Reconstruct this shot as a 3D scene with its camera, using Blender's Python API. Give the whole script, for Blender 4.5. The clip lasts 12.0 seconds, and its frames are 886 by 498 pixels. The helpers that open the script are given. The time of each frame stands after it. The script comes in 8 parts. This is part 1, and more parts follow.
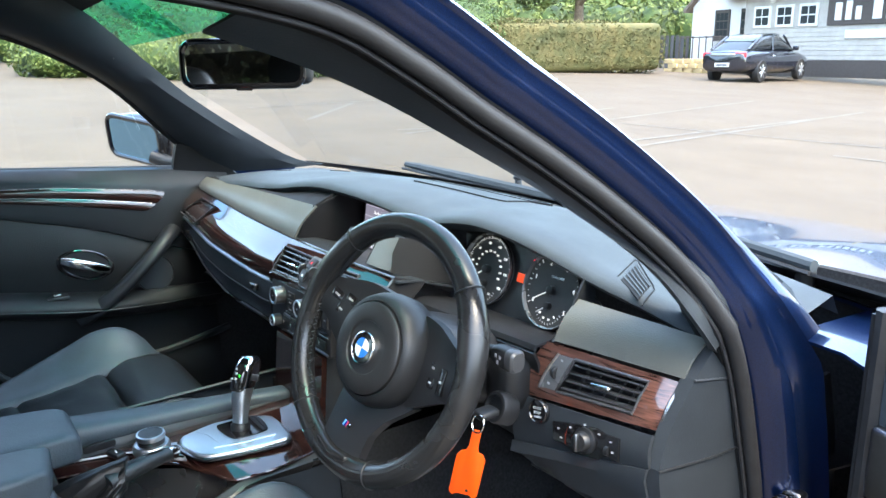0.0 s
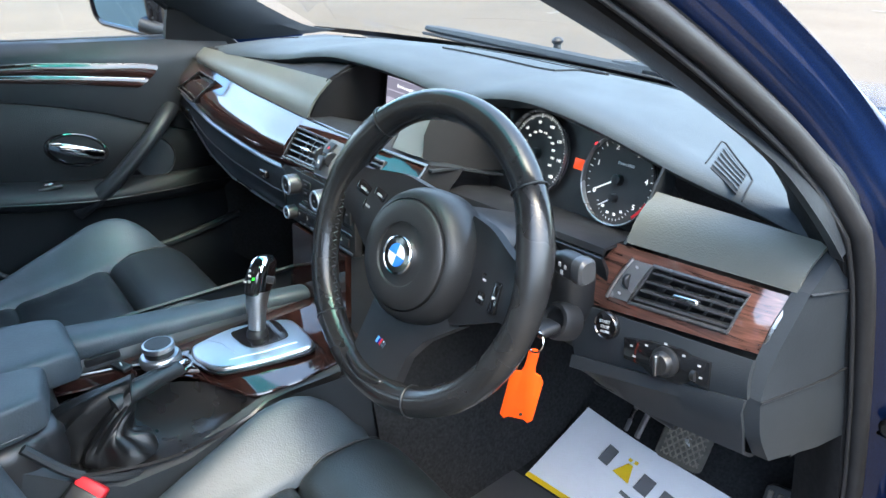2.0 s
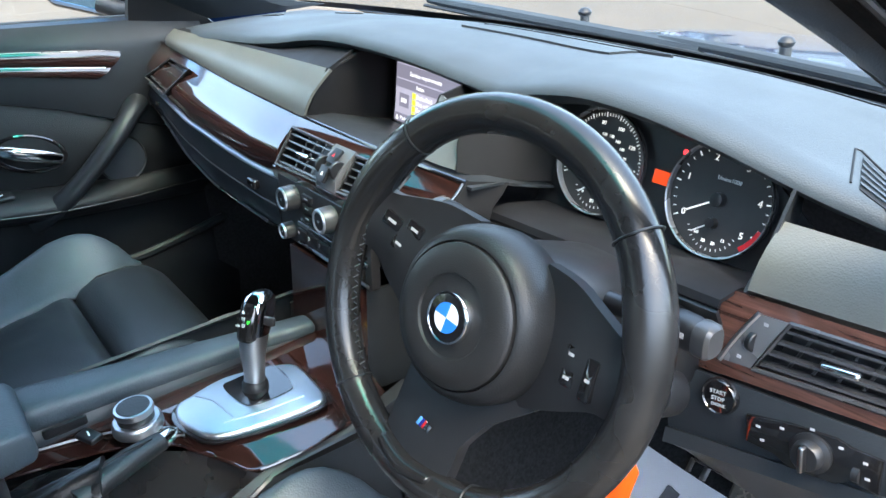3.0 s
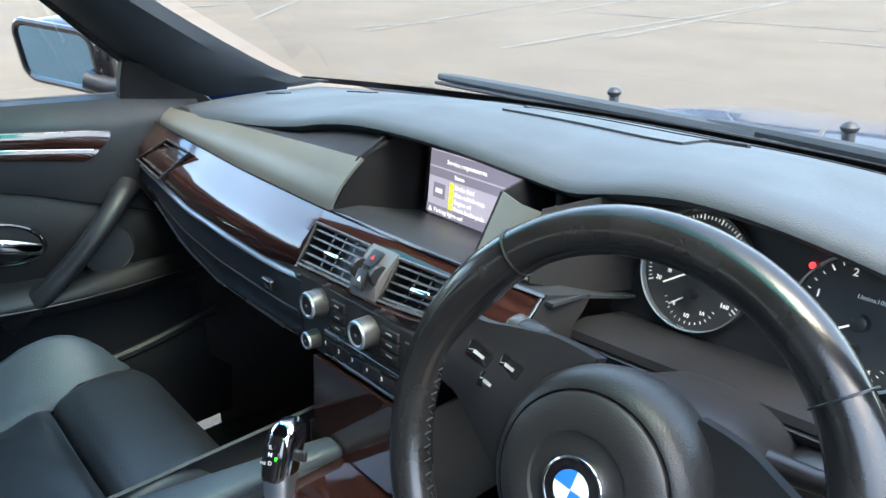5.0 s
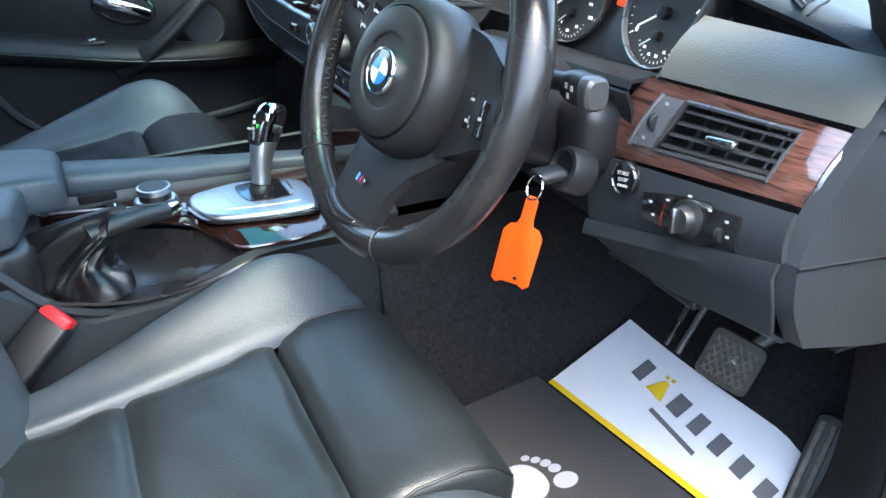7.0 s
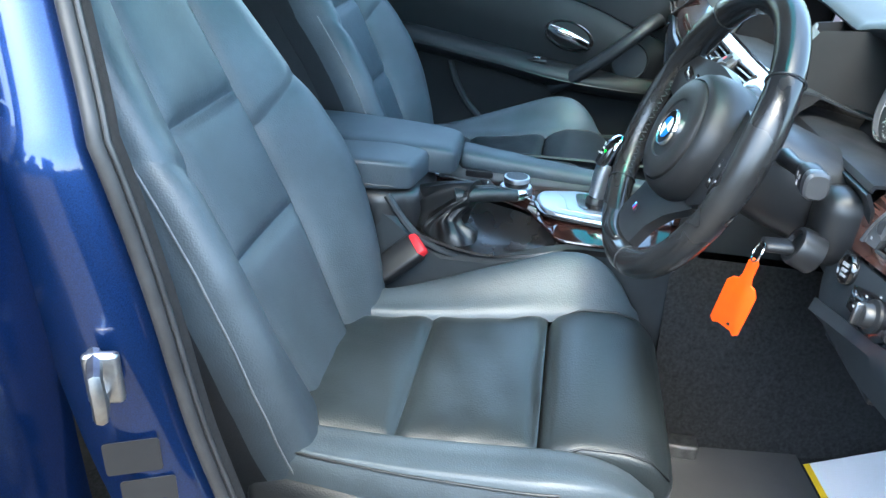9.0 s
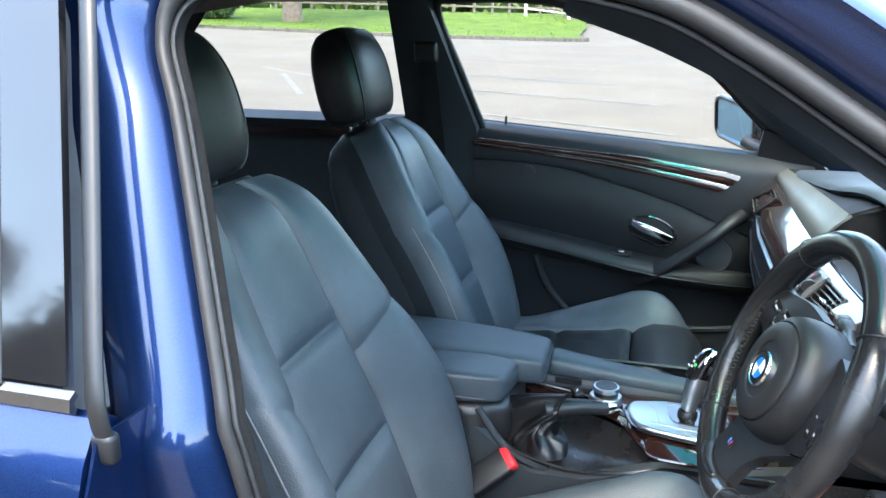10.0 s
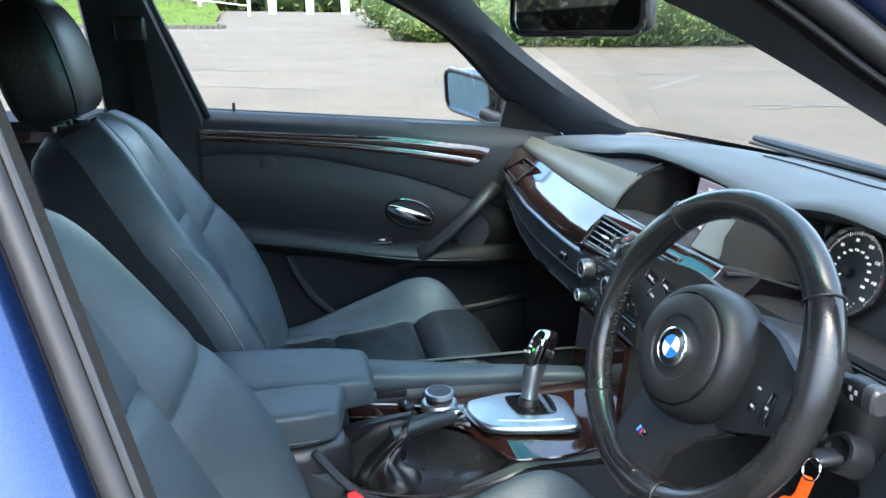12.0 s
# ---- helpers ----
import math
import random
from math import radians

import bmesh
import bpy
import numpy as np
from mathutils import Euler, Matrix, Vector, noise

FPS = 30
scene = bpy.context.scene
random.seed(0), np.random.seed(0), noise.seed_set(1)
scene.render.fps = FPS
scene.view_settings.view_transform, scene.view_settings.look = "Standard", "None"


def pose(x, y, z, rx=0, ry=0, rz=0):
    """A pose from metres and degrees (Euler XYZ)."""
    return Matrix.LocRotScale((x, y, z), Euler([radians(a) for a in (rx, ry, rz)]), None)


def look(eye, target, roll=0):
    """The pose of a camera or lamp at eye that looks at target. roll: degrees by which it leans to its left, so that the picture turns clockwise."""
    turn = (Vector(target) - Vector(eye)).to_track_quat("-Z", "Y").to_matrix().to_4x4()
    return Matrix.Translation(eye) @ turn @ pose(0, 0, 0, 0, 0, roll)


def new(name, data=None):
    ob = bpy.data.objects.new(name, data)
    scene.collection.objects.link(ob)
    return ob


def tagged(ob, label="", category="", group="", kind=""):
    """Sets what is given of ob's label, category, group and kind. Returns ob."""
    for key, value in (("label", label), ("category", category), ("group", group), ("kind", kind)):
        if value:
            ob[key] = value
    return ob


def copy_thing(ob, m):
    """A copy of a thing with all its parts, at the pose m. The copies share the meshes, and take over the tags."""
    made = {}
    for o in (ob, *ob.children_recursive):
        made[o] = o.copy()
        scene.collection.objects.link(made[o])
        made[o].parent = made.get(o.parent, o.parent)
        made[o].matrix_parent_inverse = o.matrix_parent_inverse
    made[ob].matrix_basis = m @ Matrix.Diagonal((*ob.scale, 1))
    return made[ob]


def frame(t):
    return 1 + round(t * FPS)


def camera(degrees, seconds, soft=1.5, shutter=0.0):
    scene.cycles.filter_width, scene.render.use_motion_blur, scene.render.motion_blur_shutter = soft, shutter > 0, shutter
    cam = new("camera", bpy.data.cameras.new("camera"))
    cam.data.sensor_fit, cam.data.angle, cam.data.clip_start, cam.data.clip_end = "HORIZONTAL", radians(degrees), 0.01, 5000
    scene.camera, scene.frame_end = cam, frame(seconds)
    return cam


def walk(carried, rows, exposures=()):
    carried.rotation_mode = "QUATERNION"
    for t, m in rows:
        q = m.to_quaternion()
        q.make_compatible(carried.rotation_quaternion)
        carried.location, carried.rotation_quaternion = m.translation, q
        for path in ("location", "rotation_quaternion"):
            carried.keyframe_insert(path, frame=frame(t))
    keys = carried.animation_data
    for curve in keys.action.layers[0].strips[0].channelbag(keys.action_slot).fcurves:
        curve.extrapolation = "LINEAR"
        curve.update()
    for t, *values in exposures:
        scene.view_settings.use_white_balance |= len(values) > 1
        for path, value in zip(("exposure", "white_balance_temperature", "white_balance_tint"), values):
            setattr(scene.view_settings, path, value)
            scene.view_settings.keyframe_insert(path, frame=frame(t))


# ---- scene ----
cam = camera(60.0, 12.0)
PATH = [
    (0, (1.192, -0.452, 1.255), (-0.383, 0.672, 0.749), -0.8),
    (0.1, (1.190, -0.454, 1.250), (-0.310, 0.622, 0.752), 0.0),
    (0.2, (1.195, -0.454, 1.245), (-0.289, 0.605, 0.709), 0.9),
    (0.3, (1.202, -0.457, 1.238), (-0.272, 0.587, 0.647), 1.8),
    (0.4, (1.210, -0.456, 1.230), (-0.252, 0.558, 0.564), 2.1),
    (0.5, (1.223, -0.453, 1.217), (-0.312, 0.565, 0.437), 1.7),
    (0.8, (1.232, -0.452, 1.188), (-0.294, 0.472, 0.284), -0.8),
    (1, (1.21, -0.425, 1.199), (-0.321, 0.473, 0.278), -0.8),
    (1.5, (1.126, -0.391, 1.214), (-0.414, 0.541, 0.343), -1.4),
    (2, (1.025, -0.383, 1.228), (-0.479, 0.645, 0.403), -2.1),
    (2.5, (0.944, -0.368, 1.219), (-0.521, 0.688, 0.361), -2.9),
    (3, (0.804, -0.309, 1.212), (-0.643, 0.736, 0.309), -3.2),
    (3.2, (0.757, -0.293, 1.208), (-0.688, 0.746, 0.293), -3.5),
    (4.8, (0.621, -0.303, 1.203), (-0.831, 0.851, 0.455), -1.6),
    (5, (0.634, -0.306, 1.212), (-0.805, 0.86, 0.456), -2.3),
    (5.5, (0.764, -0.285, 1.168), (-0.565, 0.998, 0.401), -2.7),
    (6, (0.89, -0.275, 1.189), (-0.367, 1.055, 0.382), -1.4),
    (6.5, (0.949, -0.271, 1.138), (-0.483, 0.839, 0.291), -1.1),
    (7, (1.025, -0.257, 1.069), (-0.556, 0.523, 0.126), -0.5),
    (7.2, (1.076, -0.242, 1.054), (-0.544, 0.414, 0.081), 0.3),
    (8.8, (1.294, -0.127, 1.092), (-0.437, -0.292, 0.104), 3.3),
    (9, (1.262, -0.125, 1.142), (-0.507, -0.381, 0.244), 2.9),
    (9.5, (1.258, -0.144, 1.224), (-0.58, -0.559, 0.553), 1.9),
    (10, (1.267, -0.142, 1.253), (-0.593, -0.643, 0.714), 0.5),
    (10.5, (1.274, -0.143, 1.253), (-0.591, -0.666, 0.757), -0.1),
    (11, (1.241, -0.194, 1.243), (-0.633, -0.683, 0.744), 0.5),
    (11.5, (1.162, -0.323, 1.249), (-0.767, -0.488, 0.748), 0.2),
    (11.7, (1.140, -0.342, 1.248), (-0.739, -0.263, 0.733), -0.6),
    (11.8, (1.126, -0.344, 1.244), (-0.741, -0.154, 0.714), -0.7),
    (12, (1.079, -0.382, 1.22), (-0.805, -0.026, 0.651), -0.5),
]
walk(cam, [(t, look(eye, target, roll)) for t, eye, target, roll in PATH], [(0.0, 3.44, 7150, 3), (1.0, 3.58, 6950, 3), (3.0, 3.56, 7000, 3), (5.0, 3.47, 7200, 4), (6.0, 3.54, 7150, 4), (7.0, 3.74, 6800, 2), (9.0, 3.86, 6400, -3), (9.6, 3.72, 6600, 1), (10.5, 3.48, 7050, 3), (12.0, 3.44, 6850, 2)])

# ---- light and sky ----
world = bpy.data.worlds.new("sky_world")
scene.world = world
world.use_nodes = True
wn = world.node_tree.nodes
sky = wn.new("ShaderNodeTexSky")
sky.sky_type, sky.sun_disc = "NISHITA", False
SUN_EL, SUN_AZ = 62.0, 92.0
sky.sun_elevation, sky.sun_rotation = radians(SUN_EL), radians(SUN_AZ)
sky.air_density, sky.dust_density, sky.ozone_density = 1.0, 1.9, 1.4
wn["Background"].inputs["Strength"].default_value = 0.182
world.node_tree.links.new(sky.outputs["Color"], wn["Background"].inputs["Color"])
sun = new("sun", bpy.data.lights.new("sun", "SUN"))
sun.data.energy, sun.data.angle, sun.data.color = 0.42, radians(30.0), (1.0, 0.90, 0.78)
sun_dir = Vector((math.sin(radians(SUN_AZ)) * math.cos(radians(SUN_EL)), math.cos(radians(SUN_AZ)) * math.cos(radians(SUN_EL)), math.sin(radians(SUN_EL))))
sun.matrix_world = look(sun_dir * 40, (0, 0, 0))


# ---- materials ----
def mat(name, col, rough=0.5, metal=0.0, var=0.12, scale=30.0, bump=0.0, bscale=300.0, coat=0.0, spec=0.5, rvar=0.08, col2=None, cells=False, wear=None):
    """A surface: colour with cloudy variation, rough with its own variation, fine relief."""
    m = bpy.data.materials.new(name)
    m.use_nodes = True
    n, l = m.node_tree.nodes, m.node_tree.links
    b = n["Principled BSDF"]
    co = n.new("ShaderNodeTexCoord")
    no = n.new("ShaderNodeTexNoise")
    no.inputs["Scale"].default_value, no.inputs["Detail"].default_value, no.inputs["Roughness"].default_value = scale, 6.0, 0.6
    l.new(co.outputs["Object"], no.inputs["Vector"])
    ramp = n.new("ShaderNodeValToRGB")
    c1 = [max(0.0, c * (1 - var)) for c in col]
    c2 = list(col2) if col2 else [min(1.0, c * (1 + var)) for c in col]
    ramp.color_ramp.elements[0].position, ramp.color_ramp.elements[1].position = 0.32, 0.68
    ramp.color_ramp.elements[0].color, ramp.color_ramp.elements[1].color = (*c1, 1), (*c2, 1)
    l.new(no.outputs["Fac"], ramp.inputs["Fac"])
    l.new(ramp.outputs["Color"], b.inputs["Base Color"])
    n2 = n.new("ShaderNodeTexNoise")
    n2.inputs["Scale"].default_value, n2.inputs["Detail"].default_value = scale * 0.35, 3.0
    l.new(co.outputs["Object"], n2.inputs["Vector"])
    mr = n.new("ShaderNodeMapRange")
    mr.inputs["From Min"].default_value, mr.inputs["From Max"].default_value = 0.3, 0.7
    mr.inputs["To Min"].default_value, mr.inputs["To Max"].default_value = max(0.0, rough - rvar), min(1.0, rough + rvar)
    l.new(n2.outputs["Fac"], mr.inputs["Value"])
    l.new(mr.outputs["Result"], b.inputs["Roughness"])
    b.inputs["Metallic"].default_value = metal
    b.inputs["Specular IOR Level"].default_value = spec
    b.inputs["Coat Weight"].default_value = coat
    b.inputs["Coat Roughness"].default_value = 0.04
    if bump:
        if cells:
            t = n.new("ShaderNodeTexVoronoi")
            t.feature = "SMOOTH_F1"
            out = t.outputs["Distance"]
        else:
            t = n.new("ShaderNodeTexNoise")
            t.inputs["Detail"].default_value = 4.0
            out = t.outputs["Fac"]
        t.inputs["Scale"].default_value = bscale
        l.new(co.outputs["Object"], t.inputs["Vector"])
        bu = n.new("ShaderNodeBump")
        bu.inputs["Strength"].default_value, bu.inputs["Distance"].default_value = bump, 0.6 / bscale
        l.new(out, bu.inputs["Height"])
        l.new(bu.outputs["Normal"], b.inputs["Normal"])
    return m


def wood_mat(name, dark, light, rough=0.25, coat=1.0, along="X"):
    m = mat(name, dark, rough, coat=coat, col2=light, scale=6.0)
    n, l = m.node_tree.nodes, m.node_tree.links
    co = n["Texture Coordinate"]
    mp = n.new("ShaderNodeMapping")
    mp.inputs["Scale"].default_value = (2.0, 22.0, 60.0) if along == "X" else (60.0, 2.0, 60.0)
    l.new(co.outputs["Object"], mp.inputs["Vector"])
    no = n.new("ShaderNodeTexNoise")
    no.inputs["Scale"].default_value, no.inputs["Detail"].default_value, no.inputs["Distortion"].default_value = 4.0, 8.0, 0.8
    l.new(mp.outputs["Vector"], no.inputs["Vector"])
    l.new(no.outputs["Fac"], n["Color Ramp"].inputs["Fac"])
    return m


def glass_mat(name, tint=(1, 1, 1), gloss=1.0):
    """Thin clear pane: passes light straight, mirrors by the angle."""
    m = bpy.data.materials.new(name)
    m.use_nodes = True
    n, l = m.node_tree.nodes, m.node_tree.links
    n.remove(n["Principled BSDF"])
    tr, gl, mx, lw = n.new("ShaderNodeBsdfTransparent"), n.new("ShaderNodeBsdfGlossy"), n.new("ShaderNodeMixShader"), n.new("ShaderNodeLayerWeight")
    tr.inputs["Color"].default_value = (*tint, 1)
    gl.inputs["Roughness"].default_value = 0.01
    gl.inputs["Color"].default_value = (gloss, gloss, gloss, 1)
    lw.inputs["Blend"].default_value = 0.5
    pw, ad = n.new("ShaderNodeMath"), n.new("ShaderNodeMath")
    pw.operation, ad.operation, ad.use_clamp = "POWER", "MULTIPLY_ADD", True
    pw.inputs[1].default_value, ad.inputs[1].default_value, ad.inputs[2].default_value = 5.0, 0.85, 0.07
    l.new(lw.outputs["Facing"], pw.inputs[0])
    l.new(pw.outputs["Value"], ad.inputs[0])
    l.new(ad.outputs["Value"], mx.inputs["Fac"])
    l.new(tr.outputs["BSDF"], mx.inputs[1])
    l.new(gl.outputs["BSDF"], mx.inputs[2])
    l.new(mx.outputs["Shader"], n["Material Output"].inputs["Surface"])
    return m


def glow_mat(name, col, power):
    m = mat(name, col, 0.4, var=0.03)
    b = m.node_tree.nodes["Principled BSDF"]
    b.inputs["Emission Color"].default_value = (*col, 1)
    b.inputs["Emission Strength"].default_value = power
    return m


def flake_mat(name, col, col2):
    """Metallic car paint: flakes under clear lacquer."""
    m = mat(name, col, 0.36, metal=0.8, col2=col2, scale=900.0, coat=1.0, rvar=0.04)
    return m


PAINT = flake_mat("blue_metallic_paint", (0.0030, 0.0145, 0.064), (0.0070, 0.0310, 0.125))
# paler than the cushion's: the light on backrests and bolsters is in the colour
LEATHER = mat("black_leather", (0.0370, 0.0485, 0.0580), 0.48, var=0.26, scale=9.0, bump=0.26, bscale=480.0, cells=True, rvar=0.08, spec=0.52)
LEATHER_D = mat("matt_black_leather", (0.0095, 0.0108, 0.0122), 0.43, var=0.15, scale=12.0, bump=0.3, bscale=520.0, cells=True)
# same seat leather, darkened: the cushion's shade is put into the colour
LEATHER_P = mat("shade_toned_cushion_leather", (0.0125, 0.0165, 0.0185), 0.40, var=0.35, scale=7.0, bump=0.24, bscale=480.0, cells=True, rvar=0.10, spec=0.5)
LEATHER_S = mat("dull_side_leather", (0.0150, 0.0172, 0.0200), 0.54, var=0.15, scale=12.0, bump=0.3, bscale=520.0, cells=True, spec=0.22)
STITCH = mat("pale_grey_stitching", (0.13, 0.135, 0.14), 0.6, var=0.15, scale=200.0)
GAITER = mat("soft_black_gaiter_leather", (0.0065, 0.0068, 0.0075), 0.36, var=0.2, scale=30.0, bump=0.2, bscale=500.0, cells=True, spec=0.4)
RIMLEATHER = mat("worn_wheel_leather", (0.0135, 0.0135, 0.014), 0.25, var=0.35, scale=22.0, bump=0.035, bscale=600.0, cells=True, rvar=0.10)
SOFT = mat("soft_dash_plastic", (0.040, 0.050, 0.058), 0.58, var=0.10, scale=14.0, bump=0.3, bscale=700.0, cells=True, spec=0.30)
DOORTRIM = mat("blue_black_door_trim", (0.0070, 0.0092, 0.0120), 0.45, var=0.12, scale=20.0, bump=0.2, bscale=700.0, cells=True, spec=0.32)
DOORHIDE = mat("dark_door_leather", (0.0075, 0.0092, 0.0110), 0.5, var=0.15, scale=12.0, bump=0.3, bscale=520.0, cells=True, spec=0.35)
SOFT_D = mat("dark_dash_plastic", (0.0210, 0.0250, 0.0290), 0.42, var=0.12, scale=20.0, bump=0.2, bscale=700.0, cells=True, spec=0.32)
PILLAR = mat("blue_black_pillar_trim", (0.019, 0.025, 0.033), 0.5, var=0.1, scale=20.0, bump=0.2, bscale=700.0, cells=True)
GREYPANEL = mat("grey_dash_leatherette", (0.100, 0.101, 0.088), 0.39, var=0.08, scale=16.0, bump=0.25, bscale=620.0, cells=True)
HUBSKIN = mat("grained_black_hub_skin", (0.0130, 0.0135, 0.0145), 0.45, var=0.12, scale=20.0, bump=0.25, bscale=800.0, cells=True, spec=0.35)
PLASTIC = mat("black_plastic", (0.0105, 0.0112, 0.0128), 0.40, var=0.15, scale=40.0, bump=0.1, bscale=900.0)
GLOSSBLACK = mat("gloss_black_plastic", (0.008, 0.008, 0.009), 0.08, var=0.1, coat=0.6)
RUBBER = mat("black_rubber", (0.0165, 0.0168, 0.018), 0.5, var=0.25, scale=60.0, bump=0.1, bscale=400.0)
SEALRUB = mat("grey_black_door_seal_rubber", (0.020, 0.0198, 0.0205), 0.48, var=0.2, scale=40.0, bump=0.15, bscale=500.0, spec=0.35)
FELT = mat("flocked_black_trim", (0.0075, 0.0075, 0.008), 0.95, var=0.4, scale=300.0, bump=0.6, bscale=1200.0, spec=0.25)
CARPET = mat("black_carpet", (0.019, 0.0195, 0.021), 0.98, var=0.45, scale=180.0, bump=0.8, bscale=900.0, spec=0.2)
CHROME = mat("chrome", (0.75, 0.76, 0.78), 0.10, metal=1.0, var=0.04)
SATIN = mat("satin_aluminium", (0.52, 0.55, 0.58), 0.38, metal=1.0, var=0.05, scale=20.0)
SATIN_D = mat("dark_satin_metal", (0.22, 0.22, 0.225), 0.28, metal=1.0, var=0.1)
STEEL = mat("bare_zinc_steel", (0.36, 0.36, 0.36), 0.36, metal=1.0, var=0.2, scale=80.0)
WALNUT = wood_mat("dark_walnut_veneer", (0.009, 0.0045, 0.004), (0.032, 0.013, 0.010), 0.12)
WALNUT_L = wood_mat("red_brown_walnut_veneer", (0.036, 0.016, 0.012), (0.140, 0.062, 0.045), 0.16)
HEADLINER = mat("anthracite_headlining", (0.035, 0.035, 0.037), 0.95, var=0.05, scale=80.0, bump=0.3, bscale=700.0)
GLASS = glass_mat("clear_car_glass", (0.93, 0.96, 0.95))
WSCREEN = glass_mat("windscreen_glass", (0.92, 0.955, 0.95), 0.35)
TINTED = glass_mat("privacy_glass", (0.16, 0.16, 0.15), 0.75)
BAND = glass_mat("teal_shade_band_glass", (0.05, 0.55, 0.48))
MIRROR = mat("blue_tinted_mirror_glass", (0.22, 0.43, 0.66), 0.02, metal=1.0, var=0.01, rvar=0.0)
MIRROR_N = mat("mirror_glass", (0.80, 0.82, 0.82), 0.02, metal=1.0, var=0.01, rvar=0.0)
WHITE = mat("white_print", (0.75, 0.75, 0.75), 0.5, var=0.03)
DIAL = mat("black_dial_face", (0.030, 0.030, 0.032), 0.5, var=0.1)
BLUE = mat("enamel_blue", (0.02, 0.20, 0.72), 0.2, var=0.04, coat=0.5)
RED = mat("red_plastic", (0.62, 0.02, 0.03), 0.4, var=0.06)
ORANGE = mat("orange_plastic", (0.92, 0.075, 0.002), 0.42, var=0.05, scale=60.0)
YELLOW = mat("yellow_print", (0.80, 0.52, 0.02), 0.6, var=0.05)
PAPER = mat("white_coated_paper", (0.80, 0.80, 0.84), 0.55, var=0.03, scale=5.0, bump=0.1, bscale=40.0)
PRINTPALE = mat("pale_grey_printed_paper", (0.40, 0.41, 0.48), 0.6, var=0.04, scale=9.0, bump=0.1, bscale=40.0)
PAPER_G = mat("dark_grey_printed_paper", (0.050, 0.050, 0.054), 0.6, var=0.08, scale=9.0, bump=0.1, bscale=40.0)
INK = mat("grey_ink", (0.13, 0.13, 0.14), 0.6, var=0.05)
PRINT = mat("pale_grey_print", (0.40, 0.40, 0.41), 0.5, var=0.05)
# near-black for black trim, and for recess walls with their shade painted in
RECESS = mat("recess_shade_and_black_trim", (0.010, 0.010, 0.011), 0.65, var=0.1, spec=0.2)
VENTGREY = mat("satin_black_vent_plastic", (0.042, 0.043, 0.045), 0.28, var=0.1, scale=40.0)
GREYSATIN = mat("satin_grey_plastic", (0.15, 0.152, 0.155), 0.33, metal=0.4, var=0.06, scale=30.0)
LITPRINT = glow_mat("backlit_white_print", (0.75, 0.75, 0.75), 0.08)
GREEN_LED = glow_mat("green_indicator", (0.03, 0.9, 0.05), 0.4)
RED_LED = glow_mat("red_indicator", (0.95, 0.02, 0.03), 0.5)
AMBER = glow_mat("amber_display", (0.70, 0.055, 0.008), 0.10)
SCREEN = glow_mat("lilac_screen", (0.26, 0.25, 0.34), 0.20)
SCREEN_D = glow_mat("dark_screen", (0.13, 0.125, 0.18), 0.20)
SCREEN_W = glow_mat("screen_white", (0.8, 0.8, 0.9), 0.16)
SCREEN_Y = glow_mat("screen_yellow_green", (0.62, 0.7, 0.05), 0.16)


# ---- mesh helpers ----
def finish(bm, sharp=38.0):
    bmesh.ops.remove_doubles(bm, verts=bm.verts, dist=1e-6)
    bmesh.ops.recalc_face_normals(bm, faces=bm.faces)
    lim = radians(sharp)
    for f in bm.faces:
        f.smooth = True
    for e in bm.edges:
        e.smooth = len(e.link_faces) == 2 and e.calc_face_angle(0.0) < lim
    return bm


def part(name, bm, material, parent=None, label="", sharp=38.0, done=False):
    """Links a bmesh as one mesh object under a thing or a part."""
    if not done:
        finish(bm, sharp)
    me = bpy.data.meshes.new(name)
    bm.to_mesh(me)
    bm.free()
    me.materials.append(material)
    ob = new(name, me)
    if parent:
        ob.parent = parent
    if label:
        tagged(ob, label)
    return ob


def thing(name, label, category, at=(0, 0, 0), group="", kind=""):
    ob = new(name)
    ob.empty_display_size = 0.05
    ob.location = at
    return tagged(ob, label, category, group, kind)


def V(*a):
    return Vector(a)


def basis(o, x, y):
    """A frame at o with the given x and a y near the given one."""
    x = Vector(x).normalized()
    z = x.cross(Vector(y)).normalized()
    y = z.cross(x)
    m = Matrix((x, y, z)).transposed().to_4x4()
    m.translation = Vector(o)
    return m


def grid(rows, thick=None, bm=None, close=False):
    """A skin through rows of points; thick: a vector or a number along the normals that gives it a back."""
    bm = bm or bmesh.new()
    vs = [[bm.verts.new(p) for p in r] for r in rows]
    faces = []
    n = len(rows[0])
    for a, b in zip(vs, vs[1:]):
        for i in range(n if close else n - 1):
            j = (i + 1) % n
            try:
                faces.append(bm.faces.new((a[i], a[j], b[j], b[i])))
            except ValueError:
                pass
    if thick is not None:
        bmesh.ops.recalc_face_normals(bm, faces=faces)
        ret = bmesh.ops.extrude_face_region(bm, geom=faces)
        nv = [g for g in ret["geom"] if isinstance(g, bmesh.types.BMVert)]
        if isinstance(thick, (int, float)):
            bm.normal_update()
            for v in nv:
                v.co -= v.normal * thick
        else:
            bmesh.ops.translate(bm, verts=nv, vec=Vector(thick))
    return bm


def spline(pts, n):
    """n points evenly by index along a smooth line through pts (lists of numbers)."""
    p = np.array(pts, float)
    k = len(p)
    t = np.linspace(0, k - 1, n)
    out = []
    for s in t:
        i = min(int(s), k - 2)
        u = s - i
        p0, p1, p2, p3 = p[max(i - 1, 0)], p[i], p[i + 1], p[min(i + 2, k - 1)]
        out.append(0.5 * (2 * p1 + (p2 - p0) * u + (2 * p0 - 5 * p1 + 4 * p2 - p3) * u * u + (3 * p1 - p0 - 3 * p2 + p3) * u**3))
    return np.array(out)


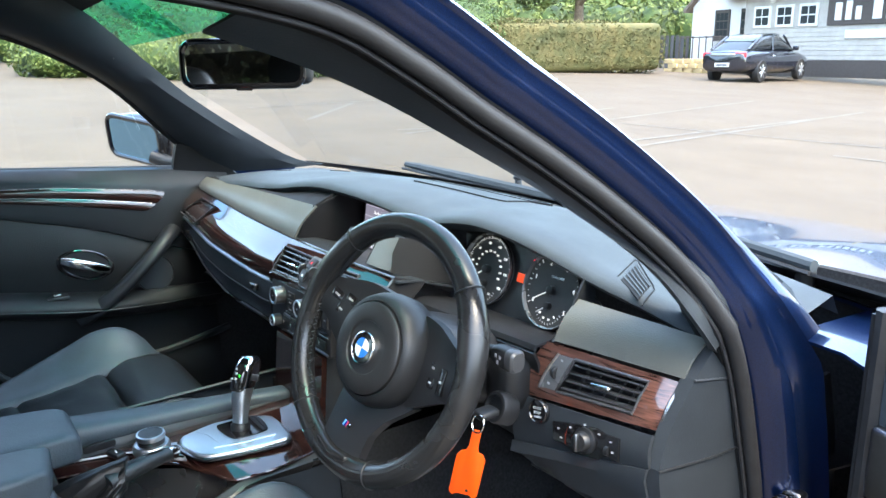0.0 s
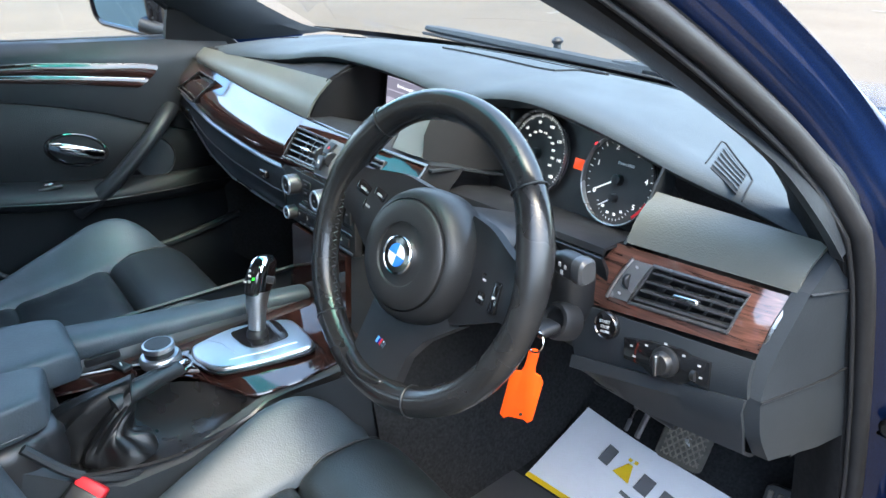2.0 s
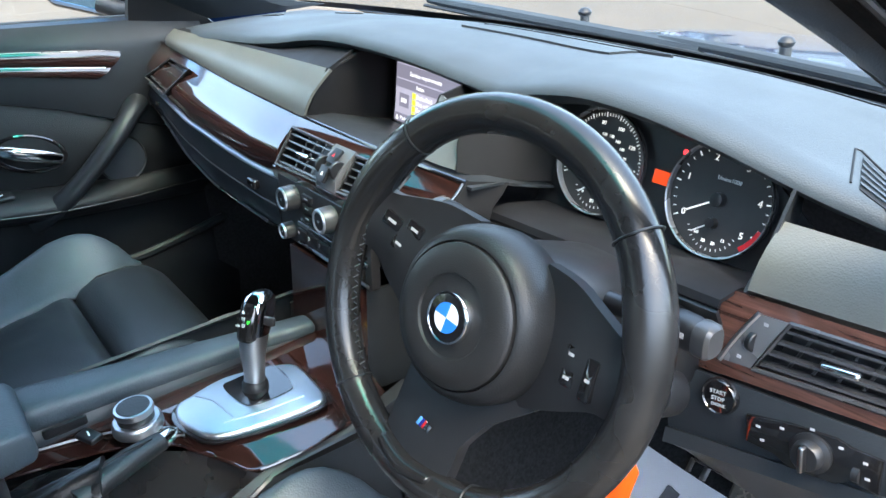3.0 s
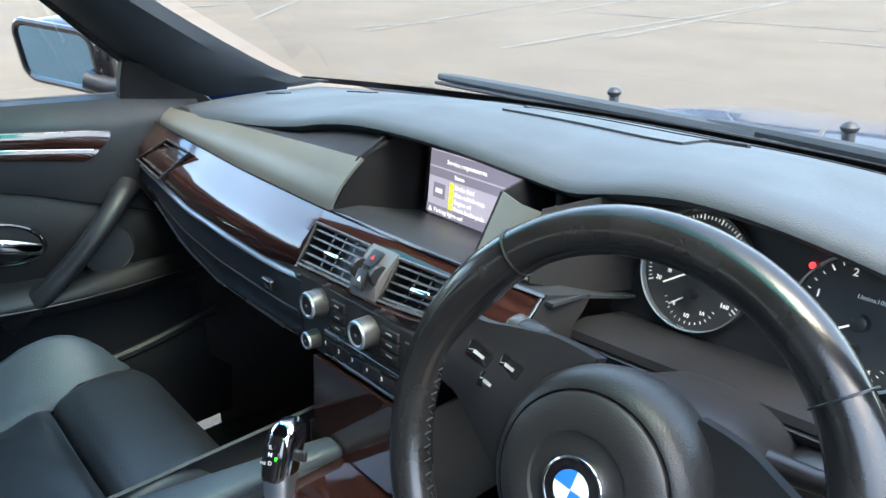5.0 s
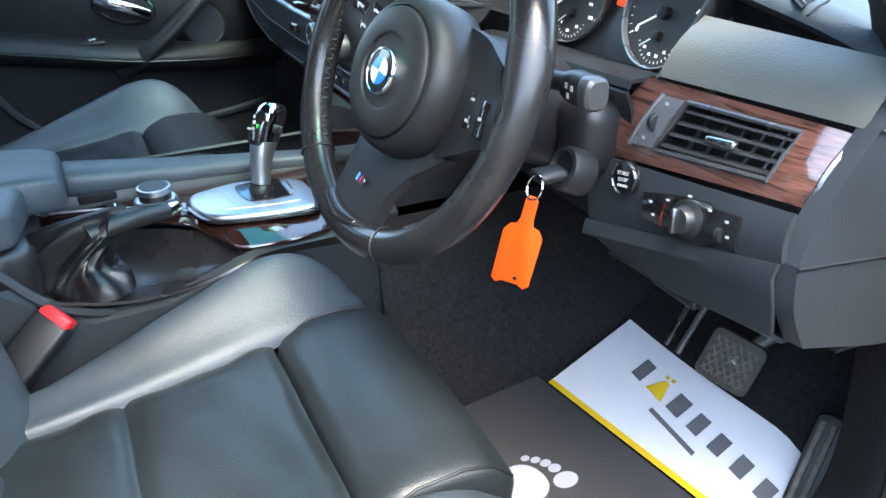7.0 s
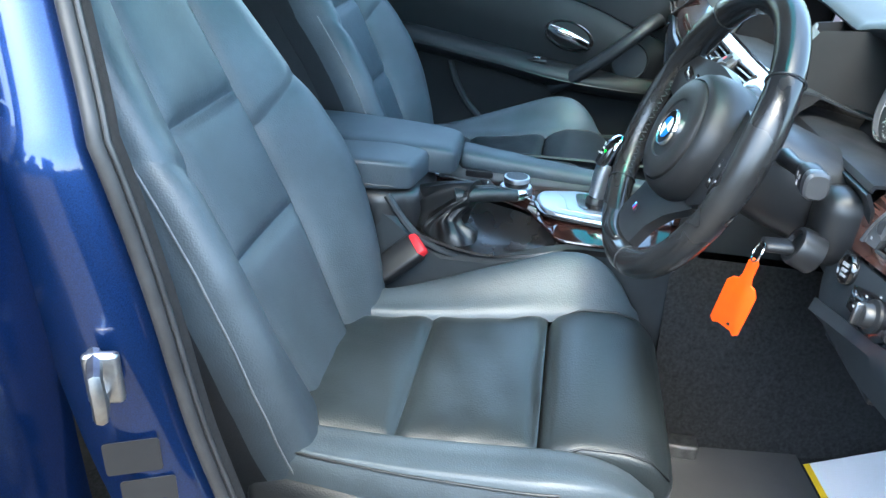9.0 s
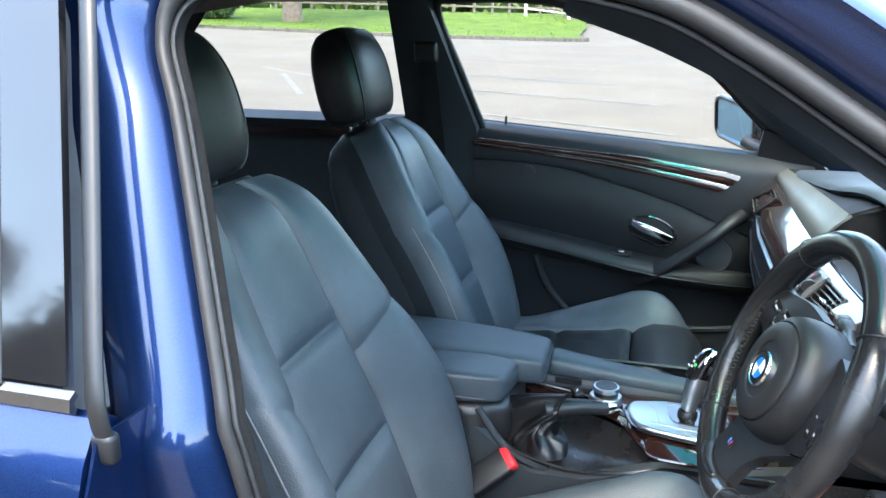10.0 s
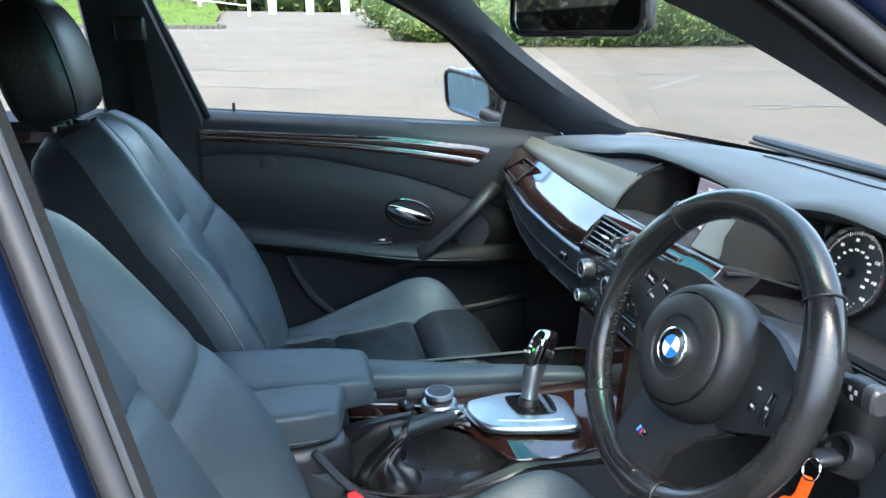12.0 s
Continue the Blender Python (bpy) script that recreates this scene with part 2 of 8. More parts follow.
def ring(c, r, u, hw, hh, e=2.4, n=28):
    out = []
    c, r, u = Vector(c), Vector(r), Vector(u)
    for k in range(n):
        a = 2 * math.pi * k / n
        x, y = math.cos(a), math.sin(a)
        out.append(c + r * (math.copysign(abs(x) ** (2 / e), x) * hw) + u * (math.copysign(abs(y) ** (2 / e), y) * hh))
    return out


def loft(rings, bm=None, cap=True):
    bm = bm or bmesh.new()
    vs = [[bm.verts.new(p) for p in r] for r in rings]
    n = len(vs[0])
    for a, b in zip(vs, vs[1:]):
        for i in range(n):
            bm.faces.new((a[i], a[(i + 1) % n], b[(i + 1) % n], b[i]))
    if cap:
        bm.faces.new(vs[0])
        bm.faces.new(vs[-1])
    return bm


def pillow(stations, r, u, e=2.6, n=28, m=24, bm=None):
    """A soft body along stations (x, y, z, half width, half height), rounded at both ends."""
    s = spline(stations, m)
    rings = []
    for i, (x, y, z, hw, hh) in enumerate(s):
        rings.append(ring((x, y, z), r, u, hw, hh, e, n))
    for end, nb in ((0, 1), (-1, -2)):
        x, y, z, hw, hh = s[end]
        d = (Vector(s[end][:3]) - Vector(s[nb][:3])).normalized()
        extra = []
        for k in (0.35, 0.7, 0.92):
            q = math.sqrt(1 - k * k)
            o = min(hh, hw) * 0.55
            extra.append(ring(Vector((x, y, z)) + d * (k * o), r, u, hw - (1 - q) * o * 1.1, hh - (1 - q) * o * 1.1, e, n))
        rings = (extra[::-1] + rings) if end == 0 else (rings + extra)
    return loft(rings, bm)


def tube(pts, rad, n=12, closed=False, bm=None, up=(0, 0, 1), flat=1.0):
    """A round bar along pts; rad a number or one per point."""
    p = [Vector(q) for q in pts]
    k = len(p)
    rr = rad if isinstance(rad, (list, tuple, np.ndarray)) else [rad] * k
    rings = []
    side = None
    for i in range(k):
        a, b = (p[i - 1], p[(i + 1) % k]) if closed else (p[max(i - 1, 0)], p[min(i + 1, k - 1)])
        d = (b - a).normalized()
        if side is None:
            ref = Vector(up) if abs(d.dot(Vector(up))) < 0.95 else Vector((1, 0, 0))
            side = d.cross(ref).normalized()
        side = (side - d * side.dot(d)).normalized()
        rings.append(ring(p[i], side, d.cross(side), rr[i], rr[i] * flat, 2.0, n))
    if closed:
        rings.append(rings[0])
    return loft(rings, bm, cap=not closed)


def rbox(sx, sy, sz, bev, m=None, seg=3, bm=None):
    """A box with rounded edges, by full sizes."""
    b = bmesh.new()
    bmesh.ops.create_cube(b, size=1.0, matrix=Matrix.Diagonal((sx, sy, sz, 1)))
    if bev > 0:
        bmesh.ops.bevel(b, geom=b.edges[:], offset=min(bev, 0.49 * min(sx, sy, sz)), segments=seg, affect="EDGES", profile=0.5)
    if m is not None:
        b.transform(m)
    if bm is None:
        return b
    return merge(bm, b)


def merge(bm, b):
    me = bpy.data.meshes.new("tmp")
    b.to_mesh(me)
    b.free()
    bm.from_mesh(me)
    bpy.data.meshes.remove(me)
    return bm


def lathe(profile, m=None, n=40, bm=None, cap=True):
    """Turned about local z: profile of (radius, height)."""
    bm2 = bmesh.new()
    rows = []
    for r, z in profile:
        rows.append([bm2.verts.new((max(r, 1e-5) * math.cos(2 * math.pi * k / n), max(r, 1e-5) * math.sin(2 * math.pi * k / n), z)) for k in range(n)])
    for a, b in zip(rows, rows[1:]):
        for i in range(n):
            bm2.faces.new((a[i], a[(i + 1) % n], b[(i + 1) % n], b[i]))
    if cap:
        bm2.faces.new(rows[0])
        bm2.faces.new(rows[-1])
    if m is not None:
        bm2.transform(m)
    return merge(bm, bm2) if bm else bm2


def prism(outline, depth, m=None, bev=0.0, seg=2, bm=None):
    """An outline in local x, y pulled from z = 0 to z = depth, edges rounded."""
    b = bmesh.new()
    f = b.faces.new([b.verts.new((x, y, 0)) for x, y in outline])
    ret = bmesh.ops.extrude_face_region(b, geom=[f])
    bmesh.ops.translate(b, verts=[g for g in ret["geom"] if isinstance(g, bmesh.types.BMVert)], vec=(0, 0, depth))
    bmesh.ops.recalc_face_normals(b, faces=b.faces)
    if bev:
        top = [e for e in b.edges if all(abs(v.co.z - depth) < 1e-7 for v in e.verts)]
        bmesh.ops.bevel(b, geom=top, offset=bev, segments=seg, affect="EDGES", profile=0.5)
    if m is not None:
        b.transform(m)
    return merge(bm, b) if bm else b


def rounded(w, h, r, n=6):
    """Outline of a rounded rectangle."""
    out = []
    for cx, cy, a0 in ((w / 2 - r, h / 2 - r, 0), (-w / 2 + r, h / 2 - r, 90), (-w / 2 + r, -h / 2 + r, 180), (w / 2 - r, -h / 2 + r, 270)):
        for k in range(n + 1):
            a = radians(a0 + 90 * k / n)
            out.append((cx + r * math.cos(a), cy + r * math.sin(a)))
    return out


def quad_point(q, u, v):
    """A point of the four-sided patch q (bottom-left, bottom-right, top-right, top-left)."""
    a, b, c, d = (Vector(p) for p in q)
    return (a * (1 - u) + b * u) * (1 - v) + (d * (1 - u) + c * u) * v


def words(text, size, m, depth=0.0004, align="CENTER"):
    """Letters of the built-in font as a mesh, lying in local x, y of m."""
    cu = bpy.data.curves.new("letters", "FONT")
    cu.body, cu.size, cu.extrude, cu.align_x, cu.align_y, cu.resolution_u = text, size, depth, align, "CENTER", 2
    ob = bpy.data.objects.new("letters", cu)
    me = bpy.data.meshes.new_from_object(ob)
    bpy.data.objects.remove(ob)
    b = bmesh.new()
    b.from_mesh(me)
    bpy.data.meshes.remove(me)
    b.transform(m)
    return b


def at(x, y, z):
    return Matrix.Translation((x, y, z))


def smooth(u):
    return 0.5 - 0.5 * math.cos(math.pi * u)


# ---- car body ----
def sx(y, z, d=0.0):
    """The side surface of the door opening on the driver's side."""
    return float(np.interp(y, [-0.55, -0.28, 0.0, 0.5], [0.7945, 0.770, 0.722, 0.718])) - 0.40 * max(0.0, z - 0.95) + d


LOOP = [(0.29, 0.357), (0.375, 0.385), (0.404, 0.45), (0.394, 0.57), (0.365, 0.70), (0.339, 0.79), (0.305, 0.89), (0.262, 0.972), (0.217, 1.031), (0.150, 1.091), (0.085, 1.141), (0.008, 1.193), (-0.070, 1.243), (-0.145, 1.281), (-0.25, 1.303), (-0.37, 1.314), (-0.475, 1.313), (-0.537, 1.292), (-0.554, 1.25), (-0.528, 1.18), (-0.482, 1.044), (-0.452, 0.95), (-0.427, 0.833), (-0.406, 0.70), (-0.383, 0.60), (-0.357, 0.48), (-0.315, 0.40), (-0.25, 0.365), (-0.08, 0.35), (0.13, 0.347)]


def closed_line(pts, n):
    p = [*pts[-2:], *pts, *pts[:3]]
    k = len(pts)
    q = spline(p, (len(p) - 1) * 12 + 1)[24 : 24 + k * 12]
    return q[:: max(1, int(len(q) / n))]


loop = closed_line(LOOP, 168)


def band(d, dx):
    """The opening's line moved outwards in its plane by d and sideways by dx."""
    out = []
    k = len(loop)
    for i in range(k):
        t = loop[(i + 1) % k] - loop[i - 1]
        nrm = np.array([t[1], -t[0]]) / np.hypot(*t)
        slim = max(0.0, min(1.0, (loop[i][1] - 0.86) / 0.12)) * max(0.0, min(1.0, (loop[i][0] + 0.22) / 0.12))
        dd_, dx_ = (d * (1 - 0.18 * slim) if d > 0.02 else d), (dx * (1 - 0.55 * slim) if dx > 0 else dx)
        y, z = loop[i] + nrm * dd_
        out.append((sx(loop[i][0], loop[i][1], dx_), y, z))
    return out


car = thing("car", "dark blue metallic saloon car with its driver's door open", "car")


def clamp(v):
    return max(0.0, min(1.0, v))


def rear_share(y, z):
    """1 along the centre pillar, 0 elsewhere."""
    return clamp((-0.26 - y) / 0.06) * clamp((z - 0.40) / 0.06) * clamp((1.30 - z) / 0.05)


def flange(side, rear, front):
    """A band of the painted frame (outwards, sideways), with sections of its own along the centre pillar and the front post."""
    out = []
    for p, q, r, l_ in zip(band(*side), band(*rear), band(*front), loop):
        w = rear_share(*l_)
        f = clamp((l_[0] - 0.22) / 0.10) * clamp((l_[1] - 0.40) / 0.08) * clamp((0.96 - l_[1]) / 0.12)
        out.append(tuple(np.array(p) * (1 - w - f) + np.array(q) * w + np.array(r) * f))
    return out


SECTION = [((0.002, -0.010), (0.000, -0.013), (0.002, -0.010)), ((0.012, -0.012), (0.004, -0.012), (0.012, -0.012)), ((0.019, 0.0), (0.0075, -0.006), (0.019, 0.0)), ((0.030, 0.008), (0.011, 0.003), (0.027, 0.014)), ((0.035, 0.014), (0.016, 0.011), (0.036, 0.027)), ((0.040, 0.024), (0.024, 0.018), (0.046, 0.0335)), ((0.050, 0.029), (0.034, 0.0235), (0.056, 0.0310)), ((0.062, 0.034), (0.046, 0.0265), (0.070, 0.0270)), ((0.067, 0.040), (0.062, 0.027), (0.084, 0.0310)), ((0.070, 0.045), (0.090, 0.020), (0.096, 0.0430))]
jamb = [flange(*q) for q in SECTION]
RIM = [((0.020, -0.085), (0.075, -0.085)), ((0.004, -0.060), (0.035, -0.058)), ((-0.012, -0.030), (-0.001, -0.034)), ((-0.0165, -0.018), (-0.0115, -0.020)), ((-0.0155, -0.010), (-0.0105, -0.013)), ((-0.010, -0.005), (-0.007, -0.009)), ((-0.004, -0.004), (-0.003, -0.009))]
part("door_opening_trim", grid([flange(a, b, a) for a, b in RIM], close=True), FELT, car, "black flocked trim round the door opening")
seal = part("door_seal", tube(flange((0.0, 0.0), (-0.0015, -0.003), (0.0, 0.0)), [0.0098 - 0.0036 * rear_share(*l_) for l_ in loop], 14, closed=True), SEALRUB, car, "grey-black rubber door seal")
part("seal_lip", tube(flange((-0.0135, -0.004), (-0.0085, -0.008), (-0.0135, -0.004)), 0.0024, 8, closed=True), RUBBER, seal)
part("door_frame", grid(jamb, close=True), PAINT, car, "glossy dark blue painted door frame")

# outer panels round the opening
edge = jamb[-1]


def near(y, z):
    return min(range(len(edge)), key=lambda i: (edge[i][1] - y) ** 2 + (edge[i][2] - z) ** 2)


def run(a, b, n):
    """n points of the outer edge from index a on to index b."""
    k = len(edge)
    m = (b - a) % k
    return [Vector(edge[int(round(a + m * j / (n - 1))) % k]) for j in range(n)]


# line of the windscreen's side edge, driver's side
screen_edge = spline([(0.762, 0.405, 0.935), (0.745, 0.360, 0.982), (0.708, 0.291, 1.056), (0.676, 0.225, 1.118), (0.651, 0.163, 1.169), (0.626, 0.105, 1.219), (0.604, 0.049, 1.263), (0.586, -0.005, 1.300), (0.568, -0.09, 1.350)], 24)
pillar_edge = run(near(0.40, 0.93), near(-0.10, 1.33), 24)
rows = []
for k in range(24):
    a, b = pillar_edge[k], Vector(screen_edge[k])
    b = b + V(-0.010, -0.004, -0.004)
    o = V(0.80, 0.05, 0.35)
    arc = [(0.0, 0.0), (0.18, 0.004), (0.40, 0.007), (0.62, 0.009), (0.80, 0.009), (0.91, 0.007), (0.98, 0.004), (1.0, 0.0)]
    rows.append([a.lerp(b, u) + o * d for u, d in arc] + [b + V(-0.014, 0.006, -0.006)])
part("windscreen_pillar", grid(rows, 0.004), PAINT, car, "blue windscreen pillar with bright reflections")

# roof, from the windscreen's head to behind the rear seats
roof_r = run(near(-0.12, 1.335), near(-0.50, 1.36), 10)
rail = [V(0.610, -0.10, 1.345), *[V(p.x - 0.012, p.y, p.z + 0.012) for p in roof_r[1:]], V(0.665, -0.75, 1.368), V(0.655, -1.1, 1.352), V(0.625, -1.45, 1.300), V(0.60, -1.70, 1.235)]
rows = []
for p in rail:
    row = []
    for k in range(25):
        u = k / 24
        x = p.x * (1 - 2 * u)
        row.append((x, p.y + 0.11 * (1 - (x / p.x) ** 2) * max(0.0, 1 - (p.y + 0.10) / -0.8), p.z + 0.075 * (1 - (x / p.x) ** 2)))
    rows.append(row)
part("roof", grid(rows, 0.006), PAINT, car, "blue painted roof panel")
rows = [[(x * 0.97, y - 0.01, z - 0.014) for x, y, z in r] for r in rows]
part("headlining", grid(rows, 0.004), HEADLINER, car, "anthracite cloth headlining")
rows = []
for p, q in zip(run(near(-0.10, 1.33), near(-0.52, 1.36), 16), spline([tuple(r) for r in rail[:11]], 16)):
    rows.append([p, p * 0.5 + Vector(q) * 0.5 + V(0.008, 0, 0.004), Vector(q)])
part("roof_rail", grid(rows, 0.004), PAINT, car)

# windscreen pillar's inner trim, driver's side
ins = band(-0.010, -0.030)
INNER = spline([(0.716, 0.262, 0.925), (0.706, 0.226, 0.972), (0.675, 0.190, 1.027), (0.631, 0.103, 1.098), (0.607, 0.048, 1.139), (0.566, -0.058, 1.207), (0.541, -0.140, 1.247), (0.525, -0.22, 1.275)], 30)
front_ = band(-0.006, -0.006)
rows = []
for c in INNER:
    c = Vector(c)
    p = Vector(min((q for q in front_ if q[2] > 0.88 and q[1] > -0.34), key=lambda q: (Vector(q) - c).length))
    g_ = Vector(min((tuple(q) for q in screen_edge), key=lambda q: (Vector(q) - c - V(0, 0.08, 0.04)).length))
    rows.append([p, p * 0.85 + c * 0.15 + V(-0.010, -0.004, -0.004), p * 0.5 + c * 0.5 + V(-0.010, -0.008, -0.006), c + V(0.004, -0.004, -0.002), c, c * 0.9 + g_ * 0.1 + V(-0.004, 0.006, 0.0), c * 0.3 + g_ * 0.7 + V(-0.012, 0, 0), g_ + V(-0.012, -0.006, -0.008)])
part("pillar_trim", grid(rows, 0.003), SOFT_D, car)
rows = [[(q[0], q[1], q[2]), (q[0] * 0.5 + 0.28, q[1], q[2] * 0.5 + 0.685), (0.56, q[1], 1.36)] for q in sorted((q for q in ins if q[2] > 1.262 and -0.52 < q[1] < -0.10), key=lambda q: -q[1])]
part("roof_edge_trim", grid(rows[::3], 0.004), SOFT_D, car)

# driver's side sill, centre pillar below the belt and floor pan
rows = []
for k in range(14):
    y = -0.45 + 0.95 * k / 13
    rows.append([(0.80, y, 0.312), (0.835, y, 0.300), (0.862, y, 0.270), (0.868, y, 0.235), (0.85, y, 0.19), (0.80, y, 0.16)])
part("sill", grid(rows, 0.005), PAINT, car, "blue painted door sill")
rows = []
for k in range(14):
    y = -0.34 + 0.74 * k / 13
    rows.append([(0.800, y, 0.318), (0.765, y, 0.336), (0.715, y, 0.340), (0.690, y, 0.335), (0.685, y, 0.285)])
part("sill_trim", grid(rows, 0.004), PLASTIC, car, "black plastic sill cover")

# rear side door: painted skin, black window pillar, dark glass
rdoor = part("rear_door", grid([[(0.842 + 0.050 * (1 - math.exp(-(0.985 - z) / 0.055)) + 0.012 * math.sin(math.pi * min(1, (0.985 - z) / 0.6) * 0.5) - 0.02 * max(0, (0.6 - z) / 0.3) - 0.02 * u * u, -0.516 - 0.92 * u + 0.02 * (0.985 - z), z) for z in np.linspace(0.985, 0.30, 22)] for u in np.linspace(0, 1, 12)], 0.03), PAINT, car, "closed blue rear side door")
part("door_edge", grid([[(0.840 + 0.050 * (1 - math.exp(-(0.985 - z) / 0.055)) - 0.02 * max(0, (0.6 - z) / 0.3) - 0.094 * v, -0.514 + 0.02 * (0.985 - z) + 0.004 * math.sin(math.pi * v), z) for v in (0, 0.08, 0.3, 0.6, 1.0)] for z in np.linspace(0.97, 0.32, 16)], 0.003), PAINT, rdoor, "painted front edge of the rear door")
part("waist_strip", grid([[(0.850, -0.53 - 0.9 * u, 0.984), (0.855, -0.53 - 0.9 * u, 0.988), (0.8535, -0.53 - 0.9 * u, 0.998), (0.847, -0.53 - 0.9 * u, 1.002)] for u in np.linspace(0, 1, 8)], 0.006), SATIN_D, rdoor, "dull dark metal waist strip")


def wx(z):
    return 0.846 - 0.42 * (z - 1.0)


rows = [[(wx(z) + 0.004, -0.535 - 0.057 * u - 0.24 * (z - 1.0), z) for z in np.linspace(1.005, 1.315, 8)] for u in (0, 0.5, 1)]
part("window_pillar_cover", grid(rows, 0.008), GLOSSBLACK, rdoor, "gloss black window pillar cover with water marks")
rows = [[(wx(z), -0.600 - 0.85 * u - 0.24 * (z - 1.0) * (1 - u), z) for z in np.linspace(1.005, 1.31, 8)] for u in np.linspace(0, 1, 8)]
part("window_glass", grid(rows), TINTED, rdoor, "dark privacy glass reflecting the trees")
part("window_strip", tube([(wx(z) + 0.003, -0.596 - 0.24 * (z - 1.0), z) for z in np.linspace(1.0, 1.31, 6)], 0.004, 8), RUBBER, rdoor)
rub = spline([(0.846, -0.508, 0.960), (0.850, -0.510, 0.985), (0.842, -0.516, 1.02), (0.795, -0.541, 1.13), (0.745, -0.568, 1.25), (0.715, -0.586, 1.315)], 20)
part("door_edge_seal", tube([tuple(p) for p in rub], 0.0078, 12, up=(1, 0, 0.3), flat=0.6), PLASTIC, rdoor, "black rubber edge of the rear door")
part("edge_block", rbox(0.014, 0.022, 0.026, 0.006, at(0.847, -0.510, 0.960)), PLASTIC, rdoor)
# added dark sheets for the shade beside the seal, and in the gap between the centre pillar and the rear door
part("seal_shade", grid([band(0.005, -0.002), band(0.010, -0.008), band(0.0155, -0.006)], close=True), RECESS, car)
low_, high_ = band(0.086, 0.012), band(0.120, 0.030)
gap_ = [i for i in range(len(loop)) if loop[i][0] < -0.30 and 0.96 < loop[i][1] < 1.30]
part("gap_shade", grid([[low_[i], V(*low_[i]) * 0.75 + V(*high_[i]) * 0.25 + V(0.006, 0, 0), V(*low_[i]) * 0.4 + V(*high_[i]) * 0.6 + V(0.010, 0, 0), high_[i]] for i in gap_]), FELT, car)
part("pillar_gap_shade", grid([[(sx(y, z, 0.03), y - 0.085, z), (sx(y, z, 0.06), y - 0.10, z)] for y, z in [(-0.545, 1.30), (-0.52, 1.18), (-0.474, 1.044), (-0.450, 0.97)]], 0.004), RUBBER, car)

# striker and stickers on the centre pillar
striker = part("lock_striker", rbox(0.010, 0.028, 0.046, 0.004, basis((0.824, -0.448, 0.775), (1, 0.3, 0), (0, 1, 0))), STEEL, car, "zinc steel lock striker")
part("striker_bow", tube([(0.818, -0.457, 0.792), (0.850, -0.437, 0.792), (0.853, -0.434, 0.775), (0.850, -0.437, 0.758), (0.818, -0.457, 0.758)], 0.006, 8), STEEL, striker)
for k, (z, h) in enumerate(((0.655, 0.035), (0.605, 0.05), (0.545, 0.045))):
    m = basis((0.812 - 0.004 * k, -0.444 + 0.008 * k, z + 0.03), (0.41, -0.91, 0.0), (0.0, 0.07, 1))
    lab = part("sticker", prism(rounded(0.045, h, 0.003), 0.001, m), PLASTIC, car, "small black printed sticker")
    b = bmesh.new()
    for j in range(4):
        rbox(0.034 - 0.008 * (j % 2), 0.003, 0.0006, 0, m @ at(-0.002, h * (0.32 - 0.21 * j), 0.0013), bm=b)
    part("print_bar", b, WHITE, lab)

# hinge side: check strap and cover
strap = part("check_strap", rbox(0.085, 0.014, 0.018, 0.003, basis((0.778, 0.392, 0.686), (0.98, 0.05, -0.16), (0, 1, 0))), SATIN_D, car, "steel door check strap")
part("strap_bracket", rbox(0.045, 0.020, 0.040, 0.005, at(0.740, 0.405, 0.690)), SATIN_D, strap)
part("strap_bolt", lathe([(0.011, 0), (0.011, 0.010), (0.006, 0.014), (0, 0.014)], basis((0.742, 0.392, 0.694), (1, 0, 0), (0, 0, 1)), 12), SATIN_D, strap)
part("strap_roller", lathe([(0.009, -0.02), (0.010, 0), (0.009, 0.02)], at(0.800, 0.386, 0.682), 12), PLASTIC, strap)

# front wing, bonnet and scuttle
rows = []
for u in np.linspace(0, 1, 18):
    y = 0.44 + 1.45 * u
    rows.append([(0.70 - 0.06 * u, y, 0.896 - 0.10 * u - 0.12 * u * u), (0.77 - 0.05 * u, y, 0.893 - 0.10 * u - 0.12 * u * u), (0.835 - 0.05 * u, y, 0.870 - 0.09 * u - 0.12 * u * u), (0.872 - 0.04 * u, y, 0.82 - 0.06 * u - 0.12 * u * u), (0.885 - 0.03 * u, y, 0.70 - 0.1 * u), (0.885 - 0.03 * u, y, 0.42)])
part("front_wing", grid(rows, 0.004), PAINT, car, "dark blue front wing")
rows = []
for u in np.linspace(0, 1, 22):
    y = 0.74 + 1.1 * u
    rows.append([((0.70 - 0.06 * u) * x, y + 0.14 * (1 - x * x) * u, 0.868 - 0.10 * u - 0.085 * u * u + 0.012 * (1 - abs(x)) - 0.018 * abs(x) ** 6 + 0.008 * math.exp(-((abs(x) - 0.55) / 0.12) ** 2)) for x in np.linspace(-1, 1, 25)])
part("bonnet", grid(rows, 0.006), PAINT, car, "glossy dark blue bonnet reflecting the sky")
rows = [[(-0.88, 0.47 + 1.45 * u, 0.42), (-0.885, 0.47 + 1.45 * u, 0.70 - 0.16 * u), (-0.85, 0.47 + 1.45 * u, 0.82 - 0.18 * u - 0.10 * u * u), (-0.78, 0.47 + 1.45 * u, 0.860 - 0.20 * u - 0.11 * u * u), (-0.70 + 0.06 * u, 0.47 + 1.45 * u, 0.857 - 0.20 * u - 0.11 * u * u)] for u in np.linspace(0, 1, 14)]
part("passenger_wing", grid(rows, 0.004), PAINT, car)
rows = [[(x, y0, z) for y0, z in ((0.600 + 0.07 * (1 - (x / 0.78) ** 2), 0.925), (0.68 + 0.05 * (1 - (x / 0.78) ** 2), 0.895), (0.76 + 0.02 * (1 - (x / 0.78) ** 2), 0.862))] for x in np.linspace(-0.75, 0.75, 30)]
part("scuttle_panel", grid(rows, 0.004), PLASTIC, car, "black plastic scuttle panel under the windscreen")
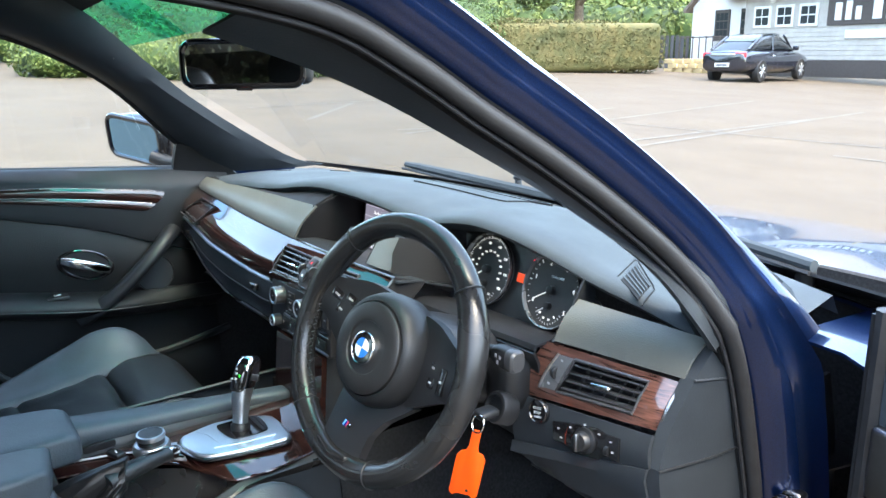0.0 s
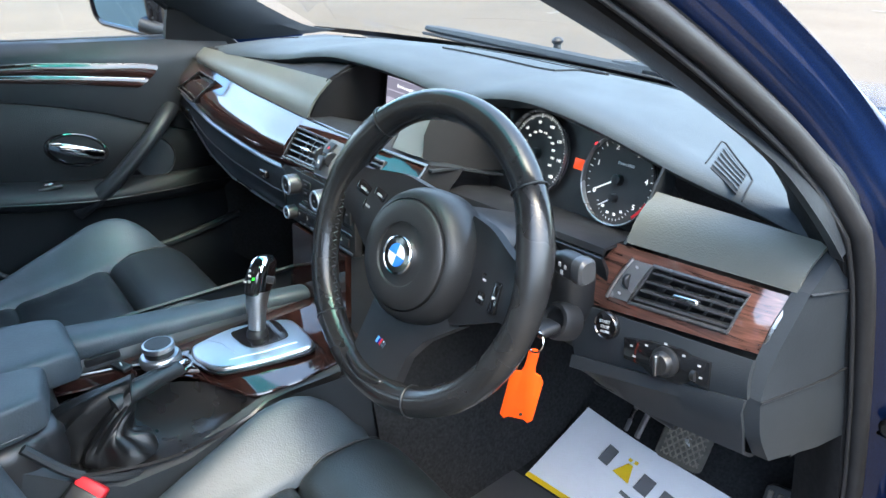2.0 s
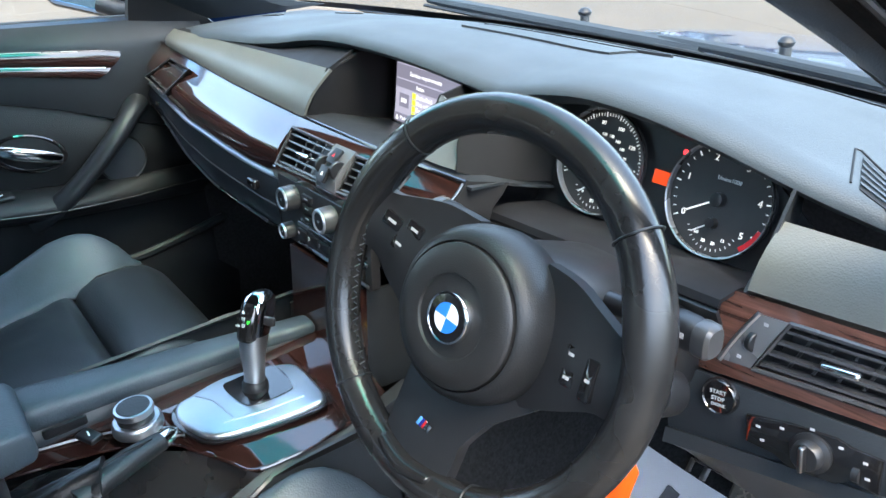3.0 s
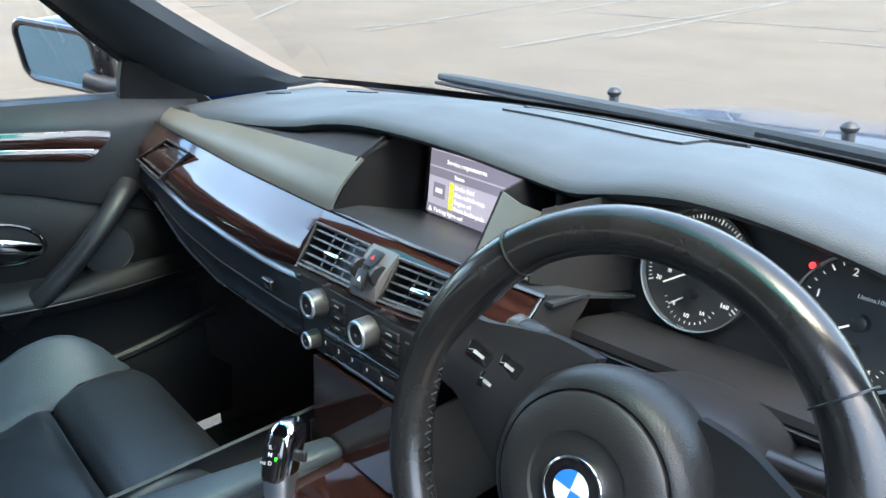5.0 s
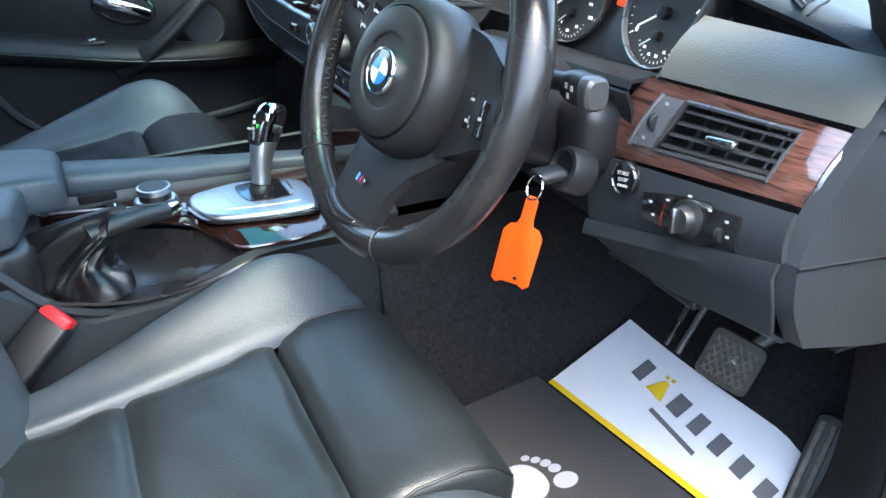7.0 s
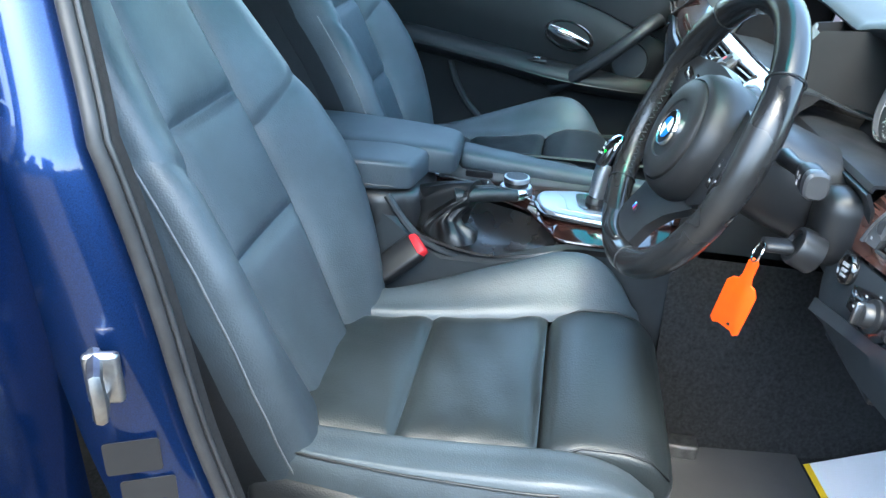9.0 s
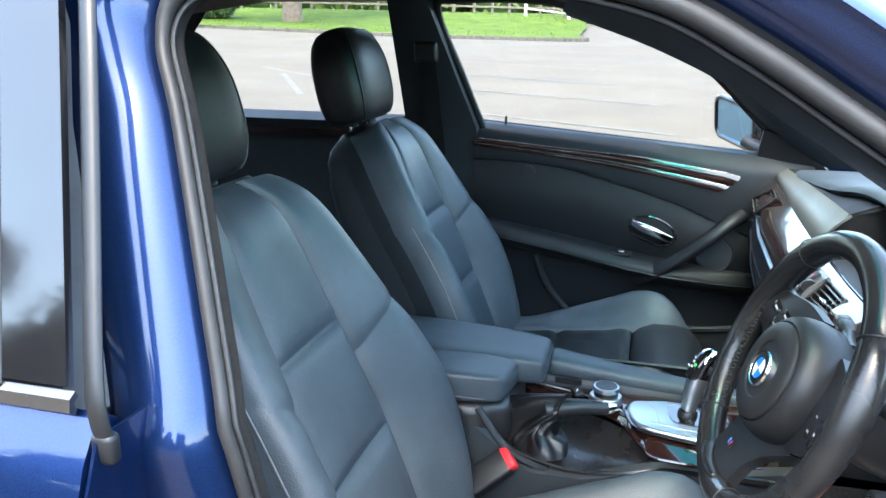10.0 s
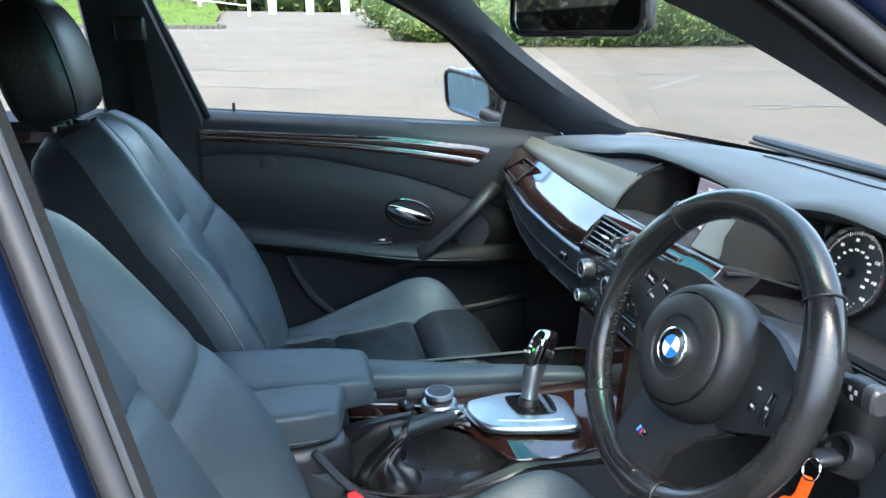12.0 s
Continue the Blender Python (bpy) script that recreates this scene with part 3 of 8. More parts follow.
for x0, x1, r0 in ((-0.60, 0.10, 0.013), (0.02, 0.62, 0.010)):
    pts = [(x0 + (x1 - x0) * u, 0.705 - 0.07 * (max(0.0, x0 + (x1 - x0) * u) / 0.62) ** 2, 0.944 - 0.010 * u) for u in np.linspace(0, 1, 14)]
    w = part("wiper", tube(pts, [r0 * (0.35 + 0.65 * math.sin(math.pi * (0.12 + 0.5 * (k / 13) ** 0.5))) for k in range(14)], 8), SOFT, car, "grey-black windscreen wiper lying at rest")
    part("wiper_blade", tube([(q[0], q[1] - 0.012, q[2] - 0.010) for q in pts], 0.004, 6), RUBBER, w)
    part("wiper_pivot", lathe([(0.015, -0.06), (0.015, 0.000), (0.010, 0.006), (0, 0.006)], at(x1 - 0.02, 0.72 - 0.07 * (x1 / 0.62) ** 2, 0.928), 16), PLASTIC, w)
for x in (-0.213, 0.190):
    nz = part("washer_nozzle", lathe([(0.010, 0), (0.009, 0.10), (0.007, 0.103)], at(x, 0.780, 0.840), 12), PLASTIC, car)
    part("nozzle_head", lathe([(0.007, 0), (0.012, 0.004), (0.013, 0.009), (0.008, 0.015), (0, 0.017)], at(x, 0.780, 0.940), 14), PLASTIC, nz)

# windscreen with its shade band, and the dark band round its edge
W_LO = lambda x: Vector((x, 0.65 - 0.10 * (x / 0.73) ** 2 - 0.14 * (max(0.0, x) / 0.73) ** 7, 0.940))
W_HI = lambda x: Vector((x * 0.79, 0.02 - 0.11 * (x / 0.73) ** 2, 1.405 - 0.045 * (x / 0.73) ** 2))
xs = np.linspace(-0.815, 0.73, 27)
rows = [[W_LO(x) * (1 - v) + W_HI(x) * v for x in xs] for v in np.linspace(0, 0.80, 9)]
ws = part("windscreen", grid(rows), WSCREEN, car, "clear windscreen")
ws.visible_shadow = False
rows = [[W_LO(x) * (1 - v) + W_HI(x) * v for x in xs] for v in np.linspace(0.80, 1.0, 4)]
fb = part("black_edge_band", grid([[W_LO(x) * (1 - v) + W_HI(x) * v + V(0, -0.004, -0.003) for x in xs] for v in (0.0, 0.018, 0.036)], 0.001), RECESS, ws, "black printed edge of the windscreen")
sb = part("shade_band", grid(rows), BAND, ws, "teal tinted shade band")
sb.visible_shadow = False

# passenger's side: pillars, rear door, outer skin
def px(z):
    return -0.790 + 0.48 * max(0.0, z - 0.97)


lo = spline([(px(0.955), 0.235, 0.955), (px(1.057), 0.105, 1.057), (px(1.18), -0.025, 1.18), (px(1.25), -0.138, 1.25), (px(1.30), -0.26, 1.30), (px(1.332), -0.40, 1.332)], 24)
hi = spline([(-0.735, 0.52, 0.948), (-0.712, 0.40, 0.985), (-0.650, 0.165, 1.130), (-0.598, 0.02, 1.245), (-0.552, -0.105, 1.345), (-0.54, -0.20, 1.378)], 24)
rows = []
for a, b in zip(lo, hi):
    a, b = Vector(a), Vector(b)
    c = (a + b) / 2 + V(0.028, -0.012, 0.0)
    rows.append([a, a * 0.6 + c * 0.4 + V(0.012, -0.008, 0), c, b * 0.6 + c * 0.4 + V(0.010, -0.008, 0), b])
apt = part("pillar_trim", grid(rows, 0.004), PILLAR, car, "charcoal windscreen pillar trim")
part("airbag_mark", prism(rounded(0.040, 0.014, 0.003), 0.002, basis((-0.596, -0.052, 1.255), (0.08, 0.70, -0.70), (0.4, -0.2, 0.6))), GREYPANEL, apt)
rows = []
for k in range(12):
    u = k / 11
    z = 0.45 + 0.89 * u
    up = max(0.0, z - 1.0)
    y0, y1 = -0.577 - 0.30 * up, -0.80 + 0.0 * up
    rows.append([(px(z) - 0.004, y0, z), (px(z) + 0.030, y0 - 0.012, z), (px(z) + 0.045, (y0 + y1) / 2, z), (px(z) + 0.030, y1 + 0.012, z), (px(z) - 0.004, y1, z)])
part("centre_pillar_trim", grid(rows, 0.004), SOFT_D, car, "black centre pillar trim with the seat belt")
belt = [[(px(z) + 0.052 + 0.10 * v * (1.0 if z < 1.1 else 0.6), -0.70 - 0.022 + 0.02 * v, z), (px(z) + 0.052 + 0.10 * v, -0.70 + 0.022 + 0.02 * v, z)] for z, v in ((1.20, 0), (1.10, 0.05), (0.95, 0.2), (0.8, 0.35), (0.62, 0.45))]
blt = thing("seat_belt", "black passenger seat belt hanging by the centre pillar", "seat belt")
part("webbing", grid(belt, 0.0015), FELT, blt)
part("belt_anchor", rbox(0.03, 0.06, 0.05, 0.008, at(px(1.20) + 0.05, -0.70, 1.21)), PLASTIC, blt)
part("belt_tongue", rbox(0.012, 0.05, 0.035, 0.004, at(px(0.80) + 0.095, -0.69, 0.80)), CHROME, blt)
for y0, y1, nm in ((-0.80, -1.55, "rear"),):
    rows = [[(px(z) - 0.006, y0 + (y1 - y0) * u, z) for z in (1.04, 1.02, 0.985, 0.95, 0.80, 0.60, 0.40)] for u in np.linspace(0, 1, 6)]
    rd = part("rear_door_panel", grid([[(x + (0.045 if z < 1.03 else 0.0), y, z) for x, y, z in r] for r in rows], 0.01), SOFT_D, car, "black rear door panel")
    part("rear_wood_strip", grid([[(px(1.0) + 0.052, -0.80 - 0.75 * u, 0.975), (px(1.0) + 0.054, -0.80 - 0.75 * u, 0.998)] for u in (0, 0.5, 1)], 0.003), WALNUT, rd)
# roof edge over the passenger's windows and the rear pillar
rows = [[(px(1.335) - 0.012, y, 1.334), (-0.580, y, 1.350), (-0.545, y, 1.372)] for y in np.linspace(-0.34, -1.5, 12)]
part("roof_edge_trim", grid(rows, 0.004), SOFT_D, car)
rows = [[(px(z) - 0.01, -1.30 - 0.35 * (1.32 - z) / 0.32, z), (px(z) + 0.02, -1.62, z)] for z in np.linspace(1.0, 1.33, 5)]
part("rear_pillar_trim", grid(rows, 0.01), SOFT_D, car)
rows = [[(0.80, y, z), (0.77, y + 0.02, z)] for y, z in ((-1.45, 1.0), (-1.35, 1.3))]
# outer skin below the passenger's windows
rows = [[(-0.815 - 0.06 * math.sin(math.pi * min(1, (0.97 - z) / 0.45) * 0.5), y, z) for z in np.linspace(0.945, 0.25, 12)] for y in np.linspace(0.47, -1.6, 10)]
part("passenger_side_skin", grid(rows, 0.004), PAINT, car)
# windows of the passenger's side
g = part("window_glass", grid([[(px(z) - 0.008, y, z) for y in np.linspace(0.20, -1.5, 10)] for z in (0.97, 1.1, 1.2, 1.34)]), GLASS, car, "clear side window")
g.visible_shadow = False
# floor, bulkhead, rear wall
rows = [[(x, y, z - (0.0 if abs(x) > 0.16 else 0.0)) for x in np.linspace(-0.74, 0.74, 13)] for y, z in ((-1.5, 0.27), (-0.7, 0.27), (0.0, 0.272), (0.30, 0.275), (0.44, 0.300), (0.58, 0.385), (0.70, 0.50), (0.74, 0.62), (0.75, 0.90))]
tagged(part("floor", grid(rows, 0.02), CARPET, None), "black carpeted car floor", "floor", kind="structure")
rows = [[(x, y, z) for x in np.linspace(-0.74, 0.74, 5)] for y, z in ((-1.45, 0.3), (-1.5, 0.95), (-1.75, 1.0), (-1.78, 1.2))]
part("rear_shelf", grid(rows, 0.01), SOFT_D, car)
rg = part("rear_window", grid([[(x, y, z) for x in np.linspace(-0.62, 0.62, 5)] for y, z in ((-1.98, 1.0), (-1.72, 1.28))]), GLASS, car, "rear window")
rg.visible_shadow = False
# passenger's footwell side
rows = [[(-0.755 + 0.04 * min(1, (y - 0.19) / 0.1), y, z) for z in (0.26, 0.45, 0.65, 0.84)] for y in (0.19, 0.24, 0.29, 0.4, 0.55, 0.74)]
part("footwell_side", grid(rows, 0.01), CARPET, car, "black carpeted footwell side")
# side kick panel in front of the driver's door opening
rows = [[(0.705, y, z), (0.690, y - 0.01, z), (0.672, y + 0.05, z), (0.665, y + 0.25, z)] for y, z in ((0.405, 0.34), (0.44, 0.45), (0.435, 0.58), (0.415, 0.68), (0.38, 0.78))]
kick = part("kick_panel", grid(rows, 0.006), PLASTIC, car, "black plastic kick panel")
rel = part("bonnet_release", rbox(0.006, 0.030, 0.042, 0.003, at(0.668, 0.500, 0.440)), GLOSSBLACK, kick)
part("release_mark", rbox(0.002, 0.008, 0.010, 0.001, at(0.6645, 0.500, 0.440)), WHITE, rel)


# ---- steering wheel ----
SW_N, SW_X = V(0.1292, -0.917, 0.3774), V(0.9902, 0.1395, 0.0)
SW = basis((0.3715, 0.029, 0.876), SW_X, SW_N.cross(SW_X)) @ pose(0, 0, 0, 0, 0, -10)  # turned a little to the outside
wheel = thing("steering_wheel", "worn black leather three-spoke steering wheel with a roundel", "steering wheel", SW.translation)
wi = Matrix.Translation(-SW.translation) @ SW  # parts in the thing's own space
RR = 0.1640
pts, rad = [], []
for k in range(120):
    a = 2 * math.pi * k / 120
    grip = math.exp(-(((math.degrees(a) - 28) / 16) ** 2)) + math.exp(-(((math.degrees(a) - 152) / 16) ** 2))
    pts.append(wi @ V((RR - 0.002 * grip) * math.cos(a), (RR - 0.002 * grip) * math.sin(a), 0))
    rad.append(0.0172 + 0.0022 * grip)
part("rim", tube(pts, rad, 16, closed=True, up=tuple(SW_N)), RIMLEATHER, wheel, "worn shiny black leather rim")
for a in (48, 138, 234, 297):
    c = wi @ V(RR * math.cos(radians(a)), RR * math.sin(radians(a)), 0)
    e1 = wi.to_3x3() @ V(math.cos(radians(a)), math.sin(radians(a)), 0)
    e2 = wi.to_3x3() @ V(0, 0, 1)
    rr_ = 0.0177 + 0.0012 * (1 if a < 180 else 0)
    part("rim_seam", tube([c + e1 * (rr_ * math.cos(t)) + e2 * (rr_ * math.sin(t)) for t in np.linspace(0, 2 * math.pi, 21)[:-1]], 0.0009, 6, closed=True), PLASTIC, wheel)
b = bmesh.new()
for k in range(46):
    a = radians(140 + 92 * k / 45)
    c = wi @ V((RR - 0.0170) * math.cos(a), (RR - 0.0170) * math.sin(a), 0.003 * (-1) ** k)
    tube([c, c + wi.to_3x3() @ V(0.0006, 0.003, -0.005 * (-1) ** k)], 0.0005, 5, bm=b)
part("stitching", b, LEATHER, wheel, "grey thread stitching")


def wheel_sheet(rows, name, material, label="", thick=0.012):
    m3 = wi @ Matrix.Diagonal((0.945, 0.945, 1, 1))
    return part(name, grid([[m3 @ V(*p) for p in r] for r in rows], tuple(wi.to_3x3() @ V(0, 0, -thick))), material, wheel, label)


for sgn in (1, -1):
    top = spline([(0.042, 0.068, -0.020), (0.078, 0.068, -0.014), (0.110, 0.060, -0.008), (0.140, 0.051, -0.006), (0.164, 0.052, 0.0)], 14)
    bot = spline([(0.046, -0.066, -0.020), (0.080, -0.052, -0.014), (0.112, -0.032, -0.008), (0.140, -0.014, -0.006), (0.166, -0.010, 0.0)], 14)
    rows = []
    for a, c in zip(top, bot):
        rows.append([(sgn * (a[0] * (1 - v) + c[0] * v), a[1] * (1 - v) + c[1] * v, a[2] * (1 - v) + c[2] * v + 0.005 * math.sin(math.pi * v)) for v in np.linspace(0, 1, 9)])
    sp = wheel_sheet(rows, "spoke", PLASTIC, "black side spoke with small buttons", 0.014)
    btn = [(0.103, 0.022, 0.014, 0.015), (0.107, 0.003, 0.014, 0.015), (0.126, 0.0125, 0.012, 0.034)] if sgn > 0 else [(0.126, 0.031, 0.024, 0.014), (0.099, 0.034, 0.020, 0.014), (0.111, 0.014, 0.018, 0.015)]
    for x, y, w, h in btn:
        m = wi @ at(sgn * x * 0.96, y * 0.96 - 0.004, -0.0095 + 0.16 * (x - 0.100)) @ pose(0, 0, 0, 0, -9 * sgn, sgn * 8)
        bt = part("button", prism(rounded(w, h, 0.003), 0.0045, m, 0.0015), GLOSSBLACK, sp)
        part("button_mark", rbox(w * 0.42, 0.0026, 0.0004, 0, m @ at(0, 0, 0.0048)), PRINT, bt)
# lower spoke: two legs meeting a polished end
rows = []
for v in np.linspace(0, 1, 12):
    y = -0.050 - 0.112 * v
    xl, xr = -0.056 + 0.014 * v, float(np.interp(v, [0, 0.1, 0.35, 0.62, 1], [0.088, 0.078, 0.053, 0.040, 0.045]))
    rows.append([((xl + xr) / 2 + (xr - xl) / 2 * x, y - 0.006 * (1 - x * x), -0.018 + 0.020 * v + 0.006 * (1 - x * x)) for x in np.linspace(-1, 1, 9)])
low = wheel_sheet(rows, "lower_spoke", PLASTIC, "black lower spoke", 0.014)
part("spoke_end", pillow([(*(wi @ V(-0.030, -0.150, 0.004)), 0.006, 0.012), (*(wi @ V(0, -0.155, 0.006)), 0.008, 0.014), (*(wi @ V(0.030, -0.150, 0.004)), 0.006, 0.012)], wi.to_3x3() @ V(0, 1, 0), wi.to_3x3() @ V(0, 0, 1)), RIMLEATHER, low)
for k, mt in enumerate((mat("badge_light_blue", (0.10, 0.35, 0.75), 0.3), mat("badge_dark_blue", (0.02, 0.03, 0.22), 0.3), RED)):
    part("badge_bar", rbox(0.0030, 0.0085, 0.0012, 0.0003, wi @ at(-0.006 + 0.0033 * k, -0.115, 0.0022) @ pose(0, 0, 0, 0, 0, -16)), mt, low)
part("badge_bar", rbox(0.007, 0.0085, 0.0012, 0.0003, wi @ at(0.0050, -0.115, 0.0022) @ pose(0, 0, 0, 0, 0, -16)), CHROME, low)
# hub pad
hub = part("hub", lathe([(0.064, -0.060), (0.0745, -0.045), (0.0770, -0.024), (0.0758, -0.010), (0.0715, 0.002), (0.0655, 0.0090), (0.0625, 0.0098), (0.0615, 0.004)], wi @ at(0.001, -0.004, 0.010), 64), HUBSKIN, wheel, "black hub shell")
prof = [(0.0655, 0.004), (0.0650, 0.0105), (0.0625, 0.0130), (0.052, 0.0148), (0.042, 0.0155), (0.0385, 0.0150), (0.037, 0.0130), (0.030, 0.0125), (0.0, 0.0125)]
part("airbag_cover", lathe(prof, wi @ at(0.001, -0.004, 0.0115) @ Matrix.Diagonal((0.930, 0.930, 1, 1)), 64), mat("grained_airbag_cover", (0.0125, 0.0120, 0.0120), 0.5, var=0.1, scale=20, bump=0.22, bscale=900.0, cells=True), hub)
em = part("roundel", lathe([(0.0225, 0.0), (0.0225, 0.0045), (0.0215, 0.0060), (0.0200, 0.0062), (0.0195, 0.0052), (0, 0.0052)], wi @ at(0.001, -0.005, 0.0240), 48), CHROME, wheel, "chrome-rimmed round emblem, quartered blue and white")
part("roundel_ring", lathe([(0.0195, 0), (0.0195, 0.0056), (0.0130, 0.0058), (0.0128, 0.0052)], wi @ at(0.001, -0.005, 0.0240), 48), GLOSSBLACK, em)
for k in range(4):
    out = [(0, 0)] + [(0.0128 * math.cos(radians(90 * k + a)), 0.0128 * math.sin(radians(90 * k + a))) for a in range(0, 91, 10)]
    part("quadrant", prism(out, 0.0008, wi @ at(0.001, -0.005, 0.0295)), BLUE if k in (1, 3) else WHITE, em)

# ---- column, stalks, ignition ----
col = thing("steering_column", "black steering column cover with control stalks", "steering column", (0.37, 0.12, 0.84))
ci = at(-0.37, -0.12, -0.84)
rows = [ring((0.37, y, z), (1, 0, 0), (0, 0.3, 0.95), hw, hh, 3.0, 28) for y, z, hw, hh in ((0.055, 0.866, 0.050, 0.048), (0.075, 0.860, 0.062, 0.052), (0.13, 0.838, 0.068, 0.056), (0.19, 0.815, 0.068, 0.056), (0.26, 0.79, 0.062, 0.050))]
bm = loft(rows)
bm.transform(ci)
part("column_cover", bm, PLASTIC, col)
for sgn in (1, -1):
    x0 = 0.37 + sgn * 0.075
    bm = tube([(x0, 0.115, 0.882), (0.37 + sgn * 0.105, 0.118, 0.884), (0.37 + sgn * 0.13, 0.122, 0.886)], [0.010, 0.008, 0.009], 12)
    bm.transform(ci)
    st = part("stalk", bm, PLASTIC, col, "black control stalk")
    bm = loft([ring((0.37 + sgn * q_, 0.123, 0.885), (0, 1, 0), (0, 0, 1), a_, b_, 3.0, 24) for q_, a_, b_ in ((0.126, 0.0085, 0.0085), (0.131, 0.0105, 0.0120), (0.140, 0.0115, 0.0140), (0.152, 0.0115, 0.0140), (0.156, 0.0105, 0.0130))])
    bm.transform(ci)
    en = part("stalk_end", bm, PLASTIC, st)
    for q_, z_ in ((0.141, 0.888), (0.149, 0.887), (0.144, 0.880)):
        bm = rbox(0.0034, 0.0012, 0.0046, 0, at(0.37 + sgn * q_, 0.1118, z_))
        bm.transform(ci)
        part("stalk_mark", bm, PRINT, en)
    bm = loft([ring((0.37 + sgn * q_, 0.123, 0.885), (0, 1, 0), (0, 0, 1), a_, b_, 3.0, 24) for q_, a_, b_ in ((0.1565, 0.0115, 0.0138), (0.160, 0.0122, 0.0145), (0.168, 0.0120, 0.0140), (0.171, 0.0095, 0.0115))])
    bm.transform(ci)
    part("stalk_cap", bm, VENTGREY, en, "satin black end cap")
ign = thing("ignition_slot", "black round ignition slot under the column with a key in it", "ignition lock", (0.495, 0.14, 0.80))
ii = at(-0.495, -0.14, -0.80)
bm = lathe([(0.022, -0.02), (0.022, 0.0), (0.020, 0.006), (0.016, 0.007), (0.014, 0.002), (0, 0.002)], basis((0.478, 0.142, 0.796), (1, 0, 0), (0, 0.4, 0.9)), 32)
bm.transform(ii)
part("lock_housing", bm, PLASTIC, ign)
bm = rbox(0.024, 0.032, 0.011, 0.005, at(0.482, 0.120, 0.796))
bm.transform(ii)
part("key_fob", bm, PLASTIC, ign, "black key fob")
bm = rbox(0.060, 0.070, 0.085, 0.022, at(0.455, 0.190, 0.815))
bm.transform(ii)
part("lower_cover", bm, PLASTIC, ign)
tag = thing("key_tag", "bright orange plastic key tag hanging from the ignition key", "key tag", (0.489, 0.098, 0.79))
ti = at(-0.489, -0.098, -0.79)
bm = tube([(0.490 + 0.011 * math.cos(t), 0.100 + 0.004 * math.sin(t), 0.790 + 0.011 * math.sin(t)) for t in np.linspace(0, 2 * math.pi, 25)[:-1]], 0.0011, 6, closed=True)
bm.transform(ti)
part("key_ring", bm, CHROME, tag, "steel split ring")
tm = basis((0.477, 0.094, 0.722), (0.66, 0.74, -0.207), (0.19, 0.11, 1.0))
out = [(-0.019, -0.038), (-0.014, -0.043), (-0.008, -0.039), (0.008, -0.039), (0.014, -0.043), (0.019, -0.038), (0.019, 0.018), (0.014, 0.026), (0.008, 0.028), (0.006, 0.036), (0.006, 0.056), (0.003, 0.060), (-0.003, 0.060), (-0.006, 0.056), (-0.006, 0.036), (-0.008, 0.028), (-0.014, 0.026), (-0.019, 0.018)]
bm = prism(out, 0.0022, tm, 0.0006)
bm.transform(ti)
part("tag_plate", bm, ORANGE, tag)
bm = lathe([(0.0022, 0), (0.0022, 0.0006), (0, 0.0006)], tm @ at(0.004, -0.032, 0.0022), 12)
bm.transform(ti)
part("tag_hole", bm, PLASTIC, tag)


# ---- dashboard ----
dash = thing("dashboard", "charcoal dashboard with walnut trim, round air vents and a screen", "dashboard")
LIP = [(-0.745, 0.205, 0.938), (-0.66, 0.188, 0.950), (-0.58, 0.182, 0.957), (-0.48, 0.190, 0.963), (-0.40, 0.200, 0.968), (-0.33, 0.212, 0.976), (-0.27, 0.225, 0.986), (-0.20, 0.235, 0.993), (-0.10, 0.241, 0.994), (0.0, 0.246, 0.989), (0.08, 0.250, 0.981), (0.132, 0.254, 0.9755), (0.165, 0.251, 0.979), (0.22, 0.253, 0.990), (0.28, 0.258, 0.996), (0.35, 0.263, 0.991), (0.43, 0.266, 0.978), (0.52, 0.270, 0.958), (0.60, 0.277, 0.943), (0.66, 0.290, 0.926), (0.715, 0.315, 0.915)]
lip = spline(LIP, 90)


def pad_back(x):
    return 0.645 - 0.15 * (x / 0.75) ** 2


rows = []
for x, y, z in lip:
    yb = pad_back(x)
    crown = 0.992 - 0.055 * (abs(x + 0.05) / 0.75) ** 2.2 - 0.017 * smooth(max(0.0, min(1.0, (x - 0.36) / 0.18)))
    zb = 0.938
    crease = 0.010 * math.exp(-(((x - 0.37) / 0.19) ** 4))
    prof = [(y + 0.075, z - 0.034), (y + 0.030, z - 0.022), (y + 0.006, z - 0.013), (y - 0.001, z - 0.006), (y + 0.001, z - 0.001), (y + 0.010, z + 0.005)]
    for v in (0.12, 0.25, 0.4, 0.55, 0.7, 0.85, 1.0):
        yy = y + 0.010 + (yb - y - 0.010) * v
        top = (z + 0.005) * (1 - v) + zb * v + (crown + crease - (z + 0.005) * 0.5 - zb * 0.5) * 0.9 * math.sin(math.pi * v) ** 0.9 * (1 - 0.25 * v)
        prof.append((yy, top))
    prof.append((yb + 0.02, zb - 0.03))
    rows.append([(x, *p) for p in prof])
pad_rows = rows
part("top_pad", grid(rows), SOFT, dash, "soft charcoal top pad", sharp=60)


def top_z(x, y):
    """The pad's height at a place."""
    i = max(0, min(len(pad_rows) - 2, sum(1 for r in pad_rows if r[0][0] <= x) - 1))

    def height(r):
        for a, c in zip(r[5:], r[6:]):
            if a[1] <= y <= c[1]:
                return a[2] + (c[2] - a[2]) * (y - a[1]) / (c[1] - a[1])
        return r[5][2] if y < r[5][1] else r[-1][2]

    x0, x1 = pad_rows[i][0][0], pad_rows[i + 1][0][0]
    u = (x - x0) / (x1 - x0)
    return height(pad_rows[i]) * (1 - u) + height(pad_rows[i + 1]) * u


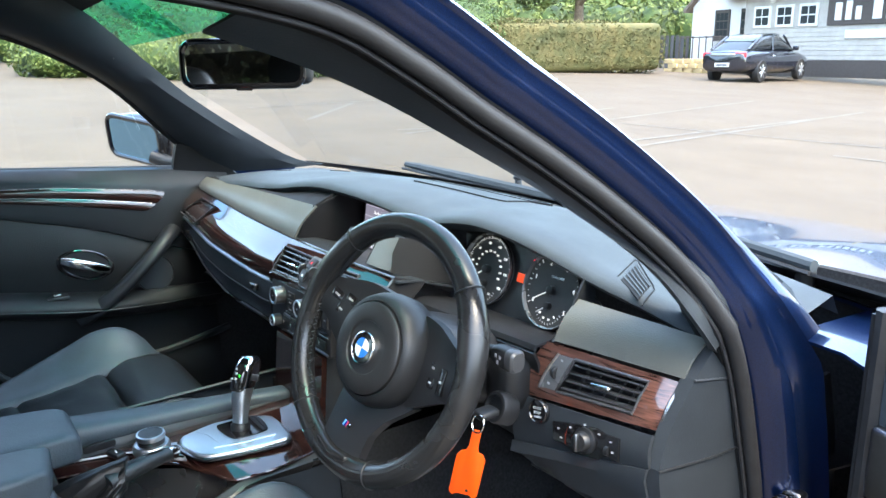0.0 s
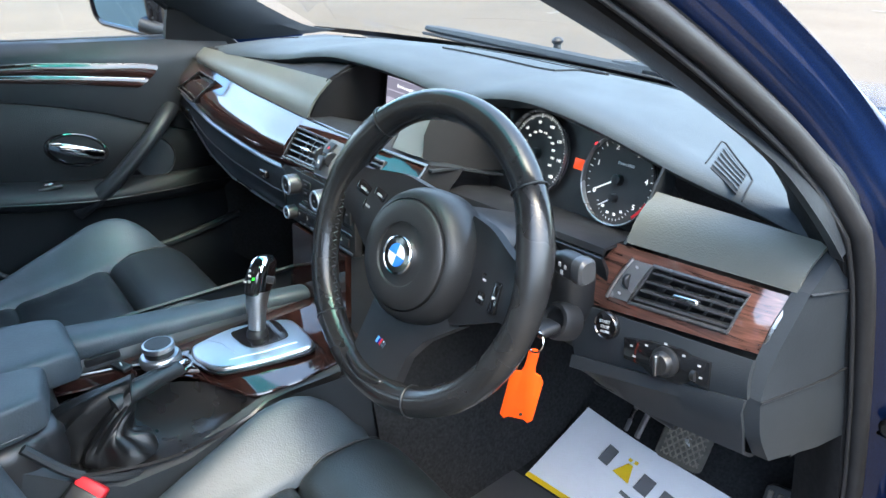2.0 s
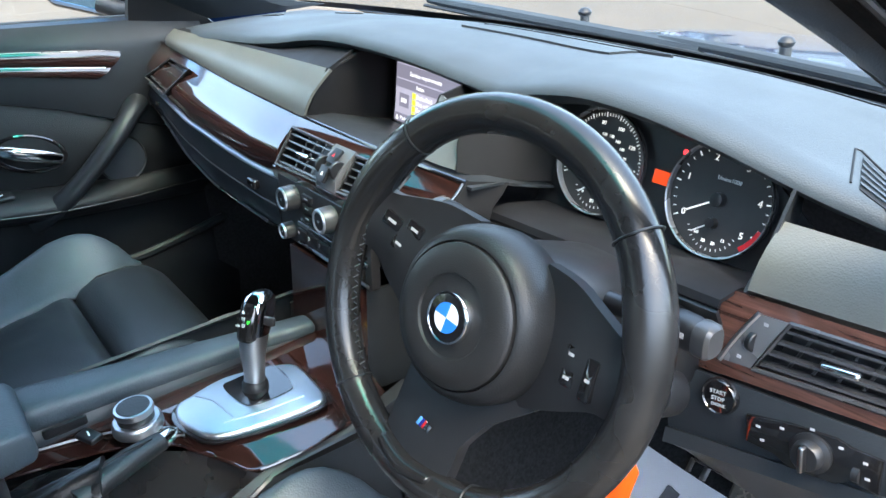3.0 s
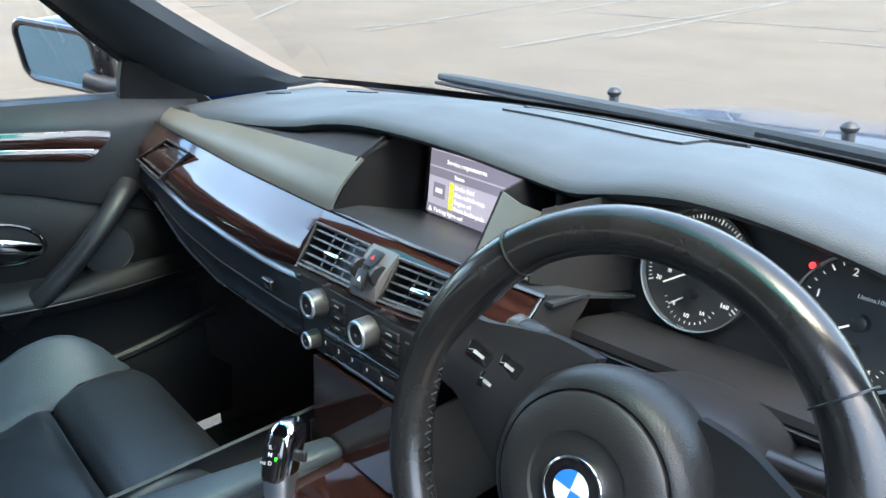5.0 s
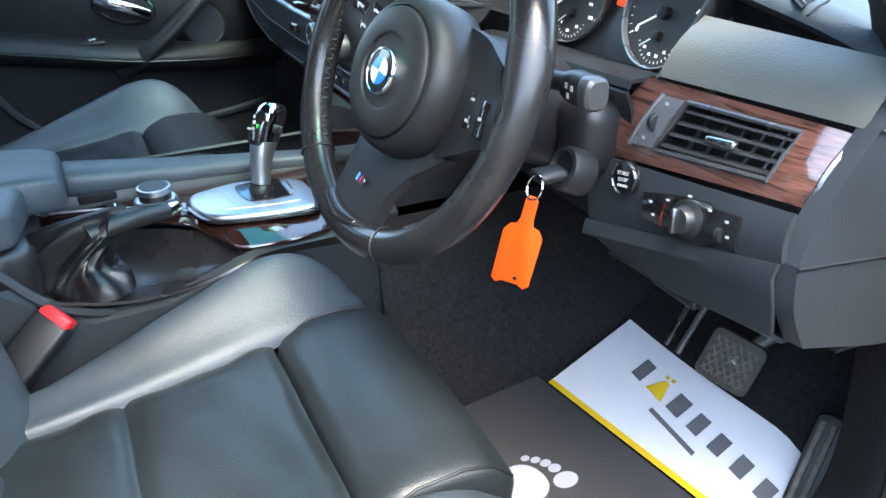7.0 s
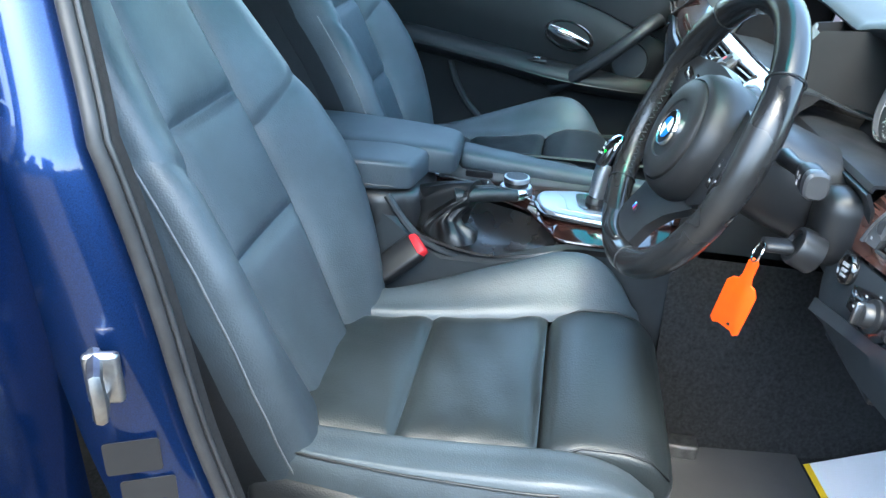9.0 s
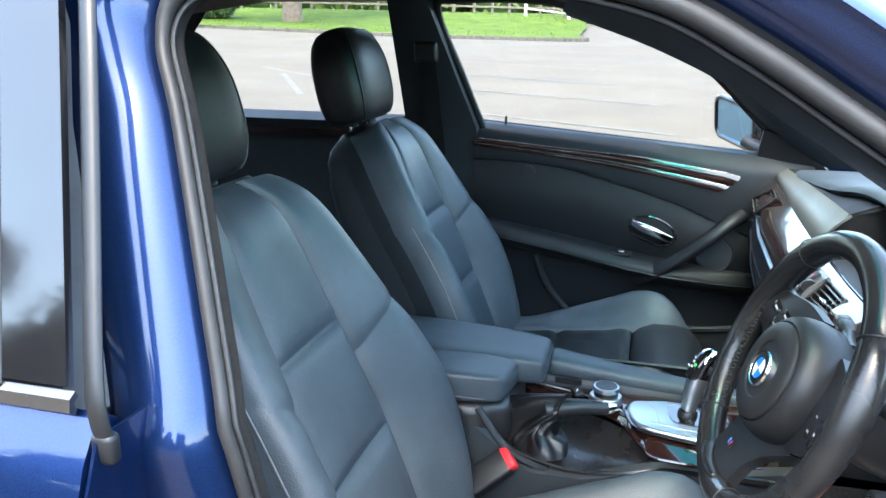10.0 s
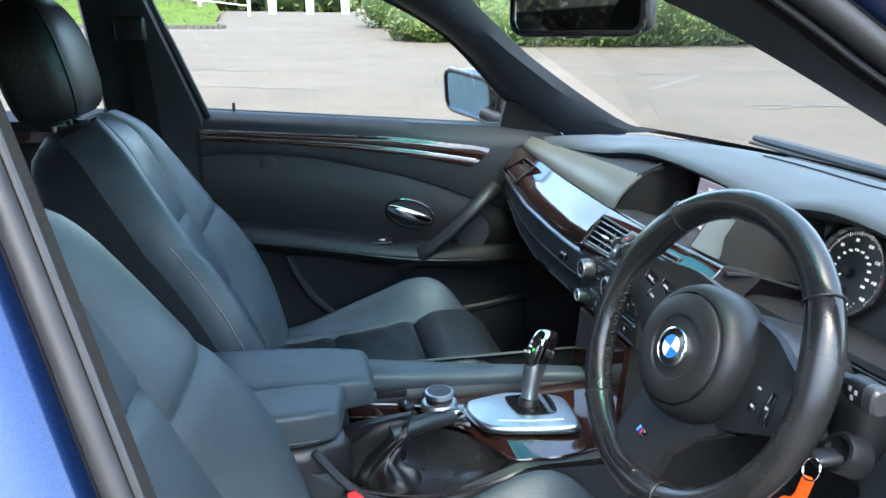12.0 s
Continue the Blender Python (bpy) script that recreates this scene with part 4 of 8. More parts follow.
# speaker grille and slots on the pad
def pad_patch(x0, x1, y0, y1, slope, rise, nx=16, ny=6):
    return [[(x, y0 + (y1 - y0) * v + slope * (x - x0), top_z(x, y0 + (y1 - y0) * v + slope * (x - x0)) + rise) for v in np.linspace(0, 1, ny)] for x in np.linspace(x0, x1, nx)]


gr = part("speaker_grille", grid(pad_patch(-0.10, 0.16, 0.400, 0.455, 0.10, 0.003), 0.004), SOFT_D, dash, "flat centre speaker grille")
part("grille_frame", grid(pad_patch(-0.115, 0.20, 0.456, 0.464, 0.12, 0.004), 0.005), PLASTIC, gr)
part("demister_slot", grid(pad_patch(-0.53, -0.46, 0.432, 0.446, 0.08, 0.002, 6, 3), 0.003), PLASTIC, dash)
part("demister_slot", grid(pad_patch(-0.66, -0.60, 0.34, 0.352, 0.12, 0.002, 6, 3), 0.003), PLASTIC, dash)
part("demister_slot", grid(pad_patch(0.60, 0.665, 0.40, 0.414, -0.08, 0.002, 6, 3), 0.003), PLASTIC, dash)
part("demister_slot", grid(pad_patch(-0.3, 0.45, 0.560, 0.572, 0.0, 0.002, 24, 3), 0.003), PLASTIC, dash)


def slat_vent(name, q, parent, n_slats, tab=True, cross=3, depth=0.03, label=""):
    """A louvred air vent in the patch q: dark box, frame, slats, cross bars, slider."""
    nrm = (Vector(q[1]) - Vector(q[0])).cross(Vector(q[3]) - Vector(q[0])).normalized()
    base = [[quad_point(q, u, v) - nrm * depth for v in (0, 0.5, 1)] for u in (0, 0.5, 1)]
    ve = part(name, grid(base, 0.002), PLASTIC, parent, label or "black louvred air vent")
    fr = [quad_point(q, u, v) for u, v in ((0, 0), (0.5, 0), (1, 0), (1, 0.5), (1, 1), (0.5, 1), (0, 1), (0, 0.5))]
    part("vent_frame", tube([p + nrm * 0.001 for p in fr], 0.0024, 6, closed=True), VENTGREY, ve)
    wall = [[p + nrm * 0.001, p - nrm * depth] for p in fr + fr[:1]]
    part("vent_wall", grid(wall), PLASTIC, ve)
    for k in range(n_slats):
        v = (k + 0.6) / (n_slats + 0.2)
        a, c = quad_point(q, 0.01, v), quad_point(q, 0.99, v)
        bm = grid([[p - nrm * 0.009 + V(0, 0, 0.001), p - nrm * 0.002, p - nrm * 0.001] for p in (a, (a + c) / 2, c)], 0.0024)
        part("slat", bm, VENTGREY, ve)
    for k in range(cross):
        u = (k + 1) / (cross + 1)
        part("cross_bar", tube([quad_point(q, u, 0.02) - nrm * 0.016, quad_point(q, u, 0.98) - nrm * 0.016], 0.0016, 5), VENTGREY, ve)
    if tab:
        c = quad_point(q, 0.5, 0.46)
        dx = (Vector(q[1]) - Vector(q[0])).normalized()
        part("slider", rbox(0.030, 0.007, 0.010, 0.003, basis(c + nrm * 0.001, dx, nrm.cross(dx))), CHROME, ve, "bright slider tab")
    return ve


# side window vent in the driver's pad
sv = [V(0.543, 0.298, 0), V(0.596, 0.270, 0), V(0.569, 0.326, 0), V(0.511, 0.366, 0)]


def vent_at(u, v, rise):
    p = quad_point(sv, u, v)
    return V(p.x, p.y, top_z(p.x, p.y) + rise)


nv = part("side_vent", grid([[vent_at(u, v, 0.0010) for v in np.linspace(0, 1, 9)] for u in np.linspace(0, 1, 7)], 0.002), RECESS, dash, "small fan-shaped side window vent")
part("vent_outline", tube([vent_at(u, v, 0.0006) for u, v in [(-0.20, v) for v in np.linspace(0.0, 1.02, 8)] + [(u, 1.14) for u in np.linspace(-0.05, 1.05, 7)] + [(1.22, v) for v in np.linspace(1.05, 0.0, 8)]], 0.0010, 6), RECESS, nv)
for k in range(5):
    v = (k + 0.75) / 5.3
    part("slat", grid([[vent_at(u, v - 0.028 + 0.05 * math.sin(math.pi * u) * (0.5 - v), 0.0026), vent_at(u, v + 0.028 + 0.05 * math.sin(math.pi * u) * (0.5 - v), 0.0030)] for u in np.linspace(0.0, 1.0, 7)], 0.001), SOFT, nv)


# trim line: top and bottom edges of the wood across the passenger's side and centre
def wood_top(x):
    return (x, 0.160 - 0.006 * math.sin((x + 0.7) * 3.2), float(np.interp(x, [-0.75, -0.68, -0.40, -0.17, 0.07, 0.22], [0.921, 0.917, 0.904, 0.899, 0.899, 0.904])))


def wood_bot(x):
    return (x, float(np.interp(x, [-0.75, -0.5, -0.2, 0.05, 0.22], [0.130, 0.112, 0.110, 0.112, 0.140])), float(np.interp(x, [-0.75, -0.53, -0.35, -0.19, 0.05, 0.22], [0.852, 0.832, 0.824, 0.822, 0.834, 0.852])))


# grey padded panel above the wood, passenger's side
def panel_top(x):
    k = max(-0.69, x) + 0.66
    return 0.182 + 0.024 * k, 0.951 + 0.027 * k


rows = []
for x in np.linspace(-0.715, -0.152, 30):
    a = Vector((x + 0.02 * max(0.0, (x + 0.26) / 0.11), *panel_top(x)))
    c = Vector(wood_top(x)) + V(0, -0.001, 0.003)
    rows.append([a * (1 - v) + c * v + V(0, -0.008 * math.sin(math.pi * v), 0) for v in np.linspace(0, 1, 7)])
part("padded_panel", grid(rows, 0.004), GREYPANEL, dash, "grey leatherette panel above the walnut")
# filler under the lip where the pad swings up over the screen, its shade put in as near-black
rows = []
for x in np.linspace(-0.70, -0.14, 30):
    i = min(range(len(lip)), key=lambda k: abs(lip[k][0] - x))
    rows.append([(x, lip[i][1] + 0.01, lip[i][2] - 0.016), (x, panel_top(x)[0] + 0.012, panel_top(x)[1] + 0.001), (x, panel_top(x)[0] + 0.002, panel_top(x)[1] - 0.001)])
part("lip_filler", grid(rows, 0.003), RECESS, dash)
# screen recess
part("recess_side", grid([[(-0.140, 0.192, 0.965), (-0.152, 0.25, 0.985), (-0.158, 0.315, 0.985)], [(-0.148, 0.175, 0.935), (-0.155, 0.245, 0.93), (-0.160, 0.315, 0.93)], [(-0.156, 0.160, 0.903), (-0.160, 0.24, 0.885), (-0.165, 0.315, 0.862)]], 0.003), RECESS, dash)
part("recess_back", grid([[(x, 0.318, z) for z in (0.855, 0.92, 0.972)] for x in (-0.17, 0.0, 0.135)], 0.003), PLASTIC, dash)
part("recess_floor", grid([[(x, y, z) for y, z in ((0.158, 0.902), (0.20, 0.897), (0.26, 0.876), (0.32, 0.858))] for x in (-0.16, 0.0, 0.11, 0.215)], 0.003), SOFT_D, dash)
scr = [V(-0.150, 0.300, 0.866), V(0.062, 0.300, 0.862), V(0.060, 0.312, 0.950), V(-0.138, 0.312, 0.953)]
sm = basis(quad_point(scr, 0.5, 0.5), scr[1] - scr[0], scr[3] - scr[0])
sc = part("screen", prism(rounded(0.208, 0.088, 0.004), 0.004, sm @ at(0, 0, -0.004)), SCREEN, dash, "lit lilac information screen")
part("screen_frame", tube([sm @ V(x, y, 0) for x, y in rounded(0.214, 0.094, 0.006)], 0.004, 8, closed=True), GLOSSBLACK, sc)


def screen_box(x0, y0, x1, y1, m_, nm="screen_field"):
    part(nm, rbox(x1 - x0, y1 - y0, 0.0005, 0, sm @ at((x0 + x1) / 2, (y0 + y1) / 2, 0.0006)), m_, sc)


screen_box(-0.102, 0.022, 0.104, 0.042, SCREEN_D)
screen_box(-0.102, 0.008, 0.040, 0.020, SCREEN_D)
screen_box(0.044, -0.042, 0.104, 0.020, SCREEN_D)
screen_box(-0.104, -0.043, 0.042, -0.030, SCREEN_D)
screen_box(-0.092, -0.020, -0.068, 0.000, SCREEN_D)
part("warning_sign", prism([(-0.099, -0.0405), (-0.092, -0.0405), (-0.0955, -0.0335)], 0.0006, sm @ at(0, 0, 0.001)), SCREEN_W, sc)
part("oil_can", rbox(0.013, 0.006, 0.0006, 0.0002, sm @ at(-0.080, -0.010, 0.0014)), SCREEN_W, sc)
for k, t_ in enumerate(("Brake fluid", "Stat. vehicle insp.", "Engine oil", "Front brake pads")):
    y = 0.001 - 0.0095 * k
    screen_box(-0.060, y - 0.004, -0.052, y + 0.004, SCREEN_Y)
    part("screen_words", words(t_, 0.0085, sm @ at(-0.049, y, 0.001), 0.0002, "LEFT"), SCREEN_W, sc, done=True)
for t_, s_, x, y, al in (("Service requirements", 0.0088, -0.068, 0.031, "LEFT"), ("Status", 0.008, -0.042, 0.014, "CENTER"), ("Parking lights on!", 0.0085, -0.088, -0.037, "LEFT"), ("115   mls", 0.0085, 0.054, 0.002, "LEFT"), ("5999  mls", 0.0085, 0.054, -0.013, "LEFT"), ("13.8   mpg", 0.0085, 0.054, -0.028, "LEFT")):
    part("screen_words", words(t_, s_, sm @ at(x, y, 0.001), 0.0002, al), SCREEN_W, sc, done=True)
# grey panel between the screen and the instruments
rows = [[V(x0, y0, z0) * (1 - v) + V(x1, y1, z1) * v for v in np.linspace(0, 1, 5)] for (x0, y0, z0), (x1, y1, z1) in (((0.092, 0.215, 0.967), (0.092, 0.172, 0.903)), ((0.125, 0.205, 0.965), (0.14, 0.170, 0.905)), ((0.158, 0.205, 0.963), (0.168, 0.172, 0.906)))]
part("padded_panel", grid(rows, 0.004), GREYPANEL, dash, "grey leatherette panel beside the screen")
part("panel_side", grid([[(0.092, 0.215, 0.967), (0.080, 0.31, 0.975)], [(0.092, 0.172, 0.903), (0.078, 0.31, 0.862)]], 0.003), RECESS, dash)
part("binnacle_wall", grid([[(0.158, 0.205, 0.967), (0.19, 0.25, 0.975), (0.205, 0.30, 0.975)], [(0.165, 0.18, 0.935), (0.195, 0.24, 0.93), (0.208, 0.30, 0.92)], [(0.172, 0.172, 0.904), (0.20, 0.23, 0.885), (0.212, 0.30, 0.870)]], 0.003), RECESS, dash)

# walnut strip with lower bright edge


def wood_point(x, v, out=0.0):
    a, c = Vector(wood_top(x)), Vector(wood_bot(x))
    p = a * (1 - v) + c * v
    bulge = 0.018 * math.sin(math.pi * max(0.0, min(1.0, v)) ** 1.45) + out
    return p + V(0, -0.75 * bulge - 0.006 * max(0.0, v) * clamp((-0.16 - x) / 0.1), 0.35 * bulge)


def wood_piece(x0, x1, v0, v1, name="walnut_trim", n=24):
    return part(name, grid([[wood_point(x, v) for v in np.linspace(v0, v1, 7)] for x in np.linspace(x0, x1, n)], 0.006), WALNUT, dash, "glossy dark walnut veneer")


wood_piece(-0.752, -0.168, 0.0, 1.0, n=48)
wood_piece(-0.168, 0.118, 0.0, 0.17, n=20)
wood_piece(-0.168, 0.118, 0.84, 1.0, n=20)
wood_piece(0.118, 0.198, 0.0, 1.0, n=8)
part("bright_edge", tube([wood_point(x, 1.03) for x in np.linspace(-0.75, 0.10, 40)], 0.0035, 8), SATIN, dash, "satin bright edge under the walnut")
part("upper_edge", tube([wood_point(x, -0.03) for x in np.linspace(-0.75, 0.205, 40)], 0.0026, 8), GLOSSBLACK, dash)
part("end_edge", tube([wood_point(0.200, v) for v in np.linspace(0, 1, 6)], 0.0016, 6), SATIN_D, dash)
part("end_cover", grid([[(0.205, *wood_point(0.205, v)[1:]) for v in np.linspace(-0.05, 1.0, 5)], [(0.216, wood_point(0.205, v)[1] + 0.05, wood_point(0.205, v)[2] - 0.012) for v in np.linspace(-0.05, 1.0, 5)]], 0.003), RECESS, dash)


def wood_quad(x0, x1, v0, v1):
    return [wood_point(x0, v1), wood_point(x1, v1), wood_point(x1, v0), wood_point(x0, v0)]


slat_vent("air_vent", [wood_point(-0.726, 0.86, 0.010), wood_point(-0.610, 0.86, 0.010), wood_point(-0.550, 0.14, 0.010), wood_point(-0.648, 0.14, 0.010)], dash, 4, cross=3, depth=0.016, tab=False, label="black louvred air vent at the end of the walnut")
slat_vent("air_vent", wood_quad(-0.164, -0.048, 0.20, 0.82), dash, 5, cross=4)
slat_vent("air_vent", wood_quad(0.006, 0.114, 0.20, 0.82), dash, 5, cross=4)
# centre block with the hazard and lock switches between the vents
hz = part("switch_block", grid([[wood_point(x, v, 0.004) for v in np.linspace(0.14, 0.86, 5)] for x in np.linspace(-0.045, 0.003, 5)], 0.02), GREYSATIN, dash, "satin grey switch block")
for v, nm, mt in ((0.32, "hazard_switch", PLASTIC), (0.62, "lock_switch", PLASTIC)):
    c = wood_point(-0.021, v, 0.008)
    m = basis(c, (1, 0, 0), wood_point(-0.021, v - 0.1) - wood_point(-0.021, v + 0.1))
    sw = part(nm, prism(rounded(0.018, 0.022, 0.002), 0.004, m, 0.001), mt, hz)
    part("switch_mark", prism([(-0.003, -0.0025), (0.003, -0.0025), (0, 0.003)], 0.0006, m @ at(0, 0, 0.004)), RED if v < 0.5 else WHITE, sw)
for x in (-0.039, -0.003):
    c = wood_point(x, 0.5, 0.004)
    part("thumb_wheel", lathe([(0.011, -0.0028), (0.012, -0.002), (0.012, 0.002), (0.011, 0.0028)], basis(c, (0, 1, 0), (0, 0.4, 0.9)), 20), PLASTIC, hz)

# lower dashboard: glovebox on the passenger's side
rows = []
for x in np.linspace(-0.755, -0.150, 30):
    b0 = Vector(wood_bot(x)) + V(0, -0.004, -0.006)
    drop = float(np.interp(x, [-0.76, -0.65, -0.55, -0.40, -0.15], [0.040, 0.045, 0.075, 0.100, 0.090]))
    rows.append([b0, b0 + V(0, -0.012, -drop * 0.35), b0 + V(0, -0.010, -drop * 0.75), b0 + V(0, 0.012, -drop * 1.05), b0 + V(0, 0.07, -drop * 1.35), b0 + V(0, 0.25, -drop * 1.7 - 0.02)])
gb = part("glovebox", grid(rows, 0.005), DOORTRIM, dash, "dark closed glovebox with a push latch")
part("lid_seam", tube([Vector(r[1]) + V(0, -0.002, 0) for r in rows[6:]], 0.0012, 5), PLASTIC, gb)
part("lower_bright_line", tube([Vector(r[2]) + V(0, -0.003, 0) for r in rows], 0.0022, 6), SATIN_D, gb)
part("latch", rbox(0.026, 0.010, 0.014, 0.003, at(-0.222, 0.092, 0.800)), GLOSSBLACK, gb)
part("latch", rbox(0.022, 0.010, 0.012, 0.003, at(-0.680, 0.112, 0.822)), GLOSSBLACK, gb)
# underside closing towards the bulkhead
part("under_panel", grid([[(x, 0.16, 0.70), (x, 0.45, 0.66), (x, 0.74, 0.60)] for x in (-0.74, -0.4, -0.16)], 0.004), PLASTIC, dash)

# climate and radio panel
cq = [V(-0.152, 0.098, 0.744), V(0.090, 0.098, 0.748), V(0.088, 0.106, 0.836), V(-0.152, 0.104, 0.826)]
cm = basis(quad_point(cq, 0.5, 0.5), cq[1] - cq[0], cq[3] - cq[0])
cl = part("climate_panel", prism(rounded(0.243, 0.092, 0.005), 0.012, cm @ at(0, 0, -0.010), 0.0015), PLASTIC, dash, "black climate and radio panel")


def knob(x, y, r, h, parent=cl, mm=cm):
    k = part("knob", lathe([(r * 1.02, 0), (r, h * 0.85), (r * 0.93, h), (r * 0.70, h), (r * 0.64, h - 0.002), (0, h - 0.002)], mm @ at(x, y, 0.002), 32), VENTGREY, parent, "silver-rimmed rotary knob")
    part("knob_face", lathe([(r * 0.66, 0), (r * 0.62, 0.0012), (0, 0.0012)], mm @ at(x, y, h + 0.001), 24), PLASTIC, k)
    part("knob_ring", lathe([(r * 0.97, h - 0.001), (r * 0.90, h + 0.0012), (r * 0.76, h + 0.0012), (r * 0.70, h)], mm @ at(x, y, 0.002), 32, None, False), SATIN, k, "bright ring")
    part("knob_mark", rbox(r * 0.22, r * 0.18, 0.0005, 0, mm @ at(x, y, h + 0.0027)), SATIN, k)
    return k


knob(-0.072, 0.024, 0.017, 0.020)
knob(0.032, 0.024, 0.017, 0.020)
knob(-0.086, -0.028, 0.0115, 0.016)
for x, y, w, h in ((-0.032, 0.032, 0.026, 0.010), (-0.032, 0.018, 0.026, 0.010), (-0.032, 0.004, 0.026, 0.010), (0.070, 0.034, 0.030, 0.010), (0.070, 0.021, 0.030, 0.010), (0.070, 0.008, 0.030, 0.010), (0.105, 0.02, 0.018, 0.03)):
    bt = part("button", prism(rounded(w, h, 0.0015), 0.0035, cm @ at(x, y, 0.002), 0.0008), PLASTIC, cl)
    part("button_mark", rbox(w * 0.35, 0.0018, 0.0004, 0, cm @ at(x, y, 0.0058)), PRINT, bt)
part("bright_strip", rbox(0.180, 0.006, 0.003, 0.001, cm @ at(0.025, -0.012, 0.003)), SATIN_D, cl)
part("disc_slot", rbox(0.170, 0.004, 0.001, 0, cm @ at(0.028, -0.004, 0.0024)), GLOSSBLACK, cl)
for k in range(6):
    bt = part("button", prism(rounded(0.027, 0.014, 0.0015), 0.0035, cm @ at(-0.052 + 0.029 * k, -0.026, 0.002), 0.0008), PLASTIC, cl)
    part("button_digit", words(str(k + 1), 0.007, cm @ at(-0.060 + 0.029 * k, -0.025, 0.0058)), WHITE, bt, done=True)
part("bright_strip", rbox(0.180, 0.004, 0.003, 0.001, cm @ at(0.025, -0.041, 0.003)), SATIN_D, cl)

# walnut front of the stack below the radio, with ashtray lid
sq = [V(-0.120, 0.090, 0.625), V(0.070, 0.090, 0.628), V(0.072, 0.099, 0.742), V(-0.116, 0.099, 0.738)]
st = part("centre_panel_front", grid([[quad_point(sq, u, v) for v in np.linspace(0, 1, 5)] for u in np.linspace(0, 1, 6)], 0.01), WALNUT, dash, "dark walnut centre stack front")
part("console_cheek", grid([[quad_point(sq, 0, v), quad_point(sq, 0, v) + V(-0.012, 0.02, 0), quad_point(sq, 0, v) + V(-0.015, 0.20, 0)] for v in np.linspace(-0.3, 1.0, 4)], 0.004), SOFT_D, dash)
part("console_cheek", grid([[quad_point(sq, 1, v), quad_point(sq, 1, v) + V(0.012, 0.02, 0), quad_point(sq, 1, v) + V(0.015, 0.20, 0)] for v in np.linspace(-0.3, 1.0, 4)], 0.004), SOFT_D, dash)
for x, z in ((-0.098, 0.662), (-0.098, 0.642)):
    bt = part("button", rbox(0.026, 0.010, 0.016, 0.003, at(x, 0.091, z)), PLASTIC, st)
    part("button_mark", rbox(0.010, 0.001, 0.003, 0, at(x, 0.0855, z)), PRINT, bt)
part("ashtray_edge", rbox(0.110, 0.008, 0.005, 0.002, at(-0.012, 0.090, 0.672)), CHROME, st)
part("ashtray_pull", rbox(0.040, 0.008, 0.005, 0.002, at(-0.006, 0.087, 0.650)), CHROME, st)

# ---- instruments ----


def gauge(cx, cz, r, label, digits, a0, a1, nticks, needle, sub):
    gm = basis((cx, 0.290 - 0.0, cz), (1, 0, 0), (0, 0.296, 0.955))
    g_ = part("gauge", lathe([(r, -0.004), (r, 0.0), (0, 0.0)], gm, 56), DIAL, dash, label)
    part("bezel", lathe([(r * 1.00, 0.0), (r * 1.030, 0.004), (r * 1.020, 0.008), (r * 0.992, 0.007), (r * 0.985, 0.002)], gm, 56, None, False), mat("silver_plastic_ring", (0.30, 0.30, 0.31), 0.28, metal=0.7, var=0.03), g_, "thin silver ring")
    b_ = bmesh.new()
    for k in range(nticks):
        a = radians(a0 + (a1 - a0) * k / (nticks - 1))
        big = k % (4 if nticks < 40 else 5) == 0
        rbox(0.0052 if big else 0.003, 0.0012 if big else 0.0007, 0.0004, 0, gm @ pose(0, 0, 0, 0, 0, math.degrees(a)) @ at(r * 0.90, 0, 0.0006), bm=b_)
    part("dial_scale", b_, LITPRINT, g_)
    for k, d_ in enumerate(digits):
        a = radians(a0 + (a1 - a0) * k / (len(digits) - 1))
        part("dial_number", words(d_, r * (0.17 if len(digits) < 8 else 0.105), gm @ at(r * 0.74 * math.cos(a), r * 0.74 * math.sin(a), 0.0008)), LITPRINT, g_, done=True)
    part("needle", rbox(r * 0.62, 0.0016, 0.0015, 0.0004, gm @ pose(0, 0, 0, 0, 0, needle) @ at(r * 0.31, 0, 0.006)), LITPRINT, g_)
    part("needle_cap", lathe([(r * 0.13, 0.0), (r * 0.12, 0.008), (r * 0.09, 0.009), (0, 0.009)], gm @ at(0, 0, 0.0005), 24), PLASTIC, g_)
    sm2 = gm @ at(0.0, -r * 0.42, 0)
    part("small_needle", rbox(r * 0.42, 0.0013, 0.0012, 0.0003, sm2 @ pose(0, 0, 0, 0, 0, needle + 4) @ at(r * 0.2, 0, 0.005)), WHITE, g_)
    part("needle_cap", lathe([(r * 0.10, 0.0), (r * 0.09, 0.007), (0, 0.0075)], sm2 @ at(0, 0, 0.0005), 20), PLASTIC, g_)
    b_ = bmesh.new()
    for k in range(13):
        a = radians(200 + 140 * k / 12)
        rbox(0.0026, 0.0006, 0.0004, 0, sm2 @ pose(0, 0, 0, 0, 0, math.degrees(a)) @ at(r * 0.48, 0, 0.0006), bm=b_)
    part("dial_scale", b_, LITPRINT, g_)
    for k, d_ in enumerate(sub):
        a = radians(222 + 96 * k / (len(sub) - 1))
        part("dial_number", words(d_, r * 0.085, sm2 @ at(r * 0.36 * math.cos(a), r * 0.36 * math.sin(a), 0.0008)), LITPRINT, g_, done=True)
    return g_, gm


